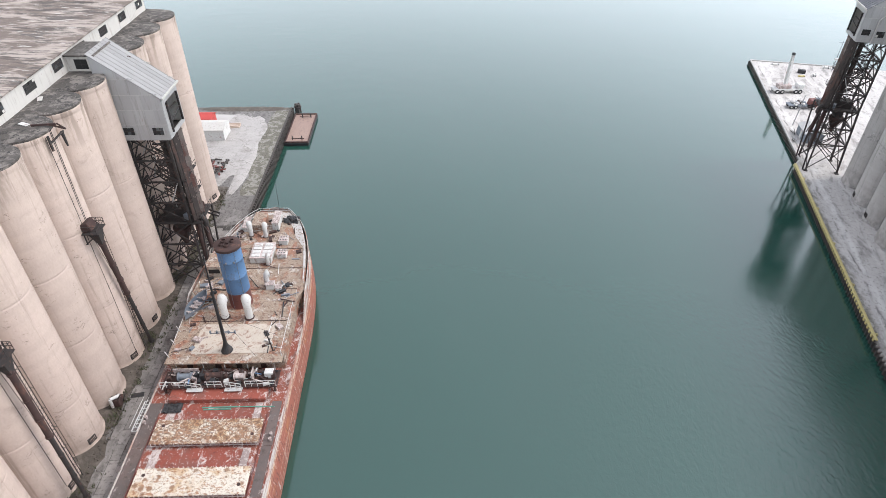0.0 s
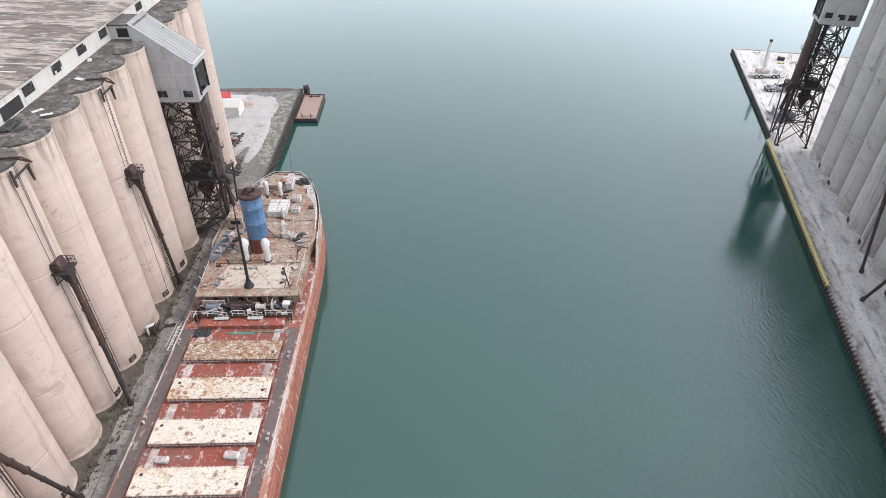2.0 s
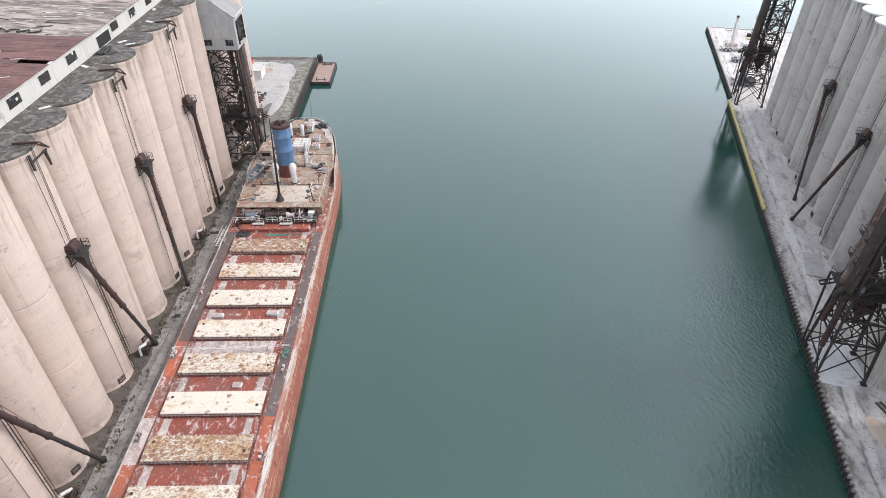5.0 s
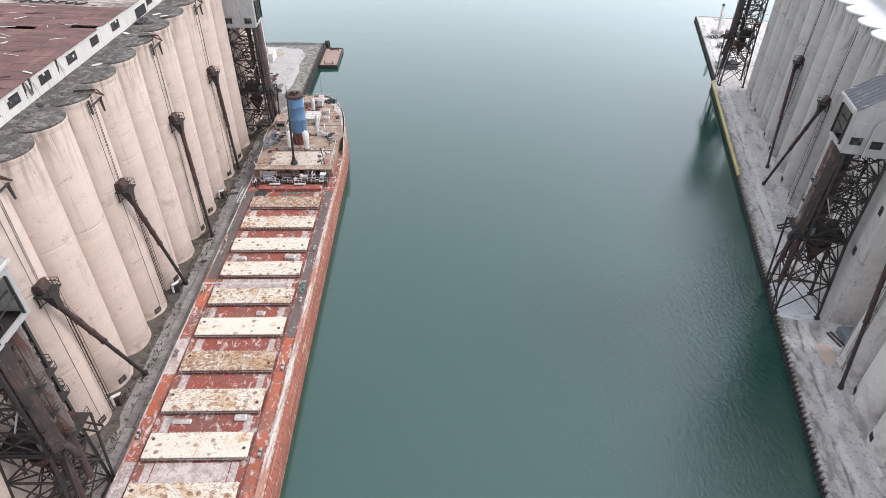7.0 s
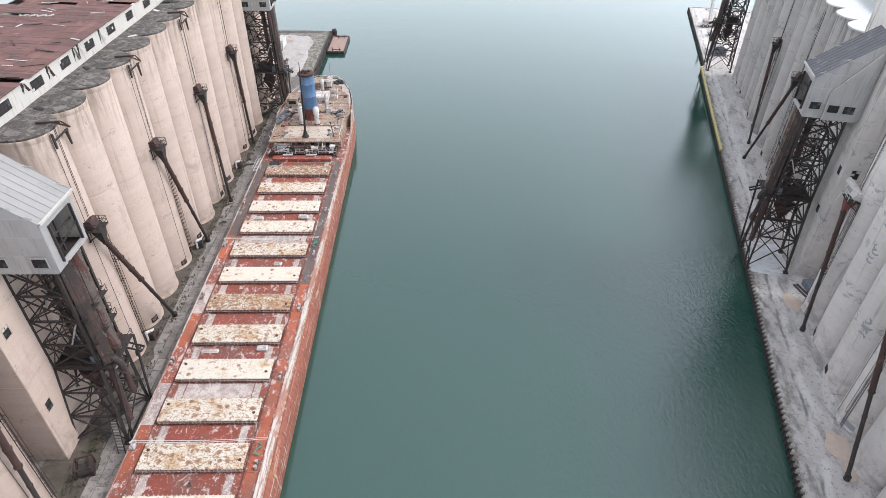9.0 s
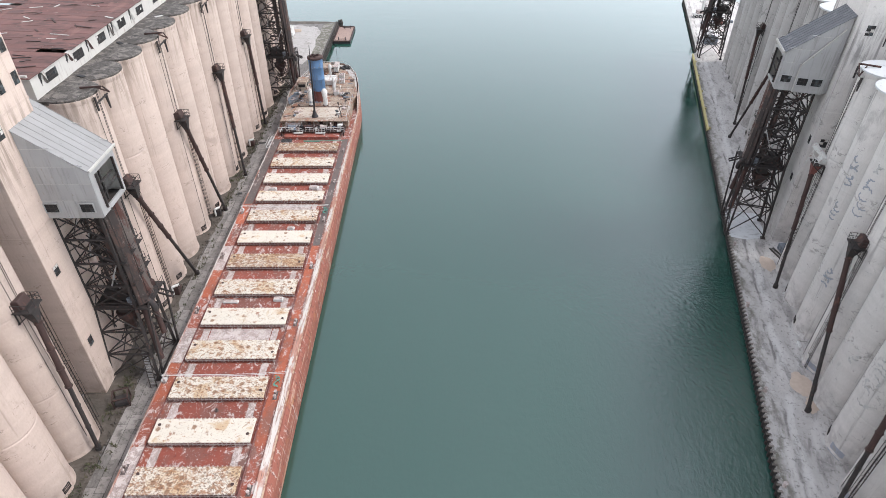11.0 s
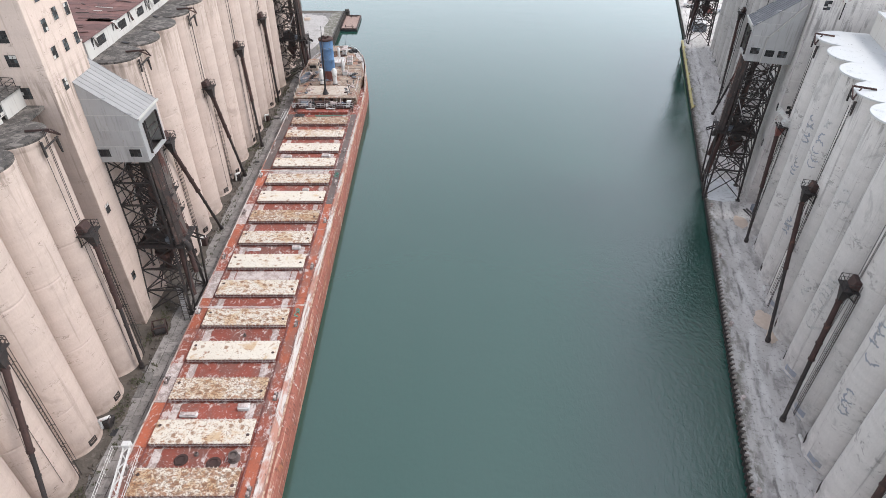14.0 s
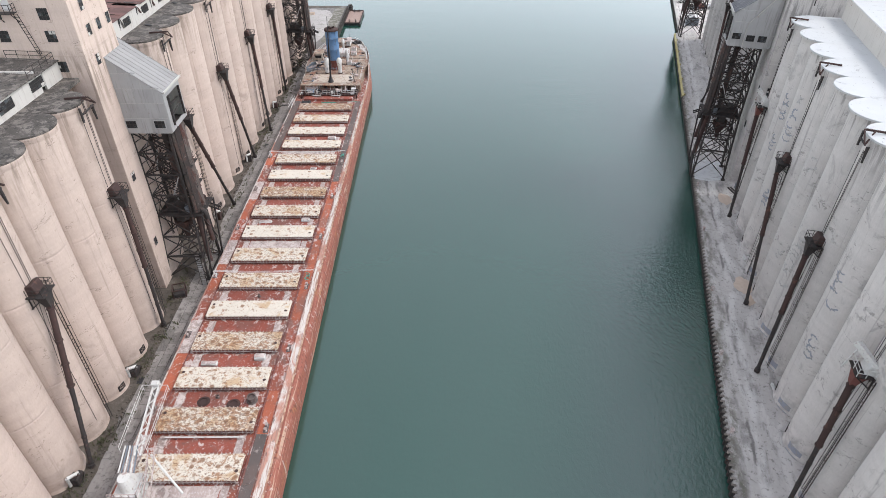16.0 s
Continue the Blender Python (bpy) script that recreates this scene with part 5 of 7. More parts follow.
# machinery left at the silo feet
for n, (x, y) in enumerate(((-44.9, 52.2), (-44.6, 21.4), (-44.8, -3.0), (-45.2, -45.0), (-45.4, -62.8))):
    mach = thing("conveyor_drive", "small rusted conveyor drive at the silo foot", "machine", "conveyor drives", pose(x, y, 0.1, 0, 0, rng.uniform(-15, 15)))
    bm = B()
    box(bm, (-0.7, -0.5, 0), (0.7, 0.5, 1.5), 0.1), box(bm, (-0.4, 0.5, 0.4), (0.5, 1.2, 1.1), 0.08)
    part("housing", bm, RUSTPLATE if n in (0, 2) else STEEL, mach)
    bm = B()
    rod(bm, (-0.3, -0.6, 1.9), (0.5, 0.5, 1.6), 0.24, 10), rod(bm, (-0.35, -0.6, 0.3), (-0.3, -0.6, 1.9), 0.2, 10)
    part("elbow_pipe", bm, WHITE, mach, smooth=True)
    bm = B()
    bar(bm, (0.5, -0.4, 1.4), (1.2, -0.2, 2.6), 0.12), bar(bm, (0.6, 0.3, 0.1), (1.4, 0.4, 1.9), 0.1)
    part("frame_bar", bm, STEEL, mach)

# ---- ship: deck plates and fittings ----
RED_D = worn_deck("red_deck_plate", (0.31, 0.075, 0.05), 0.9, 0.4, 0.555)
ORANGE_D = worn_deck("orange_primer", (0.43, 0.115, 0.06), 0.8, 0.5, 0.56)
GREY_D = worn_deck("grey_walkway", (0.13, 0.105, 0.098), 0.45, 0.5, 0.58)
PINK_D = worn_deck("bleached_deck_paint", (0.46, 0.37, 0.345), 0.9, 0.4, 0.5)

for n, y in enumerate([50.03] + HATCH_Y[:-1]):
    # plates between the hatches: pale margins, a red middle
    ya, yb = y - 3.25, y - 0.25
    tone = {4: PINK_D, 9: PINK_D, 16: PINK_D}.get(n, RED_D)
    for name, x0, x1, mat in (("deck_plate", -34.7, -24.6 - 0.0135 * (42 - y), tone), ("margin_plate", -35.9, -34.85, PINK_D), ("margin_plate", -24.45 - 0.0135 * (42 - y), -23.5 - 0.0135 * (42 - y), PINK_D)):
        bm = B()
        box(bm, (x0, ya, DECK_Z + 0.004), (x1, yb, DECK_Z + 0.05), 0.01)
        part(name, bm, mat, ship)
for n in range(17):
    y1 = 50.0 - 7.18 * n
    for side, x0, x1 in ((0, hatch_span(y1 - 3.5)[0] + hatch_span(y1 - 3.5)[1] + 0.35, edge_x(y1 - 7.14) - 0.35), (1, -38.7, -36.95)):
        mat = (GREY_D if y1 > 12 else (ORANGE_D if y1 > -30 else DECK)) if side == 0 else (GREY_D if y1 > 24 else (ORANGE_D if n % 3 == 1 else (DECK if n % 3 else PINK_D)))
        if n in (14, 15, 16) and side == 0:
            mat = GREY_D if n > 14 else ORANGE_D
        bm = B()
        box(bm, (x0, y1 - 7.14, DECK_Z + 0.004), (x1, y1, DECK_Z + 0.04), 0.01)
        part("side_plate", bm, mat, ship)

# clamps round each hatch
for hatch in [o for o in bpy.data.objects if o.name.split(".")[0] == "hatch_cover"]:
    bm = B()
    w = hatch_span(hatch.location.y)[1] - 0.02
    for side in (-1, 1):
        for k in range(24):
            x = (w - 0.3) * (-1 + 2 * k / 23)
            box(bm, (x - 0.04, side * 1.92 - 0.05, 0.25), (x + 0.04, side * 1.92 + 0.05, 0.9))
        box(bm, (-w, side * 1.86 - 0.06, 0.36), (w, side * 1.86 + 0.06, 0.42))
    tagged(part("coaming_edge", bm, PINK_D, hatch), kind="stuff")
    for x, y in ((-5.9, 0.9), (5.9, -0.6)):
        bm = B()
        lathe(bm, [(0.22, 0.83), (0.22, 0.88), (0.1, 0.885)], 12, (x, y, 0))
        part("lifting_socket", bm, RUSTPLATE, hatch)

# a hatch without its cover lies just before the after house
bm = B()
box(bm, (-36.2, 49.9, DECK_Z), (-23.0, 51.9, DECK_Z + 0.75), 0.04)
part("after_hatch", bm, RED_D, ship)

# pipes and cables that run along and across the deck
bm = B()
for x, r in ((-22.3, 0.07), (-36.85, 0.07)):
    rod(bm, (x, 48, DECK_Z + 0.22), (x - (1.55 if x > -30 else 0.1), -75, DECK_Z + 0.22), r, 6)
part("deck_pipe", bm, OXIDE, ship)
for n, y in enumerate((18.7, -25.2)):
    line = thing("mooring_line", "pale mooring line stretched across the deck", "rope", "mooring lines", pose(-29.8, y, DECK_Z + 0.9))
    for dy in (0.0, 0.25):
        bm = B()
        tube(bm, [(-8.6 + 17.2 * f / 12, dy + 0.3 * f / 12, 0.25 - 0.35 * math.sin(math.pi * f / 12)) for f in range(13)], 0.04, 5)
        part("strand", bm, WHITE, line)
    coil = thing("rope_coil", "loose green rope coil on the deck edge", "rope", "rope coils", pose(edge_x(y) - 1.0, y - 0.6, DECK_Z + 0.04))
    bm = B()
    tube(bm, [(0.35 * math.cos(k * 0.55) * (1 + 0.2 * math.sin(k)), 0.9 * math.sin(k * 0.2), 0.1 + 0.012 * k) for k in range(41)], 0.06, 5)
    part("coil", bm, ROPE, coil)
    bit = thing("fairlead", "white roller fairlead on the deck edge", "fairlead", "fairleads", pose(-38.4, y, DECK_Z))
    bm = B()
    box(bm, (-0.35, -0.35, 0), (0.35, 0.35, 0.45), 0.06), rod(bm, (0, 0, 0.4), (0, 0, 1.15), 0.16, 10)
    part("roller_post", bm, WHITE, bit)
bm = B()
rod(bm, (-31.5, 49.05, 3.1), (-26.8, 49.1, 3.1), 0.09, 6), rod(bm, (-26.8, 49.1, 3.1), (-21.6, 48.8, 3.4), 0.06, 6), rod(bm, (-31.2, 48.7, 3.1), (-27.5, 48.75, 3.1), 0.09, 6)
hawser = thing("hawser", "green hawser lying across the deck", "rope")
part("strand", bm, ROPE, hawser)

# bollards along both edges
bol = None
for y in [44 - 14.4 * k for k in range(9)]:
    for x in (-20.9, -38.3):
        m = pose(edge_x(y) - 0.75 if x > -30 else x, y + (3 if x < -30 else 0), DECK_Z)
        if bol is None:
            bol = thing("bollard", "small pale double bollard on the deck edge", "bollard", "deck bollards", m)
            for dy in (-0.4, 0.4):
                bm = B()
                lathe(bm, [(0.16, 0), (0.16, 0.45), (0.22, 0.47), (0.22, 0.58), (0.1, 0.62)], 12, (0, dy, 0))
                part("post", bm, PINK_D, bol, smooth=True)
            bm = B()
            box(bm, (-0.3, -0.75, 0), (0.3, 0.75, 0.06))
            part("base_plate", bm, GREY_D, bol)
        else:
            copy_thing(bol, m)

# deck lockers and low vents between hatches
for n, (x, y, w, l, h) in enumerate(((-33.9, 26.4, 1.6, 0.9, 0.7), (-25.4, 26.9, 1.9, 1.0, 0.7), (-25.7, -8.2, 1.6, 0.9, 0.55), (-33.4, -8.6, 2.6, 0.8, 0.3), (-26.1, -44.4, 1.6, 1.0, 0.7), (-33.2, -45.6, 2.4, 0.8, 0.5), (-27.5, 12.3, 1.4, 0.9, 0.4))):
    loc = thing("deck_locker", "low whitish steel locker between hatches", "locker", "deck lockers", pose(x, y, DECK_Z, 0, 0, rng.uniform(-5, 5)))
    bm = B()
    box(bm, (-w / 2, -l / 2, 0), (w / 2, l / 2, h), 0.12)
    part("case", bm, WHITE, loc)
    bm = B()
    box(bm, (-w / 2 + 0.15, -l / 2 + 0.1, h), (w / 2 - 0.15, l / 2 - 0.1, h + 0.07), 0.03)
    part("lid", bm, PINK_D, loc)
for x, y, r, h in ((-25.4, -52.2, 0.62, 0.9), (-27.8, -52.9, 0.75, 0.2), (-32.0, -52.4, 0.7, 0.18), (-30.3, -51.6, 0.25, 0.3), (-29.5, -30.6, 0.2, 0.4), (-29.8, 24.0, 0.18, 0.4), (-39.0, -42.4, 0.4, 0.7)):
    if x > -38.5:
        vent = thing("deck_vent", "round steel vent stub on the deck", "vent", "deck vents", pose(x, y, DECK_Z + 0.05))
        bm = B()
        lathe(bm, [(r * 1.25, 0), (r * 1.25, 0.08), (r, 0.1), (r, h), (r * 0.78, h), (r * 0.78, max(0.05, h - 0.3))], 20)
        part("stub", bm, RUSTPLATE if h < 0.25 else GREY_D, vent, smooth=True)
for k, (x0, x1, y) in enumerate(((-35.4, -25.0, -58.4),)):
    pp = thing("loose_pipe", "long white pipe lying before a hatch", "pipe", m=pose((x0 + x1) / 2, y, DECK_Z + 0.4))
    bm = B()
    rod(bm, (-(x1 - x0) / 2, 0, 0), ((x1 - x0) / 2, 0, 0), 0.11, 8)
    part("tube", bm, WHITE, pp)
    bm = B()
    for x in (-3.5, 0, 3.5):
        box(bm, (x - 0.1, -0.15, -0.4), (x + 0.1, 0.15, -0.1))
    part("bearer", bm, OXIDE, pp)

# black diagonal bars down the upper plating
for y in (33.0, 9.5, -3.0, -17.5, -33.5, -53.0):
    bm = B()
    bar(bm, (edge_x(y) + 0.22 * tumble(y) + 0.08, y, 2.6), (SHIP_X + half_beam(y) + 0.08, y - 2.4, 0.7), 0.03, 0.55)
    part("scupper_stain", bm, BLACK, ship)

# ---- ship: after house ----
bm = B()
box(bm, (-34.6, 56.6, POOP_Z + 0.004), (-23.6, 62.6, POOP_Z + 0.06), 0.02)
part("canvas_deck", bm, CREAM, ship, "plain cream deck covering")
bm = B()
for y0 in (63.2, 70.6, 76.0, 81.5):
    box(bm, (-36.6, y0, POOP_Z + 0.004), (-22.2 if y0 < 70 else -21.8, y0 + 0.12, POOP_Z + 0.06))
part("plating_seam", bm, RUSTPLATE, ship)

funnel = thing("funnel", "faded blue ship funnel with a rusted red base", "funnel", m=pose(-29.9, 67.6, POOP_Z))
bm = B()
lathe(bm, [(1.72, 0), (1.72, 2.9), (1.76, 2.95)], 36)
part("base_band", bm, OXIDE, funnel, "dark red oxide band", smooth=True)
bm = B()
lathe(bm, [(1.76, 2.95), (1.76, 5.9), (1.8, 5.95), (1.76, 6.0), (1.76, 8.9), (1.8, 8.95), (1.76, 9.0), (1.78, 11.0)], 36)
part("casing", bm, BLUE, funnel, "faded blue casing", smooth=True)
bm = B()
lathe(bm, [(1.78, 11.0), (1.98, 11.05), (1.98, 11.45), (1.82, 11.55), (1.2, 11.6)], 36)
part("cap_ring", bm, RUSTPLATE, funnel, "rusted top ring", smooth=True)
for x, y, r in ((-0.6, 0.3, 0.4), (0.65, 0.35, 0.35), (0.1, -0.7, 0.45), (-0.8, -0.6, 0.25)):
    bm = B()
    lathe(bm, [(r, 11.6), (r, 11.95), (r * 0.8, 11.95), (r * 0.8, 11.65)], 14, (x, y, 0))
    part("exhaust_pipe", bm, RUSTPLATE, funnel)
for a in (235, 265, 300):
    bm = B()
    rod(bm, (1.7 * math.cos(radians(a)), 1.7 * math.sin(radians(a)), 9.2), (2.05 * math.cos(radians(a)), 2.05 * math.sin(radians(a)), 9.2), 0.14, 10)
    part("lamp", bm, GREYPAINT, funnel)
for a in (250, 310):
    bm = B()
    c, s = math.cos(radians(a)), math.sin(radians(a))
    bar(bm, (1.83 * c, 1.83 * s, 0.1), (1.83 * c, 1.83 * s, 10.9), 0.05)
    part("pipe_run", bm, GREYPAINT, funnel)

mast = thing("mast", "slender black steel mast with a crosstree", "mast", m=pose(-29.6, 57.2, POOP_Z + 0.06))
bm = B()
rod(bm, (0, 0, 0), (0.5, -0.6, 10.5), 0.26, 10, 0.2), rod(bm, (0.5, -0.6, 10.5), (0.9, -1.0, 18.0), 0.16, 8, 0.06)
part("pole", bm, BLACK, mast, smooth=True)
bm = B()
lathe(bm, [(0.85, 0), (0.8, 0.15), (0.45, 0.9), (0.26, 1.7)], 14)
part("tabernacle", bm, BLACK, mast)
bm = B()
bar(bm, (-1.5, -0.25, 3.7), (1.9, -0.25, 3.8), 0.1), bar(bm, (-0.9, -0.3, 4.0), (1.3, -0.3, 4.05), 0.06)
for x in (-1.5, -0.6, 1.0, 1.9):
    box(bm, (x - 0.08, -0.35, 3.6), (x + 0.08, -0.1, 4.1))
part("crosstree", bm, GREYPAINT, mast)
for q in ((6.5, 3.0), (-6.0, 2.0), (5.0, -2.0)):
    bm = B()
    rod(bm, (0.3, -0.3, 7.5), (*q, 0.0), 0.02, 4)
    part("stay", bm, STEEL, mast)

for x, y, sc, rz in ((-31.6, 64.2, 1.3, 175), (-27.9, 64.1, 1.3, 190), (-26.6, 71.5, 0.95, 140), (-27.6, 77.0, 0.7, 160), (-29.6, 85.2, 0.9, 180), (-32.3, 85.6, 0.9, 205)):
    m = pose(x, y, POOP_Z, 0, 0, rz) @ Matrix.Diagonal((sc * 0.72, sc * 0.72, sc * 0.95, 1))
    vent = thing("cowl_vent", "tall white cowl ventilator on the after deck", "ventilator", "cowl vents", m)
    bm = B()
    lathe(bm, [(0.62, 0), (0.62, 1.7)], 18)
    rings = []
    for k in range(7):
        a = radians(15 * k)
        c = Vector((0, -0.62 + 0.62 * math.cos(a) - 0.0, 1.7 + 0.95 * math.sin(a)))
        rings.append((c, a, 0.62 + 0.035 * k))
    prev = None
    for c, a, r in rings:
        ring = [bm.verts.new(c + Vector((r * math.cos(t), r * math.sin(t) * math.cos(a), r * math.sin(t) * math.sin(a)))) for t in [2 * math.pi * i / 18 for i in range(18)]]
        if prev:
            for i in range(18):
                bm.faces.new((prev[i], prev[(i + 1) % 18], ring[(i + 1) % 18], ring[i]))
        prev = ring
    part("cowl", bm, WHITE, vent, smooth=True)
    bm = B()
    lathe(bm, [(0.8, 0), (0.8, 0.1), (0.66, 0.14)], 18)
    part("collar", bm, RUSTPLATE, vent)

# deck houses and boxes aft
for n, (x, y, z, w, l, h, mat, lab) in enumerate((
        (-35.6, 75.6, 0, 2.6, 3.6, 2.2, CREAM, "small cream wheel-less cabin beside the funnel"),
        (-28.9, 79.6, 0, 3.6, 4.4, 1.1, WHITE, "low white skylight house on the after deck"),
        (-26.0, 83.3, 0, 1.5, 1.5, 0.9, WHITE, "square white vent box with round holes"),
        (-25.6, 79.4, 0, 1.5, 1.5, 0.9, WHITE, "square white vent box with round holes"),
        (-26.0, 71.0, 0, 1.3, 1.1, 1.0, WHITE, "small white locker on the after deck"),
        (-24.6, 70.4, 0, 0.9, 0.9, 0.7, WHITE, "small white locker on the after deck"),
        (-31.3, 89.0, 0, 2.2, 4.2, 1.3, POOP, "rusted deck house at the stern"),
        (-28.2, 89.2, 0, 1.2, 4.0, 1.5, WHITE, "narrow white deck house at the stern"),
        (-33.6, 88.4, 0, 1.0, 3.4, 1.0, WHITE, "narrow white deck house at the stern"))):
    hs = thing("deck_house", lab, "deck house", "after deck houses", pose(x, y, POOP_Z + z))
    bm = B()
    box(bm, (-w / 2, -l / 2, 0), (w / 2, l / 2, h), 0.06)
    part("case", bm, mat, hs)
    bm = B()
    box(bm, (-w / 2 - 0.08, -l / 2 - 0.08, h), (w / 2 + 0.08, l / 2 + 0.08, h + 0.1), 0.03)
    part("top_plate", bm, POOP if mat is not WHITE else PINK_D, hs)
    if "holes" in lab:
        for i in (-1, 0, 1):
            for j in (-0.35, 0.35):
                bm = B()
                lathe(bm, [(0.13, h + 0.1), (0.13, h + 0.14), (0.05, h + 0.14)], 10, (0.45 * i, j, 0))
                part("port", bm, BLACK, hs)
    if "skylight" in lab:
        for i in range(4):
            for j in (-0.9, 0.9):
                bm = B()
                box(bm, (j - 0.7, -1.9 + i * 1.0, h + 0.1), (j + 0.7, -1.1 + i * 1.0, h + 0.22), 0.03)
                part("skylight_flap", bm, WHITE if (i + j) % 2 else GREYPAINT, hs)
    if "cabin" in lab:
        for j in (-1.2, -0.3, 0.6):
            bm = B()
            box(bm, (w / 2 + 0.002, j, 0.9), (w / 2 + 0.05, j + 0.6, 1.7))
            part("window", bm, UNLIT, hs)
        bm = B()
        box(bm, (-0.9, -l / 2 - 0.05, 0.9), (0.9, -l / 2 - 0.002, 1.7))
        part("window", bm, UNLIT, hs)

boat = thing("lifeboat", "wrecked grey lifeboat with torn cover", "boat", m=pose(-36.4, 66.2, POOP_Z + 0.25, 0, 0, -14))
bm = B()
L = 3.1
secs = []
for k in range(13):
    f = -1 + 2 * k / 12
    w = 1.05 * (1 - abs(f) ** 2.4) + 0.03
    secs.append([bm.verts.new((w * sx, L * f, z)) for sx, z in ((-1, 1.0 + 0.25 * f * f), (-0.75, 0.35), (0, 0.05 + 0.2 * f * f), (0.75, 0.35), (1, 1.0 + 0.25 * f * f))])
for a, b in zip(secs, secs[1:]):
    for i in range(4):
        bm.faces.new((a[i], b[i], b[i + 1], a[i + 1]))
ob = part("shell", bm, GREYPAINT, boat)
sol = ob.modifiers.new("thick", "SOLIDIFY")
sol.thickness = 0.05
for k in range(4):
    bm = B()
    box(bm, (-0.8, -1.9 + k * 1.1, 0.62), (0.8, -1.6 + k * 1.1, 0.68))
    part("thwart", bm, PINK_D, boat)
for k in range(14):
    bm = B()
    box(bm, (-0.2, -0.25, 0), (0.25, 0.3, 0.25), 0.06, m=pose(rng.uniform(-0.55, 0.5), rng.uniform(-2, 2), 0.4, rng.uniform(0, 40), rng.uniform(0, 40), rng.uniform(0, 180)))
    part("torn_cover", bm, PINK_D, boat)

# broad white waterway round the stern and the clutter on the after deck
bm = B()
ring = [(y, s) for s in (1, -1) for y in ((76, 79, 82, 85, 87, 89, 90.5, 92, 93) if s > 0 else (93, 92, 90.5, 89, 87, 85, 82))]
outer = [bm.verts.new((SHIP_X + s * (half_beam(y) - 0.45), y, POOP_Z + 0.03)) for y, s in ring]
inner = [bm.verts.new((SHIP_X + s * max(0.4, half_beam(y) - (0.9 if y < 84 else 1.9)), y - (0.9 if y > 90 else 0), POOP_Z + 0.03)) for y, s in ring]
for k in range(len(ring) - 1):
    bm.faces.new((outer[k], outer[k + 1], inner[k + 1], inner[k]))
part("waterway", bm, painted("worn_white_waterway", (0.62, 0.59, 0.56), (0.25, 0.15, 0.11), 0.85, 0.8, 1.6, 0.5), ship, "worn white waterway round the stern")
scrap = thing("deck_scrap", "scattered pipes, boxes and rags on the after deck", "scrap", m=pose(0, 0, POOP_Z))
for mat in (WHITE, RUSTPLATE, PINK_D, BLACK, GREYPAINT):
    bm = B()
    for k in range(34):
        y = rng.choice((rng.uniform(57, 73), rng.uniform(70, 92), rng.uniform(84, 92)))
        x = SHIP_X + rng.choice((rng.uniform(-7.5, -4.5), rng.uniform(-7.5, 7.4) if y > 72 else rng.uniform(4.8, 7.4)))
        if abs(x - SHIP_X) > half_beam(y) - 1.0:
            continue
        m = pose(x, y, 0.02, 0, 0, rng.uniform(0, 180))
        if rng.random() < 0.5:
            w, l, h = rng.uniform(0.1, 0.45), rng.uniform(0.15, 0.7), rng.uniform(0.08, 0.5)
            box(bm, (-w, -l, 0), (w, l, h), 0.03, m=m)
        else:
            l = rng.uniform(0.4, 1.8)
            a, b = m @ Vector((-l, 0, 0.08)), m @ Vector((l, 0.2, 0.08 + rng.uniform(0, 0.3)))
            rod(bm, a, b, rng.uniform(0.04, 0.1), 6)
    tagged(part("scrap", bm, mat, scrap), kind="stuff")

# rails round the after deck
bm = B()
pts = [(SHIP_X + half_beam(y) - 0.5, y, POOP_Z) for y in (72, 75, 78, 81, 84, 86.5, 88.5, 90.5, 92, 93)]
pts += [(SHIP_X - half_beam(y) + 0.5, y, POOP_Z) for y in (93, 92, 90.5, 88.5, 86.5, 84, 81)]
rails(bm, pts, 1.05, 0.04, 1.6)
part("stern_rail", bm, WHITE, ship)
for k in range(9):
    y = 56 + 2.6 * k
    lean = rng.uniform(-0.4, 0.3)
    member(ship, (-37.5, y, POOP_Z), (-37.5 + lean, y + rng.uniform(-0.2, 0.3), POOP_Z + 1.1), 0.08, name="rail_post", material=WHITE)
for k in range(6):
    y = 56 + 2.6 * k
    member(ship, (-21.6, y, POOP_Z), (-21.6 + rng.uniform(-0.1, 0.2), y, POOP_Z + 1.1), 0.08, name="rail_post", material=WHITE)
member(ship, (-21.6, 56, POOP_Z + 1.05), (-21.6, 66, POOP_Z + 1.0), 0.06, name="bent_rail", material=WHITE)
member(ship, (-37.5, 58, POOP_Z + 0.6), (-37.6, 66, POOP_Z + 0.9), 0.06, name="bent_rail", material=WHITE)
post = thing("deck_post", "thin dark davit post on the after deck", "post", m=pose(-23.0, 57.0, POOP_Z))
bm = B()
rod(bm, (0, 0, 0), (-0.5, 0.2, 3.6), 0.1, 8, 0.08), box(bm, (-0.75, 0.0, 3.5), (-0.3, 0.4, 3.75), 0.05)
part("post", bm, STEEL, post)
aer = thing("aerial", "thin whip aerial at the stern", "aerial", m=pose(-28.5, 93.0, POOP_Z))
bm = B()
rod(bm, (0, 0, 0), (0.0, 0.4, 7.5), 0.05, 6, 0.02)
part("rod", bm, BLACK, aer)
nets = thing("net_pile", "heap of black netting on the stern deck", "net", m=pose(-25.6, 90.3, POOP_Z))
bm = B()
bmesh.ops.create_icosphere(bm, subdivisions=4, radius=1.0)
for v in bm.verts:
    d = 1 + 0.45 * noise.noise(v.co * 1.7) + 0.25 * noise.noise(v.co * 5.0)
    v.co = Vector((v.co.x * 1.5 * d, v.co.y * 1.1 * d, max(0.0, v.co.z * 0.85 * d)))
part("netting", bm, BLACK, nets)
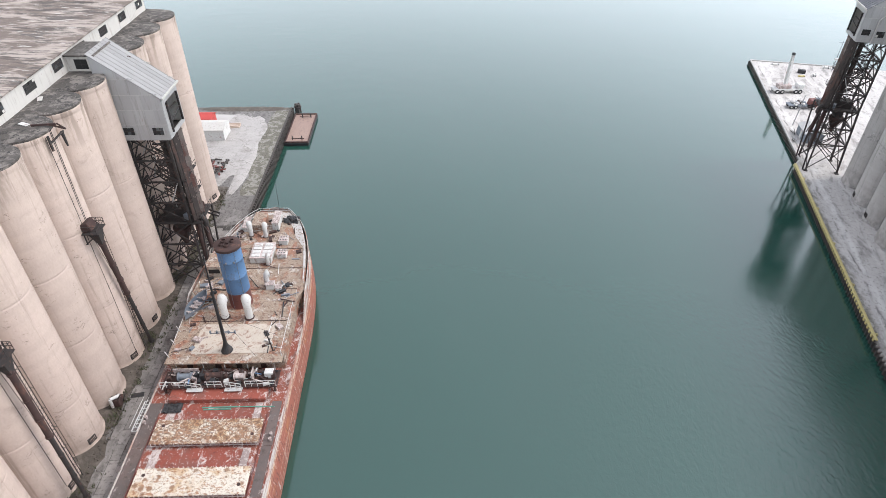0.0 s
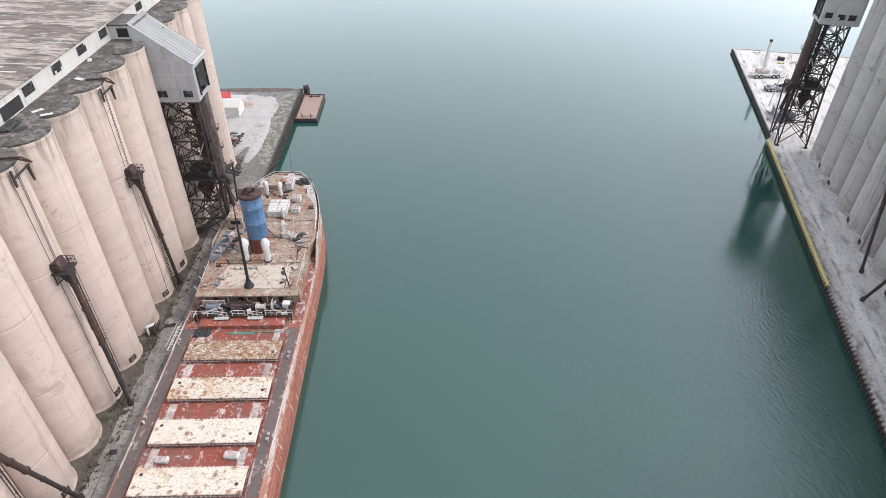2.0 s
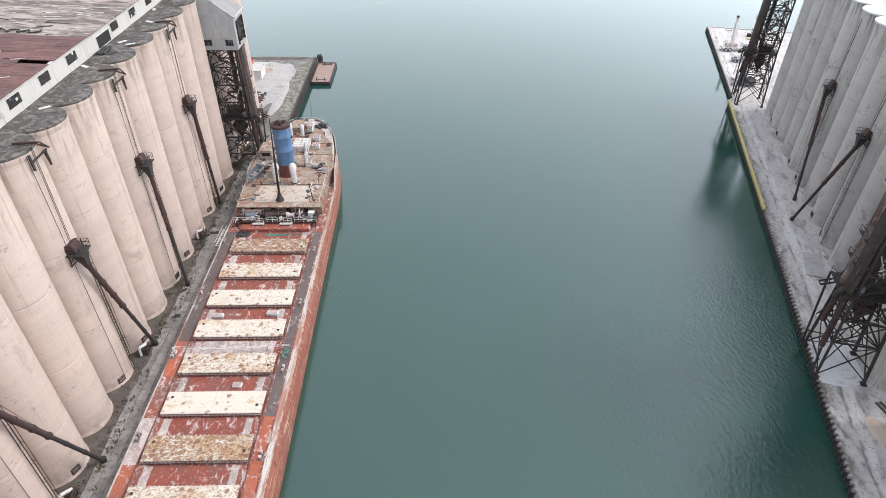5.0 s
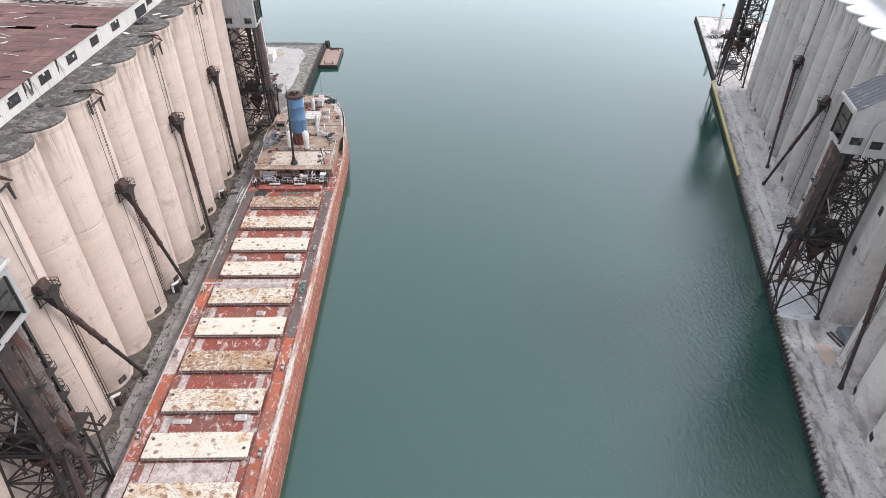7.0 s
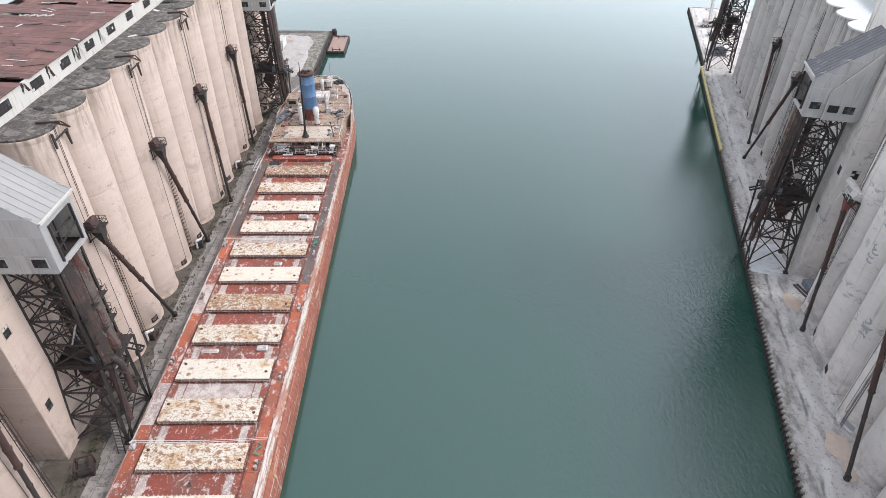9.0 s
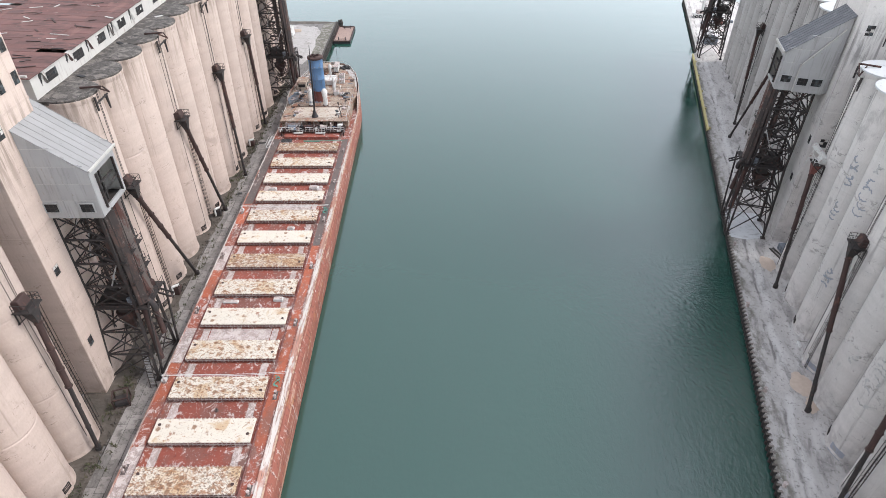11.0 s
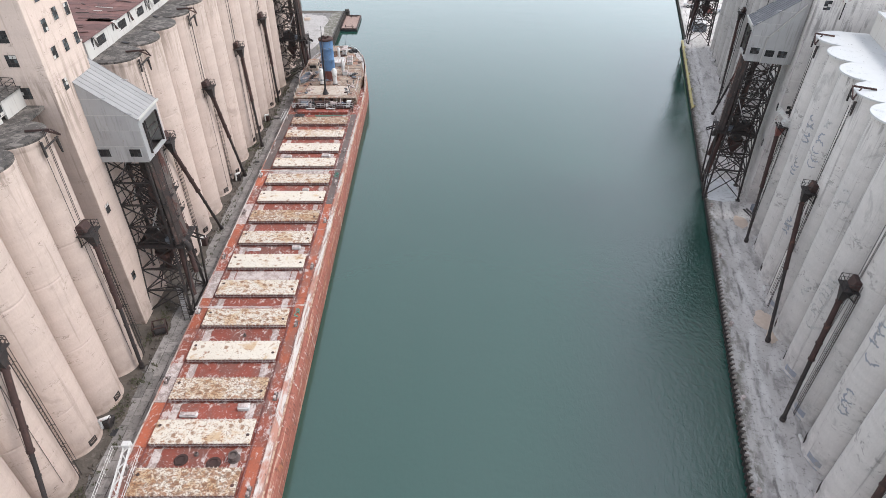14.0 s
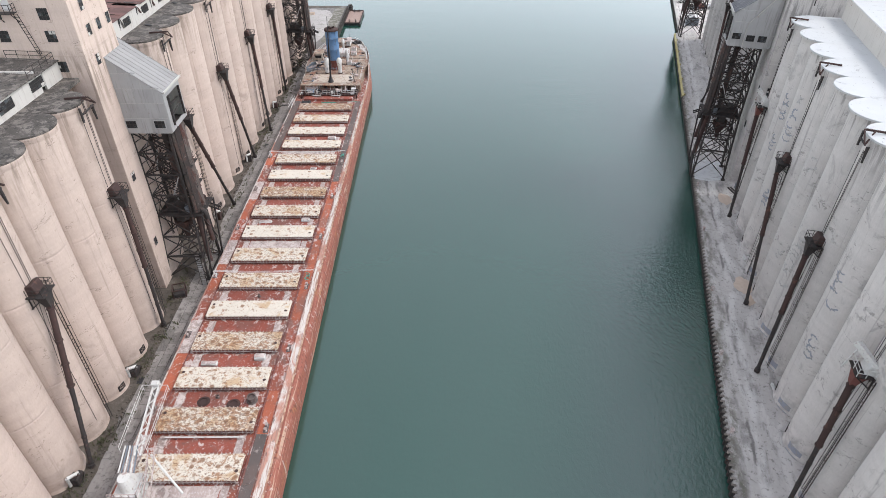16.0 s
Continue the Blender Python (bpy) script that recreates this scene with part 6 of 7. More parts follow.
for k in range(3):
    bm = B()
    tube(bm, [(-2.2 - k * 0.7 + 0.8 * math.cos(i * 0.6), 0.5 * math.sin(i * 0.6 + k), 0.12) for i in range(11)], 0.07, 5)
    part("rope", bm, BLACK, nets)

# gear heaped on and under the winch platform
heap = thing("winch_gear", "tangled pipes, rollers and cable before the after house", "gear", m=pose(-29.6, 53.0, DECK_Z + 1.2))
for mat, cnt in ((RUSTPLATE, 34), (WHITE, 7), (BLACK, 34), (PINK_D, 16)):
    bm = B()
    for k in range(cnt):
        m = pose(rng.uniform(-7.6, 7.4), rng.uniform(-1.2, 1.3), 0.0, rng.uniform(-12, 12), rng.uniform(-8, 8), rng.uniform(-30, 30) + rng.choice((0, 90)))
        if k % 2:
            rod(bm, m @ Vector((-rng.uniform(0.3, 1.3), 0, 0.12)), m @ Vector((rng.uniform(0.3, 1.3), 0, 0.12 + rng.uniform(0, 0.7))), rng.uniform(0.05, 0.14), 6)
        else:
            w, l, h = rng.uniform(0.1, 0.35), rng.uniform(0.1, 0.5), rng.uniform(0.2, 1.0)
            box(bm, (-w, -l, 0), (w, l, h), 0.03, m=m)
    tagged(part("gear_piece", bm, mat, heap), kind="stuff")

# winch platform before the after house
plat = thing("winch_platform", "railed platform with rusted winches and loose pipes", "platform", m=pose(-29.6, 53.0, DECK_Z))
bm = B()
box(bm, (-8.0, -1.4, 1.05), (7.9, 1.6, 1.2))
for x in (-7.6, -3.8, 0, 3.8, 7.5):
    box(bm, (x - 0.12, -1.3, 0), (x + 0.12, -1.06, 1.05))
part("platform_deck", bm, RUSTPLATE, plat)
for k, (x0, x1) in enumerate(((-8.0, -4.6), (-4.4, -2.2), (-1.6, 0.4), (0.8, 3.2), (3.6, 7.8))):
    bm = B()
    rails(bm, [(x0, -1.35, 1.2), (x1, -1.35 - (0.5 if k in (1, 3) else 0), 1.2)], 1.1, 0.045, 0.8)
    if k in (1, 3):
        box(bm, (x0, -2.0, 1.0), (x1, -1.35, 1.12))
    part("railing", bm, WHITE, plat)
for k, (x, y, w) in enumerate(((-5.0, 0.2, 1.8), (-1.0, 0.3, 2.2), (2.6, 0.1, 1.4))):
    bm = B()
    rod(bm, (x - w / 2, y, 1.75), (x + w / 2, y, 1.75), 0.42, 14)
    for sx in (-1, 1):
        rod(bm, (x + sx * w / 2 - 0.05, y, 1.75), (x + sx * w / 2 + 0.05, y, 1.75), 0.62, 14)
    box(bm, (x - w / 2, y - 0.5, 1.2), (x + w / 2, y + 0.5, 1.4))
    part("winch", bm, (GREYPAINT, RUSTPLATE, PINK_D)[k], plat)
for k in range(16):
    bm = B()
    x, y, a = rng.uniform(-7, 6.5), rng.uniform(-0.9, 1.2), rng.uniform(0, math.pi)
    l = rng.uniform(0.8, 2.6)
    rod(bm, (x - l / 2 * math.cos(a), y - 0.3 * math.sin(a), 1.3 + 0.05 * k % 0.5), (x + l / 2 * math.cos(a), y + 0.3 * math.sin(a), 1.4 + rng.uniform(0, 0.6)), rng.uniform(0.05, 0.12), 6)
    part("loose_tube", bm, rng.choice((WHITE, PINK_D, RUSTPLATE, BLUE)), plat)
bm = B()
box(bm, (6.0, 0.0, 1.2), (7.2, 1.0, 2.3), 0.06)
part("meter_box", bm, WHITE, plat)
bm = B()
box(bm, (4.4, -0.6, 1.2), (4.5, 0.8, 2.9))
part("screen_plate", bm, PINK_D, plat)
bm = B()
box(bm, (-6.8, 0.9, 1.2), (-3.2, 1.0, 2.5))
part("screen_plate", bm, PINK_D, plat)
tarp = thing("tarpaulin", "crumpled black sheet on the deck", "sheet", m=pose(-35.4, 49.0, DECK_Z + 0.05))
bm = B()
bmesh.ops.create_grid(bm, x_segments=14, y_segments=10, size=1.0)
for v in bm.verts:
    v.co = Vector((v.co.x * 1.3, v.co.y * 0.8, 0.1 + 0.35 * abs(noise.noise(v.co * 2.3)) + 0.15 * noise.noise(v.co * 6)))
part("sheet", bm, BLACK, tarp)
gang = thing("gangway", "white boarding ladder at the ship's side", "gangway", m=pose(-38.6, 47.5, DECK_Z))
bm = B()
for dx in (0, 0.7):
    bar(bm, (dx - 0.9, -2.2, 0.3), (dx - 0.5, 2.2, 0.9), 0.08, 0.16)
    bar(bm, (dx - 0.9, -2.2, 1.1), (dx - 0.5, 2.2, 1.7), 0.05)
for k in range(9):
    f = k / 8
    bar(bm, (-0.9 + 0.4 * f, -2.2 + 4.4 * f, 0.3 + 0.6 * f), (-0.2 + 0.4 * f, -2.2 + 4.4 * f, 0.3 + 0.6 * f), 0.07)
part("ladder_frame", bm, WHITE, gang)

# forward cargo boom and its rig
boom = thing("deck_boom", "white lattice cargo boom on the forward deck", "crane", m=pose(-36.2, -66.0, DECK_Z))
bm = B()
box(bm, (-1.5, -1.5, 0), (1.5, 1.8, 1.6), 0.1)
rod(bm, (0, -0.2, 1.6), (0, -0.2, 3.6), 0.9, 16, 0.7)
part("pedestal", bm, WHITE, boom)
for k in range(6):
    bm = B()
    x = -1.0 + 0.36 * k
    bar(bm, (x * 1.0, 0.6, 3.3), (x * 0.8 - 0.1, 3.4, 4.6), 0.16, 0.1)
    part("fan_strut", bm, GREYPAINT if k % 2 else WHITE, boom)
for dx in (-0.35, 0.35):
    bm = B()
    bar(bm, (0.9 + dx, 2.2, 4.4), (-0.2 + dx, 12.0, 5.4), 0.16, 0.3)
    part("chord", bm, WHITE, boom)
for k in range(10):
    f0, f1 = k / 10, (k + 1) / 10
    sx = 0.35 if k % 2 else -0.35
    member(boom, (0.9 - 1.1 * f0 - sx, 2.2 + 9.8 * f0, 4.4 + f0), (0.9 - 1.1 * f1 + sx, 2.2 + 9.8 * f1, 4.4 + f1), 0.1, 0.14, "lacing", WHITE)
bm = B()
box(bm, (-0.7, 11.6, 5.2), (0.3, 12.3, 6.0), 0.08)
part("sheave_head", bm, WHITE, boom)
bm = B()
for x, x2 in ((-1.5, -1.9), (1.7, 1.4)):
    rails(bm, [(x, 3.0, 3.9), (x2, 11.8, 4.6)], 1.0, 0.03, 1.6)
bar(bm, (-1.9, 11.8, 5.6), (1.4, 11.8, 5.6), 0.06)
part("walkway_rail", bm, WHITE, boom)
bm = B()
rails(bm, [(-1.6, -1.8, 1.6), (1.7, -1.8, 1.6), (1.7, 2.0, 1.6)], 1.1, 0.05, 0.9)
bar(bm, (2.2, -3.0, 0.2), (1.6, 3.4, 4.0), 0.14), bar(bm, (3.0, -3.0, 0.2), (2.4, 3.4, 4.0), 0.14)
for k in range(9):
    f = k / 8
    bar(bm, (2.2 - 0.6 * f, -3 + 6.4 * f, 0.2 + 3.8 * f), (3.0 - 0.6 * f, -3 + 6.4 * f, 0.2 + 3.8 * f), 0.07)
part("access_ladder", bm, PINK_D, boom)
bm = B()
rod(bm, (1.9, 3.0, 3.4), (6.6, -1.0, 1.6), 0.14, 8)
part("strut_pipe", bm, WHITE, boom)

# ---- east quay edge ----
bm = B()
v = -139.0
prev = None
k = 0
while v < 108:
    for du, dv in ((-0.02, 0.0), (-0.02, 0.32), (-0.3, 0.5), (-0.3, 0.8), (-0.02, 0.98)):
        cur = (bm.verts.new((du, v + dv, 0.06)), bm.verts.new((du, v + dv, -6)), bm.verts.new((du + 0.14, v + dv, 0.06)))
        if prev:
            bm.faces.new((prev[0], cur[0], cur[1], prev[1]))
            bm.faces.new((prev[2], cur[2], cur[0], prev[0]))
        prev = cur
    v += 1.0
piling = tagged(part("sheet_piling", bm, STEEL, None), "dark corrugated steel sheet piling along the quay", "quay edge", kind="structure")
piling.matrix_basis = EAST
bm = B()
for k in range(230):
    vv = -138.6 + k
    if vv < 48:
        box(bm, (-0.25, vv - 0.16, -0.1), (0.4, vv + 0.16, 0.16), 0.05)
lugs = tagged(part("fender_block", bm, LUG, None), "dark worn timber fender blocks on the quay edge", "fender", kind="stuff")
lugs.matrix_basis = EAST

kerb = thing("yellow_kerb", "yellow painted kerb rail on short posts", "kerb rail", m=EAST)
for k in range(6):
    bm = B()
    v0 = 48.6 + 10.1 * k
    box(bm, (-0.2, v0, 0.38), (0.28, v0 + 10.04, 0.62), 0.04)
    part("rail_beam", bm, YELLOW, kerb)
for k in range(61):
    bm = B()
    box(bm, (-0.34, 48.7 + k, 0.0), (-0.2, 49.15 + k, 0.45))
    part("post", bm, YELLOW, kerb)
for k in range(5):
    bm = B()
    box(bm, (0.3, 50 + 13 * k, 0), (0.75, 50.45 + 13 * k, 0.55), 0.08)
    part("bollard_stub", bm, YELLOW, kerb)

bm = B()
for k in range(72):
    vv = 111.8 + k
    f = (vv - 112) / 71
    u = 1.6 - 0.5 * f
    box(bm, (u - 0.5, vv - 0.17, -3.0), (u - 0.12, vv + 0.17, -0.1))
fend = tagged(part("fender_pile", bm, TIMBER, None), "row of dark timber fender piles", "fender", kind="stuff")
fend.matrix_basis = EAST
kerb2 = thing("quay_kerb", "whitish concrete kerb round the pier head", "kerb", m=EAST)
for a, b in (((1.75, 112), (1.2, 183.2)), ((1.2, 183.2), (40, 184.0)), ((0.15, 109.3), (1.75, 112))):
    bm = B()
    bar(bm, (*a, 0.14), (*b, 0.14), 0.4, 0.3)
    part("kerb_beam", bm, SLAB, kerb2)

bm = B()
prism(bm, [(0.15, -0.7), (3.6, -0.9), (7.4, 0.9), (8.4, 3.0), (8.3, 9.9), (4.4, 9.4), (0.15, 9.2)], 0.0, 0.03)
pad = tagged(part("concrete_pad", bm, PADCONC, None), "pale concrete pad below the loading tower", "pad", kind="structure")
pad.matrix_basis = EAST


def patch(bm, cu, cv, ru, rv, seed, z, n=40):
    """A thin spill with an uneven outline."""
    ring = []
    for k in range(n):
        a = 2 * math.pi * k / n
        r = 1 + 0.28 * noise.noise((math.cos(a) * 1.6 + seed, math.sin(a) * 1.6, 0)) + 0.12 * noise.noise((math.cos(a) * 5 + seed, math.sin(a) * 5, 1))
        ring.append((ru * r * math.cos(a), rv * r * math.sin(a)))
    c = bm.verts.new((cu, cv, z + 0.16))
    mid = [bm.verts.new((cu + x * 0.6, cv + y * 0.6, z + 0.1)) for x, y in ring]
    out = [bm.verts.new((cu + x, cv + y, z)) for x, y in ring]
    for k in range(n):
        j = (k + 1) % n
        bm.faces.new((c, mid[k], mid[j]))
        bm.faces.new((mid[k], out[k], out[j], mid[j]))


for cu, cv, ru, rv, seed in ((6.2, -8.2, 1.6, 2.2, 1), (6.6, -38.6, 1.7, 2.6, 5), (7.2, -42.6, 1.0, 1.6, 9)):
    bm = B()
    patch(bm, cu, cv, ru, rv, seed, 0.006)
    g = tagged(part("grain_spill", bm, GRIT, None, smooth=True), "small spill of pale tan grain on the quay", "spill", "grain spills")
    g.matrix_basis = EAST
# dark dirt along the feet of the east silos
bm = B()
va, vb = [], []
for k in range(150):
    vv = 105 - k * 1.4
    edge = 8.0 if vv > 12 else 6.6
    va.append(bm.verts.new((edge + 0.9 * noise.noise((vv * 0.25, 11, 0)) + 0.4 * noise.noise((vv, 3, 0)), vv, 0.008)))
    vb.append(bm.verts.new((12.0, vv, 0.25)))
for k in range(149):
    bm.faces.new((va[k], va[k + 1], vb[k + 1], vb[k]))
dirt = tagged(part("dirt_strip", bm, PAVE_R, None), "grey dirt along the feet of the silos", "dirt", kind="stuff")
dirt.matrix_basis = EAST

slab = thing("loose_slab", "pale precast slab lying on the quay", "slab", m=EAST @ pose(6.0, 30.6, 0, 0, 0, -5))
bm = B()
box(bm, (-1.6, -3.8, 0.02), (1.6, 3.8, 0.3), 0.04)
part("slab", bm, SLAB, slab)
for v in (19.5, 27.0, 34.5, -17.5, -63.0, -30.0):
    sg = thing("foot_plate", "small white plate at the foot of a silo", "plate", "foot plates", EAST @ pose(7.6 if v < 10 else 8.6, v, 0.0, 0, 0, 8))
    bm = B()
    box(bm, (-0.15, -0.7, 0), (0.15, 0.7, 0.45), 0.03)
    part("plate", bm, WHITE, sg)
for v in (-41.5, -57.6, -73.0, -22.0, -3.5):
    b2 = thing("quay_bollard", "small pale iron bollard at the quay edge", "bollard", "quay bollards", EAST @ pose(0.75, v, 0))
    bm = B()
    lathe(bm, [(0.3, 0), (0.22, 0.12), (0.2, 0.5), (0.34, 0.58), (0.3, 0.72), (0.1, 0.76)], 14)
    part("post", bm, PINK_D, b2, smooth=True)
bin_e = thing("grey_bin", "pale steel skip beside the head house", "skip", m=EAST @ pose(10.4, -4.0, 0, 0, 0, 12))
bm = B()
box(bm, (-1.3, -2.0, 0), (1.3, 2.0, 1.3), 0.08)
part("skip_body", bm, GREYPAINT, bin_e)
for y in (-1.5, -0.5, 0.5, 1.5):
    bm = B()
    box(bm, (-1.4, y - 0.08, 0.1), (-1.3, y + 0.08, 1.25))
    part("rib", bm, GREYPAINT, bin_e)
logs = thing("timber_baulks", "two dark timber baulks on the quay", "timber", m=EAST @ pose(8.0, -4.6, 0, 0, 0, 25))
for k in range(2):
    bm = B()
    box(bm, (-0.15 + 0.7 * k, -1.7, 0), (0.15 + 0.7 * k, 1.7, 0.28), 0.03)
    part("baulk", bm, TIMBER, logs)

# ---- east pier head ----
shed = thing("grey_shed", "small dark grey shed with a pitched roof", "shed", m=EAST @ pose(6.6, 125.6, 0, 0, 0, 4))
bm = B()
box(bm, (-2.2, -3.2, 0), (2.2, 3.2, 2.6), 0.03)
part("wall", bm, GREYPAINT, shed)
bm = B()
for s in (-1, 1):
    vs = [bm.verts.new(p) for p in ((0, -3.4, 3.6), (0, 3.4, 3.6), (2.5 * s, 3.4, 2.5), (2.5 * s, -3.4, 2.5), (0, -3.4, 3.5), (0, 3.4, 3.5), (2.5 * s, 3.4, 2.4), (2.5 * s, -3.4, 2.4))]
    for f in ((0, 1, 2, 3), (7, 6, 5, 4), (0, 3, 7, 4), (1, 5, 6, 2), (2, 6, 7, 3)):
        bm.faces.new([vs[i] for i in f])
part("roof", bm, GALV, shed)
bm = B()
vs = [bm.verts.new(p) for p in ((-2.2, -3.2, 2.6), (2.2, -3.2, 2.6), (0, -3.2, 3.5), (-2.2, 3.2, 2.6), (2.2, 3.2, 2.6), (0, 3.2, 3.5))]
bm.faces.new(vs[:3]), bm.faces.new(vs[3:][::-1])
part("gable", bm, GREYPAINT, shed)
bm = B()
box(bm, (-2.25, -0.5, 0.02), (-2.2, 0.5, 2.05))
part("door", bm, WHITE, shed)


def wheel(parent, x, y, r, w):
    bm = B()
    rod(bm, (x - w / 2, y, r), (x + w / 2, y, r), r, 20)
    t = part("wheel", bm, BLACK, parent, smooth=True)
    bm = B()
    rod(bm, (x - w / 2 - 0.02, y, r), (x + w / 2 + 0.02, y, r), r * 0.5, 14)
    part("rim", bm, WHITE, t)


crane = thing("mobile_crane", "white mobile crane with a raised boom", "crane", m=EAST @ pose(7.2, 157.0, 0, 0, 0, -75))
bm = B()
box(bm, (-1.25, -4.5, 0.7), (1.25, 4.2, 1.4), 0.1)
part("chassis", bm, WHITE, crane)
for y in (-3.4, -1.9, 2.2, 3.5):
    for x in (-1.15, 1.15):
        wheel(crane, x, y, 0.62, 0.5)
bm = B()
box(bm, (-1.2, 2.6, 1.4), (1.2, 4.4, 2.7), 0.15)
part("cab", bm, WHITE, crane)
bm = B()
box(bm, (-1.0, 4.38, 1.9), (1.0, 4.44, 2.5), 0.02)
part("windscreen", bm, GLASS, crane)
bm = B()
box(bm, (-1.1, -3.2, 1.4), (1.1, 0.6, 2.6), 0.12)
part("slewing_house", bm, PINK_D, crane)
bm = B()
bar(bm, (0, -1.0, 2.4), (0.2, -1.7, 9.6), 0.85, 0.85), bar(bm, (0.2, -1.65, 9.2), (0.25, -1.9, 11.4), 0.62, 0.62)
part("boom", bm, WHITE, crane)
bm = B()
box(bm, (-0.1, -2.25, 11.3), (0.6, -1.5, 12.0), 0.06)
part("boom_head", bm, BLACK, crane)

truck = thing("flatbed_truck", "old red and grey flatbed truck loaded with scrap", "truck", m=EAST @ pose(8.6, 145.8, 0, 0, 0, -80))
bm = B()
box(bm, (-1.2, -3.6, 0.8), (1.2, 2.0, 1.1), 0.05)
part("flatbed", bm, GREYPAINT, truck)
bm = B()
box(bm, (-1.2, 2.2, 0.6), (1.2, 4.2, 2.6), 0.2)
part("cab", bm, OXIDE, truck)
for y in (-2.8, -1.6, 3.3):
    for x in (-1.1, 1.1):
        wheel(truck, x, y, 0.52, 0.4)
for k in range(14):
    bm = B()
    box(bm, (-0.5, -0.4, 0), (0.5, 0.4, 0.5), 0.08, m=pose(rng.uniform(-0.7, 0.7), rng.uniform(-3.2, 1.4), 1.1 + 0.04 * k, rng.uniform(0, 30), rng.uniform(0, 30), rng.uniform(0, 180)))
    part("scrap_piece", bm, rng.choice((GREYPAINT, WHITE, RUSTPLATE, GALV)), truck)
for x, y, s in ((3.4, 128.0, 1.0), (2.6, 123.0, 0.8)):
    tr = thing("steel_stack", "small heap of steel frames on the quay", "steel frames", "steel heaps", EAST @ pose(x, y, 0))
    for k in range(5):
        bm = B()
        bar(bm, (rng.uniform(-0.6, 0.6), -1.2 * s, 0.1 + 0.1 * k), (rng.uniform(-0.6, 0.6), 1.4 * s, 0.1 + 0.12 * k), 0.1)
        part("frame_bar", bm, STEEL if k % 2 else GALV, tr)
pole = thing("light_pole", "leaning grey lamp pole near the shed", "pole", m=EAST @ pose(4.3, 133.0, 0))
bm = B()
rod(bm, (0, 0, 0), (0.8, 1.2, 8.2), 0.16, 8, 0.1), bar(bm, (0.8, 1.2, 8.1), (1.7, 1.2, 8.3), 0.12)
part("shaft", bm, GALV, pole)
mastE = thing("radio_mast", "thin grey mast with crossbars on the pier", "mast", m=EAST @ pose(25.5, 180.0, 0))
bm = B()
rod(bm, (0, 0, 0), (0, 0, 9.5), 0.12, 8, 0.06)
for z in (5.0, 9.0):
    bar(bm, (-1.2, 0, z), (1.2, 0, z), 0.08)
part("pole", bm, GREYPAINT, mastE)
bm = B()
box(bm, (-0.6, -0.3, 3.4), (1.4, 0.3, 4.0), 0.1)
part("signal_box", bm, WHITE, mastE)
for k, (u, v, w, l, h, mat) in enumerate(((15.2, 175.0, 2.2, 1.2, 1.1, BLACK), (8.5, 181.0, 2.6, 1.0, 0.35, WHITE), (14.6, 171.6, 2.0, 0.7, 0.4, YELLOW), (18.5, 173.0, 1.0, 1.0, 0.7, WHITE), (24.0, 181.5, 2.0, 1.0, 0.6, WHITE), (16, 152, 3.0, 1.6, 0.9, GREYPAINT), (14.5, 149, 2.2, 2.0, 1.2, GALV))):
    cr = thing("crate", "weathered crate standing on the pier head", "crate", "pier crates", EAST @ pose(u, v, 0, 0, 0, rng.uniform(-12, 12)))
    bm = B()
    box(bm, (-w / 2, -l / 2, 0.0), (w / 2, l / 2, h), 0.06)
    part("case", bm, mat, cr)
    for x in (-w / 3, w / 3):
        bm = B()
        box(bm, (x - 0.07, -l / 2 - 0.03, 0.05), (x + 0.07, l / 2 + 0.03, h + 0.03))
        part("strap", bm, STEEL, cr)

# ---- west pier head ----
bm = B()
for k in range(58):
    y = 99 + 0.95 * k
    box(bm, (-36.95, y - 0.2, -3.2), (-36.45, y + 0.2, 0.32), 0.04)
piles = tagged(part("fender_pile", bm, TIMBER, None), "row of dark timber fender piles along the quay edge", "fender", kind="stuff")
bm = B()
box(bm, (-37.4, 98.6, 0.0), (-36.98, 153.8, 0.3), 0.04)
cap = tagged(part("quay_kerb", bm, TIMBER, None), "dark timber kerb along the quay edge", "kerb", kind="structure")
bm = B()
n = 40
left, right = [], []
for k in range(n):
    y = 152 - k * 1.12
    left.append(bm.verts.new((-41.0 - 1.6 * math.sin(k * 0.09) - 1.2 * noise.noise((y * 0.15, 5, 0)), y, 0.012)))
    right.append(bm.verts.new((-37.45, y, 0.016)))
for k in range(n - 1):
    bm.faces.new((left[k], left[k + 1], right[k + 1], right[k]))
weeds = tagged(part("weed_strip", bm, MOSS, None), "mossy weeds along the quay edge", "weeds", kind="stuff")
bm = B()
patch(bm, -50, 153.2, 14, 1.6, 3, 0.01, 60)
tagged(part("rubble_bank", bm, SOIL, None), "dark rubble bank at the pier end", "rubble", kind="stuff")

barge = thing("barge", "small flat barge with a worn brown deck", "barge", m=pose(-33.2, 144.3, WATER_Z - 0.1))
bm = B()
box(bm, (-3.1, -8.6, -1.3), (3.1, 8.6, 0.85), 0.12)
part("hull", bm, BLACK, barge)
bm = B()
box(bm, (-3.0, -8.5, 0.86), (3.0, 8.5, 0.95), 0.03)
part("deck", bm, painted("worn_brown_deck", (0.36, 0.24, 0.195), (0.17, 0.11, 0.09), 0.7), barge)
bm = B()
for a, b in (((-2.9, -8.4), (2.9, -8.4)), ((2.9, -8.4), (2.9, 8.4)), ((2.9, 8.4), (-2.9, 8.4)), ((-2.9, 8.4), (-2.9, -8.4))):
    bar(bm, (*a, 1.08), (*b, 1.08), 0.3, 0.28)
part("coaming_timber", bm, RUSTPLATE, barge)
for x, y in ((-1.2, -7.0), (1.2, -7.0), (-0.6, 6.4), (1.6, 6.4)):
    bm = B()
    rod(bm, (x, y, 0.95), (x, y, 2.1), 0.13, 8)
    part("post", bm, BLACK, barge)
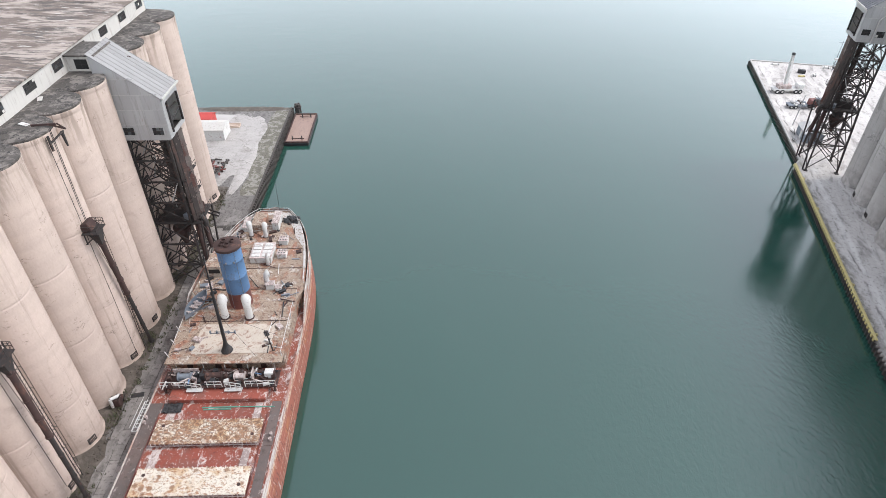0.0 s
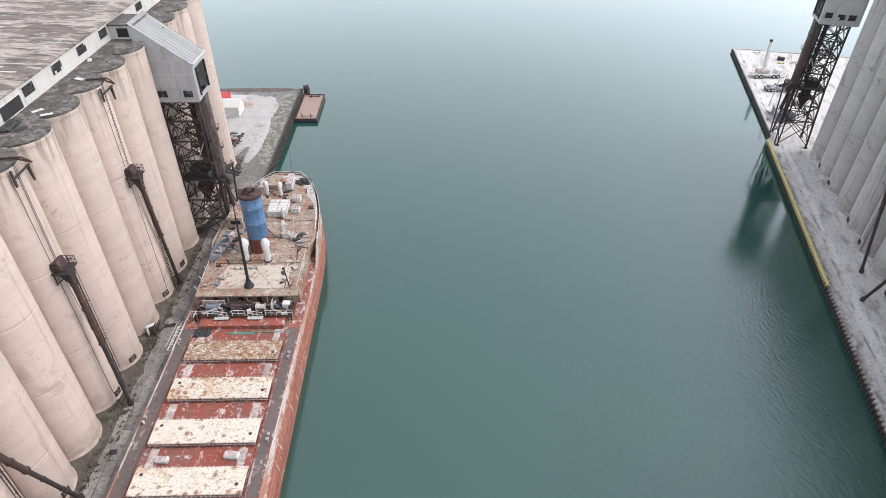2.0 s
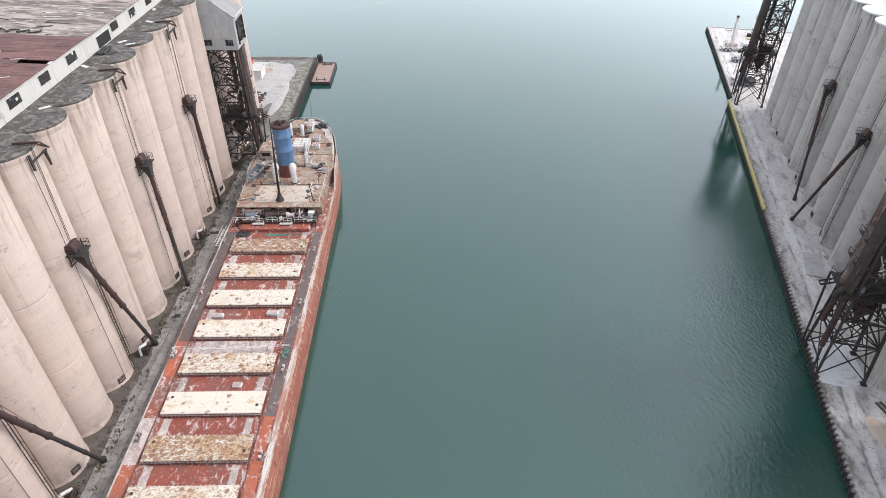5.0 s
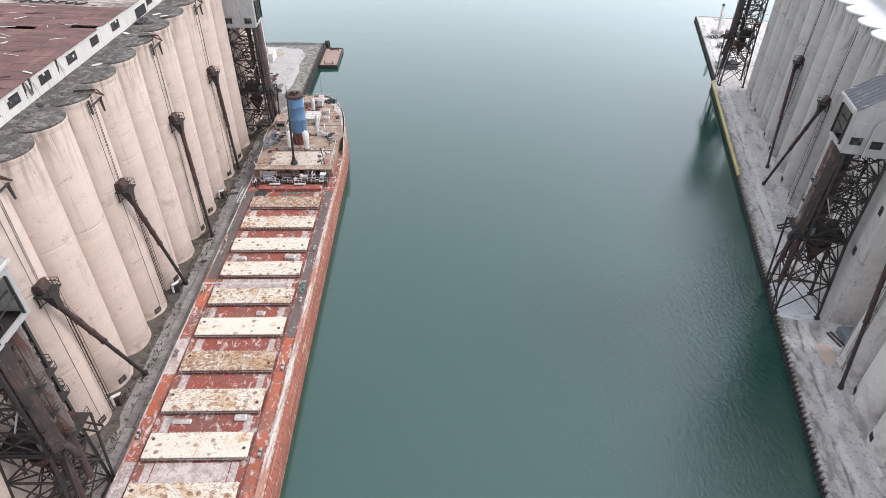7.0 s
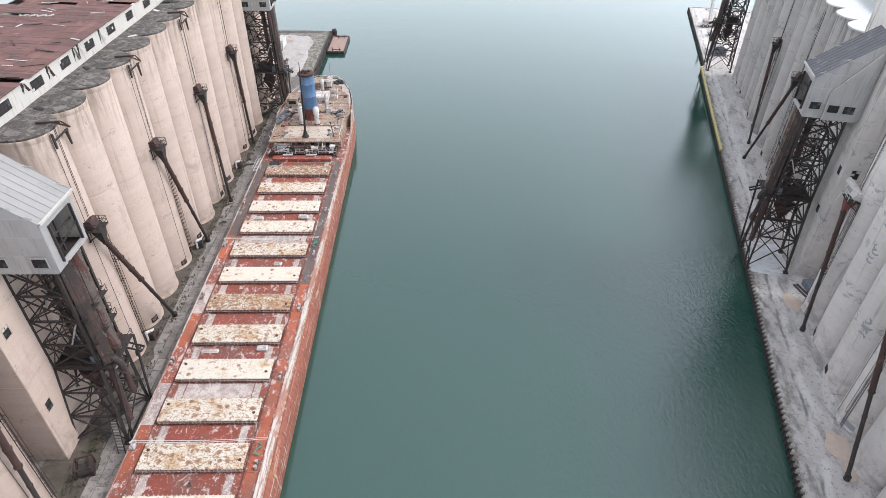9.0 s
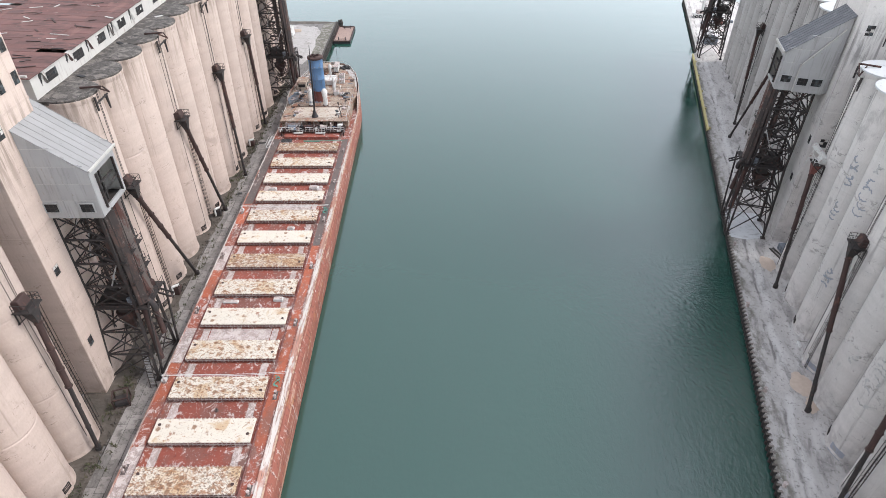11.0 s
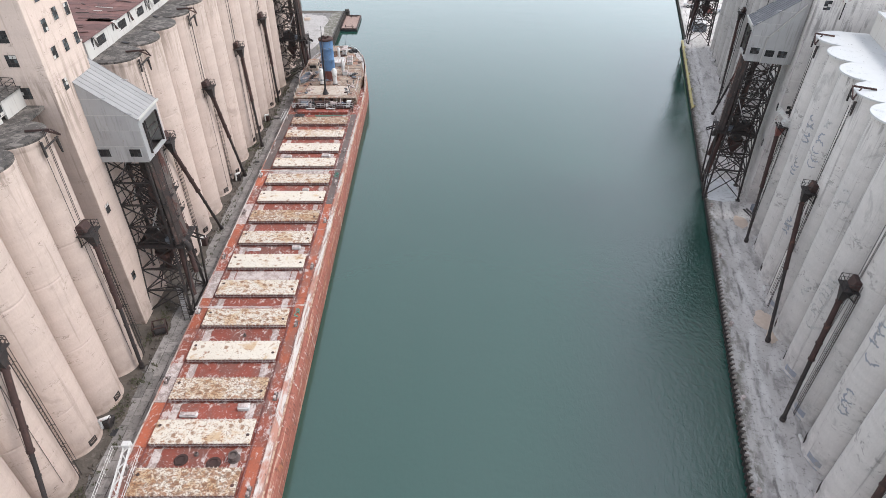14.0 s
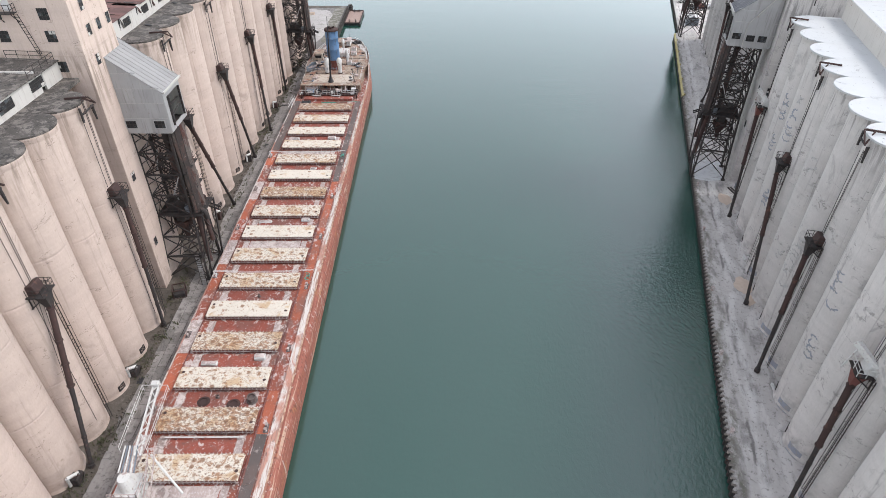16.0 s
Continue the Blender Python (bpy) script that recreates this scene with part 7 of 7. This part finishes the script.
for y in (-7.0, 6.4):
    bm = B()
    bar(bm, (-1.4, y, 1.35), (1.8, y, 1.35), 0.16)
    part("crossbar", bm, RUSTPLATE, barge)
dol = thing("mooring_dolphin", "cluster of black timber mooring piles", "dolphin", m=pose(-36.0, 156.2, WATER_Z))
for k in range(7):
    a = k * 2 * math.pi / 6
    bm = B()
    rr = 0 if k == 6 else 0.55
    rod(bm, (rr * 1.3 * math.cos(a), rr * 1.3 * math.sin(a), -3), (rr * math.cos(a), rr * math.sin(a), 2.2 + 0.3 * (k % 2)), 0.3, 8)
    part("pile", bm, TIMBER, dol)
bm = B()
lathe(bm, [(0.95, 1.3), (1.0, 1.4), (1.0, 1.65), (0.95, 1.75)], 16)
part("binding", bm, STEEL, dol)

for n, (x, y, w, l, h, mat, lab) in enumerate(((-54.6, 137.0, 8.4, 5.6, 3.0, WHITE, "low white shed with a pale roof"), (-58.5, 142.5, 7.0, 4.0, 3.0, REDPAINT, "small red shed with a red roof"))):
    sh = thing("shed", lab, "shed", "pier sheds", pose(x, y, 0))
    bm = B()
    box(bm, (-w / 2, -l / 2, 0), (w / 2, l / 2, h), 0.03)
    part("wall", bm, mat, sh)
    bm = B()
    for s in (-1, 1):
        vs = [bm.verts.new(p) for p in ((-w / 2 - 0.2, 0, h + 0.9), (w / 2 + 0.2, 0, h + 0.9), (w / 2 + 0.2, s * (l / 2 + 0.25), h - 0.05), (-w / 2 - 0.2, s * (l / 2 + 0.25), h - 0.05))]
        lo = [bm.verts.new(v.co - Vector((0, 0, 0.1))) for v in vs]
        bm.faces.new(vs), bm.faces.new(lo[::-1])
        for i in range(4):
            bm.faces.new((vs[i], vs[(i + 1) % 4], lo[(i + 1) % 4], lo[i]))
    part("roof", bm, REDPAINT if mat is REDPAINT else PALE, sh)
    bm = B()
    for s in (-1, 1):
        vs = [bm.verts.new(p) for p in ((s * w / 2, -l / 2, h), (s * w / 2, l / 2, h), (s * w / 2, 0, h + 0.85))]
        bm.faces.new(vs)
    part("gable", bm, mat, sh)
stack = thing("timber_stack", "stack of yellowish timber beams beside the shed", "timber", m=pose(-51.5, 142.0, 0, 0, 0, 5))
for k in range(6):
    bm = B()
    box(bm, (-3, -1 + 0.36 * k, 0), (3, -0.7 + 0.36 * k, 0.4 + 0.25 * (k % 2)), 0.03)
    part("beam", bm, GRIT, stack)
rub = thing("scrap_heap", "heap of rusted scrap beside the silo row", "scrap", m=pose(-49.5, 118.0, 0))
for k in range(40):
    bm = B()
    l = rng.uniform(0.5, 2.2)
    box(bm, (-l / 2, -0.2, 0), (l / 2, 0.25, 0.3), 0.04, m=pose(rng.uniform(-3, 2.5), rng.uniform(-5, 6), rng.uniform(0, 0.7), rng.uniform(-30, 30), rng.uniform(-30, 30), rng.uniform(0, 180)))
    part("scrap_piece", bm, rng.choice((RUSTPLATE, STEEL, TIMBER, OXIDE)), rub)
yard = B()
prism(yard, [(-61, 126), (-50.4, 126), (-49.6, 134), (-50, 149.5), (-61, 150)], 0.0, 0.02)
tagged(part("yard_slab", yard, SLAB, None), "pale concrete yard beside the sheds", "yard", kind="structure")

# rubble and loose things along the west quay
debris = thing("debris_heap", "scattered stones and rubble along the silo feet", "rubble")
bm = B()
for k in range(900):
    y = rng.uniform(-75, 111)
    x = -43.9 - abs(rng.gauss(0, 0.8))
    r = rng.uniform(0.06, 0.22)
    box(bm, (-r, -r * 0.7, -r * 0.4), (r, r * 0.8, r * 0.7), 0, m=pose(x, y, 0.08, rng.uniform(0, 60), rng.uniform(0, 60), rng.uniform(0, 180)))
tagged(part("stone", bm, SOIL, debris), kind="stuff")
tagged(debris, kind="stuff")
for n, (x, y, l) in enumerate(((-42.8, 54.0, 1.8), (-42.4, 30.0, 1.0), (-44.0, -46.0, 1.2), (-43.2, -66.0, 1.6))):
    pl = thing("dark_plank", "dark scrap plate lying on the paving", "plate", "scrap plates", pose(x, y, 0.02, 0, 0, rng.uniform(0, 90)))
    bm = B()
    box(bm, (-l / 2, -0.4, 0), (l / 2, 0.4, 0.1), 0.02)
    part("plate", bm, BLACK, pl)
cage = thing("steel_crate", "open rusted steel crate beside the trestle", "crate", m=pose(-44.6, -26.6, 0.05, 0, 0, 20))
for a, b in (((-1, -1, 0), (1, -1, 0)), ((1, -1, 0), (1, 1, 0)), ((1, 1, 0), (-1, 1, 0)), ((-1, 1, 0), (-1, -1, 0)), ((-1, -1, 1.7), (1, -1, 1.7)), ((1, -1, 1.7), (1, 1, 1.7)), ((1, 1, 1.7), (-1, 1, 1.7)), ((-1, 1, 1.7), (-1, -1, 1.7)), ((-1, -1, 0), (-1, -1, 1.7)), ((1, -1, 0), (1, -1, 1.7)), ((1, 1, 0), (1, 1, 1.7)), ((-1, 1, 0), (-1, 1, 1.7))):
    member(cage, a, b, 0.16, name="frame_bar", material=RUSTPLATE)
bm = B()
box(bm, (-0.9, -0.9, 0.1), (0.9, 0.9, 0.8), 0.1)
part("load", bm, STEEL, cage)
stairs = thing("steel_stair", "leaning steel stair at the trestle foot", "stair", m=pose(-41.6, -24.0, 0))
for dx in (0, 0.9):
    member(stairs, (dx, 0, 0), (dx - 1.6, 3.4, 4.2), 0.1, 0.3, "stringer")
for k in range(14):
    f = (k + 0.5) / 14
    member(stairs, (-1.6 * f, 3.4 * f, 4.2 * f), (0.9 - 1.6 * f, 3.4 * f, 4.2 * f), 0.05, 0.28, "tread", GALV)

# paint marks on the east silos: scrawls and repainted feet
SCRAWL_W = painted("white_wall_paint", (0.54, 0.53, 0.52), (0.36, 0.345, 0.33), 0.9, 0.85, 1.5, 0.5)
SCRAWL_B = painted("blue_grey_wall_paint", (0.33, 0.35, 0.41), (0.36, 0.345, 0.33), 0.8, 0.85, 1.5, 0.5)


def on_silo(bm, r, pts, w):
    """A painted stroke on a silo's wall through pts, given as (metres round, height)."""
    path = []
    for (s0, z0), (s1, z1) in zip(pts, pts[1:]):
        n = max(2, int(math.hypot(s1 - s0, z1 - z0) / 0.3))
        path += [(s0 + (s1 - s0) * i / n, z0 + (z1 - z0) * i / n) for i in range(n)]
    path.append(pts[-1])
    prev = None
    for i, (s0, z0) in enumerate(path):
        q = path[min(i + 1, len(path) - 1)]
        p = path[max(i - 1, 0)]
        d = Vector((q[0] - p[0], q[1] - p[1])).normalized()
        ww = w * (0.7 + 0.5 * abs(noise.noise((s0 * 1.3, z0 * 1.3, w))))
        row = []
        for k in (-1, 1):
            a, z = (s0 - k * d.y * ww / 2) / r, z0 + k * d.x * ww / 2
            row.append(bm.verts.new(((r + 0.012) * math.cos(a), (r + 0.012) * math.sin(a), z)))
        if prev:
            bm.faces.new((prev[0], prev[1], row[1], row[0]))
        prev = row


for k, a, z, mat, size, count in ((7, 20, 22.2, SCRAWL_B, 2.2, 7), (7, 25, 12.6, SCRAWL_B, 1.5, 6), (4, 36, 11.5, SCRAWL_W, 1.1, 5), (5, 19, 13.3, SCRAWL_W, 2.0, 9), (5, 21, 17.5, SCRAWL_W, 1.6, 6), (1, 31, 26.7, SCRAWL_B, 1.6, 8), (2, 23, 26.6, SCRAWL_B, 1.9, 9), (1, 36, 19.7, SCRAWL_B, 1.3, 6), (4, 27, 27.2, SCRAWL_W, 1.4, 5), (2, 30, 12.5, SCRAWL_B, 1.5, 7), (2, 25, 31.0, SCRAWL_W, 1.0, 5)):
    base = pose(-11.19, E_CENTRES[k], 0)
    for i in range(count // 2 + 1):
        bm = B()
        s0 = 3.72 * radians(a) + rng.uniform(-0.15, 0.15) * size
        z0 = z + (i - count / 4) * size * 0.6
        turn, w, h = rng.uniform(0, 6.28), size * rng.uniform(0.3, 0.55), size * rng.uniform(0.22, 0.34)
        arc = rng.uniform(1.5, 4.0)
        pts = [(s0 + w * math.cos(turn + arc * q / 11) * (1 + 0.3 * math.sin(3 * q)), z0 + h * math.sin(turn + arc * q / 11) + 0.12 * math.cos(2.3 * q)) for q in range(12)]
        on_silo(bm, 3.72, pts, 0.26)
        mark = part("paint_mark", bm, mat, east_s)
        mark.matrix_basis = base
for k, a in ((3, 30), (5, 29), (6, 24), (7, 33), (8, 33), (9, 26)):
    bm = B()
    on_silo(bm, 3.72 + 0.13, [(3.72 * radians(a) - 1.1, 0.22), (3.72 * radians(a) + 1.1, 0.22)], 0.2)
    on_silo(bm, 3.72, [(3.72 * radians(a) - 1.1, 1.15), (3.72 * radians(a) + 1.1, 1.15)], 1.1)
    mark = part("repainted_patch", bm, SCRAWL_B, east_s)
    mark.matrix_basis = pose(-11.19, E_CENTRES[k], 0)

# weeds on the soil along the west silos
LEAF = painted("weed_green", (0.062, 0.066, 0.03), (0.12, 0.10, 0.06), 0.8, 0.85, 1.0, 0.5)
bm = B()
for k in range(1500):
    y = rng.uniform(-70, 108)
    x = rng.uniform(-46.2, -43.6) if rng.random() < 0.8 else rng.uniform(-43.6, -42.4)
    if noise.noise((x * 0.3, y * 0.12, 5.0)) < -0.02:
        continue
    for j in range(5):
        a, l = rng.uniform(0, 6.28), rng.uniform(0.25, 0.6)
        p = Vector((x + rng.uniform(-0.25, 0.25), y + rng.uniform(-0.25, 0.25), 0.05 if x > -43.9 else 0.2))
        q = Vector((math.cos(a), math.sin(a), 0)) * 0.09
        t = p + Vector((-math.sin(a) * l * 0.7, math.cos(a) * l * 0.7, l * 0.7))
        bm.faces.new([bm.verts.new(c) for c in (p - q, p + q, t)])
tagged(part("weeds", bm, LEAF, None), "low green weeds growing on dark soil", "weeds", kind="stuff")

# bleached concrete of the west pier
bm = B()
patch(bm, -48.0, 133, 6.2, 19.5, 11, 0.014, 70)
patch(bm, -42.6, 122, 1.6, 13, 12, 0.02, 50)
worn = tagged(part("bleached_patch", bm, CRACKED, None), "bleached cracked concrete on the pier", "concrete", kind="structure")
# torn roofing and rubbish on the west silos
rubbish = thing("roof_rubbish", "torn black felt and white sheets on the silo roof", "rubbish", m=pose(2.4, -2.7, SILO_H + 0.12))
bm = B()
bmesh.ops.create_grid(bm, x_segments=20, y_segments=14, size=1.0)
for v in bm.verts:
    v.co = Vector((-52.2 + v.co.x * 0.8, 51.0 + v.co.y * 1.6, 0.15 + 0.5 * abs(noise.noise(v.co * 3.1))))
part("felt_heap", bm, BLACK, rubbish)
for k, (x, y) in enumerate(((-51.3, 55.5), (-49.6, 54.4), (-50.6, 50.3), (-52.4, 44.6), (-51.0, 30.2), (-52.0, 16.0), (-50.8, 66.0), (-52.6, 73.5), (-51.6, 2.0))):
    bm = B()
    box(bm, (-0.3, -0.7, 0.0), (0.3, 0.7, 0.06), 0.01, m=pose(x, y, 0.02, 0, 0, rng.uniform(0, 180)))
    part("loose_sheet", bm, (WHITE, PALE, BLACK)[k % 3], rubbish)

# slabs of the west quay, in three rows along the silos
SLABS = []
for w, l in ((0.64, 1.18), (0.645, 1.17), (0.63, 1.185), (0.64, 1.16)):
    bm = B()
    box(bm, (-w, -l, 0.0), (w, l, 0.06), 0.02)
    for v in bm.verts:
        v.co.x += rng.uniform(-0.025, 0.025)
        v.co.y += rng.uniform(-0.03, 0.03)
    me = bpy.data.meshes.new("paving_slab")
    bm.to_mesh(me)
    bm.free()
    me.materials.append(PAVE_SLAB)
    SLABS.append(me)
bm = B()
box(bm, (-44.0, -80, -0.02), (-39.86, 97, 0.012))
tagged(part("joint_bed", bm, JOINT, None), "dark dirt in the joints between quay slabs", "paving", kind="structure")
for k in range(74):
    for i, x in enumerate((-43.2, -41.86, -40.52)):
        ob = new("paving_slab", SLABS[(k + i) % 4])
        ob.parent = quay_w
        ob.matrix_basis = pose(x + rng.uniform(-0.03, 0.03), 95.6 - 2.4 * k - 0.8 * i, rng.uniform(-0.02, 0.012), rng.uniform(-0.6, 0.6), rng.uniform(-0.6, 0.6), rng.uniform(-0.8, 0.8))
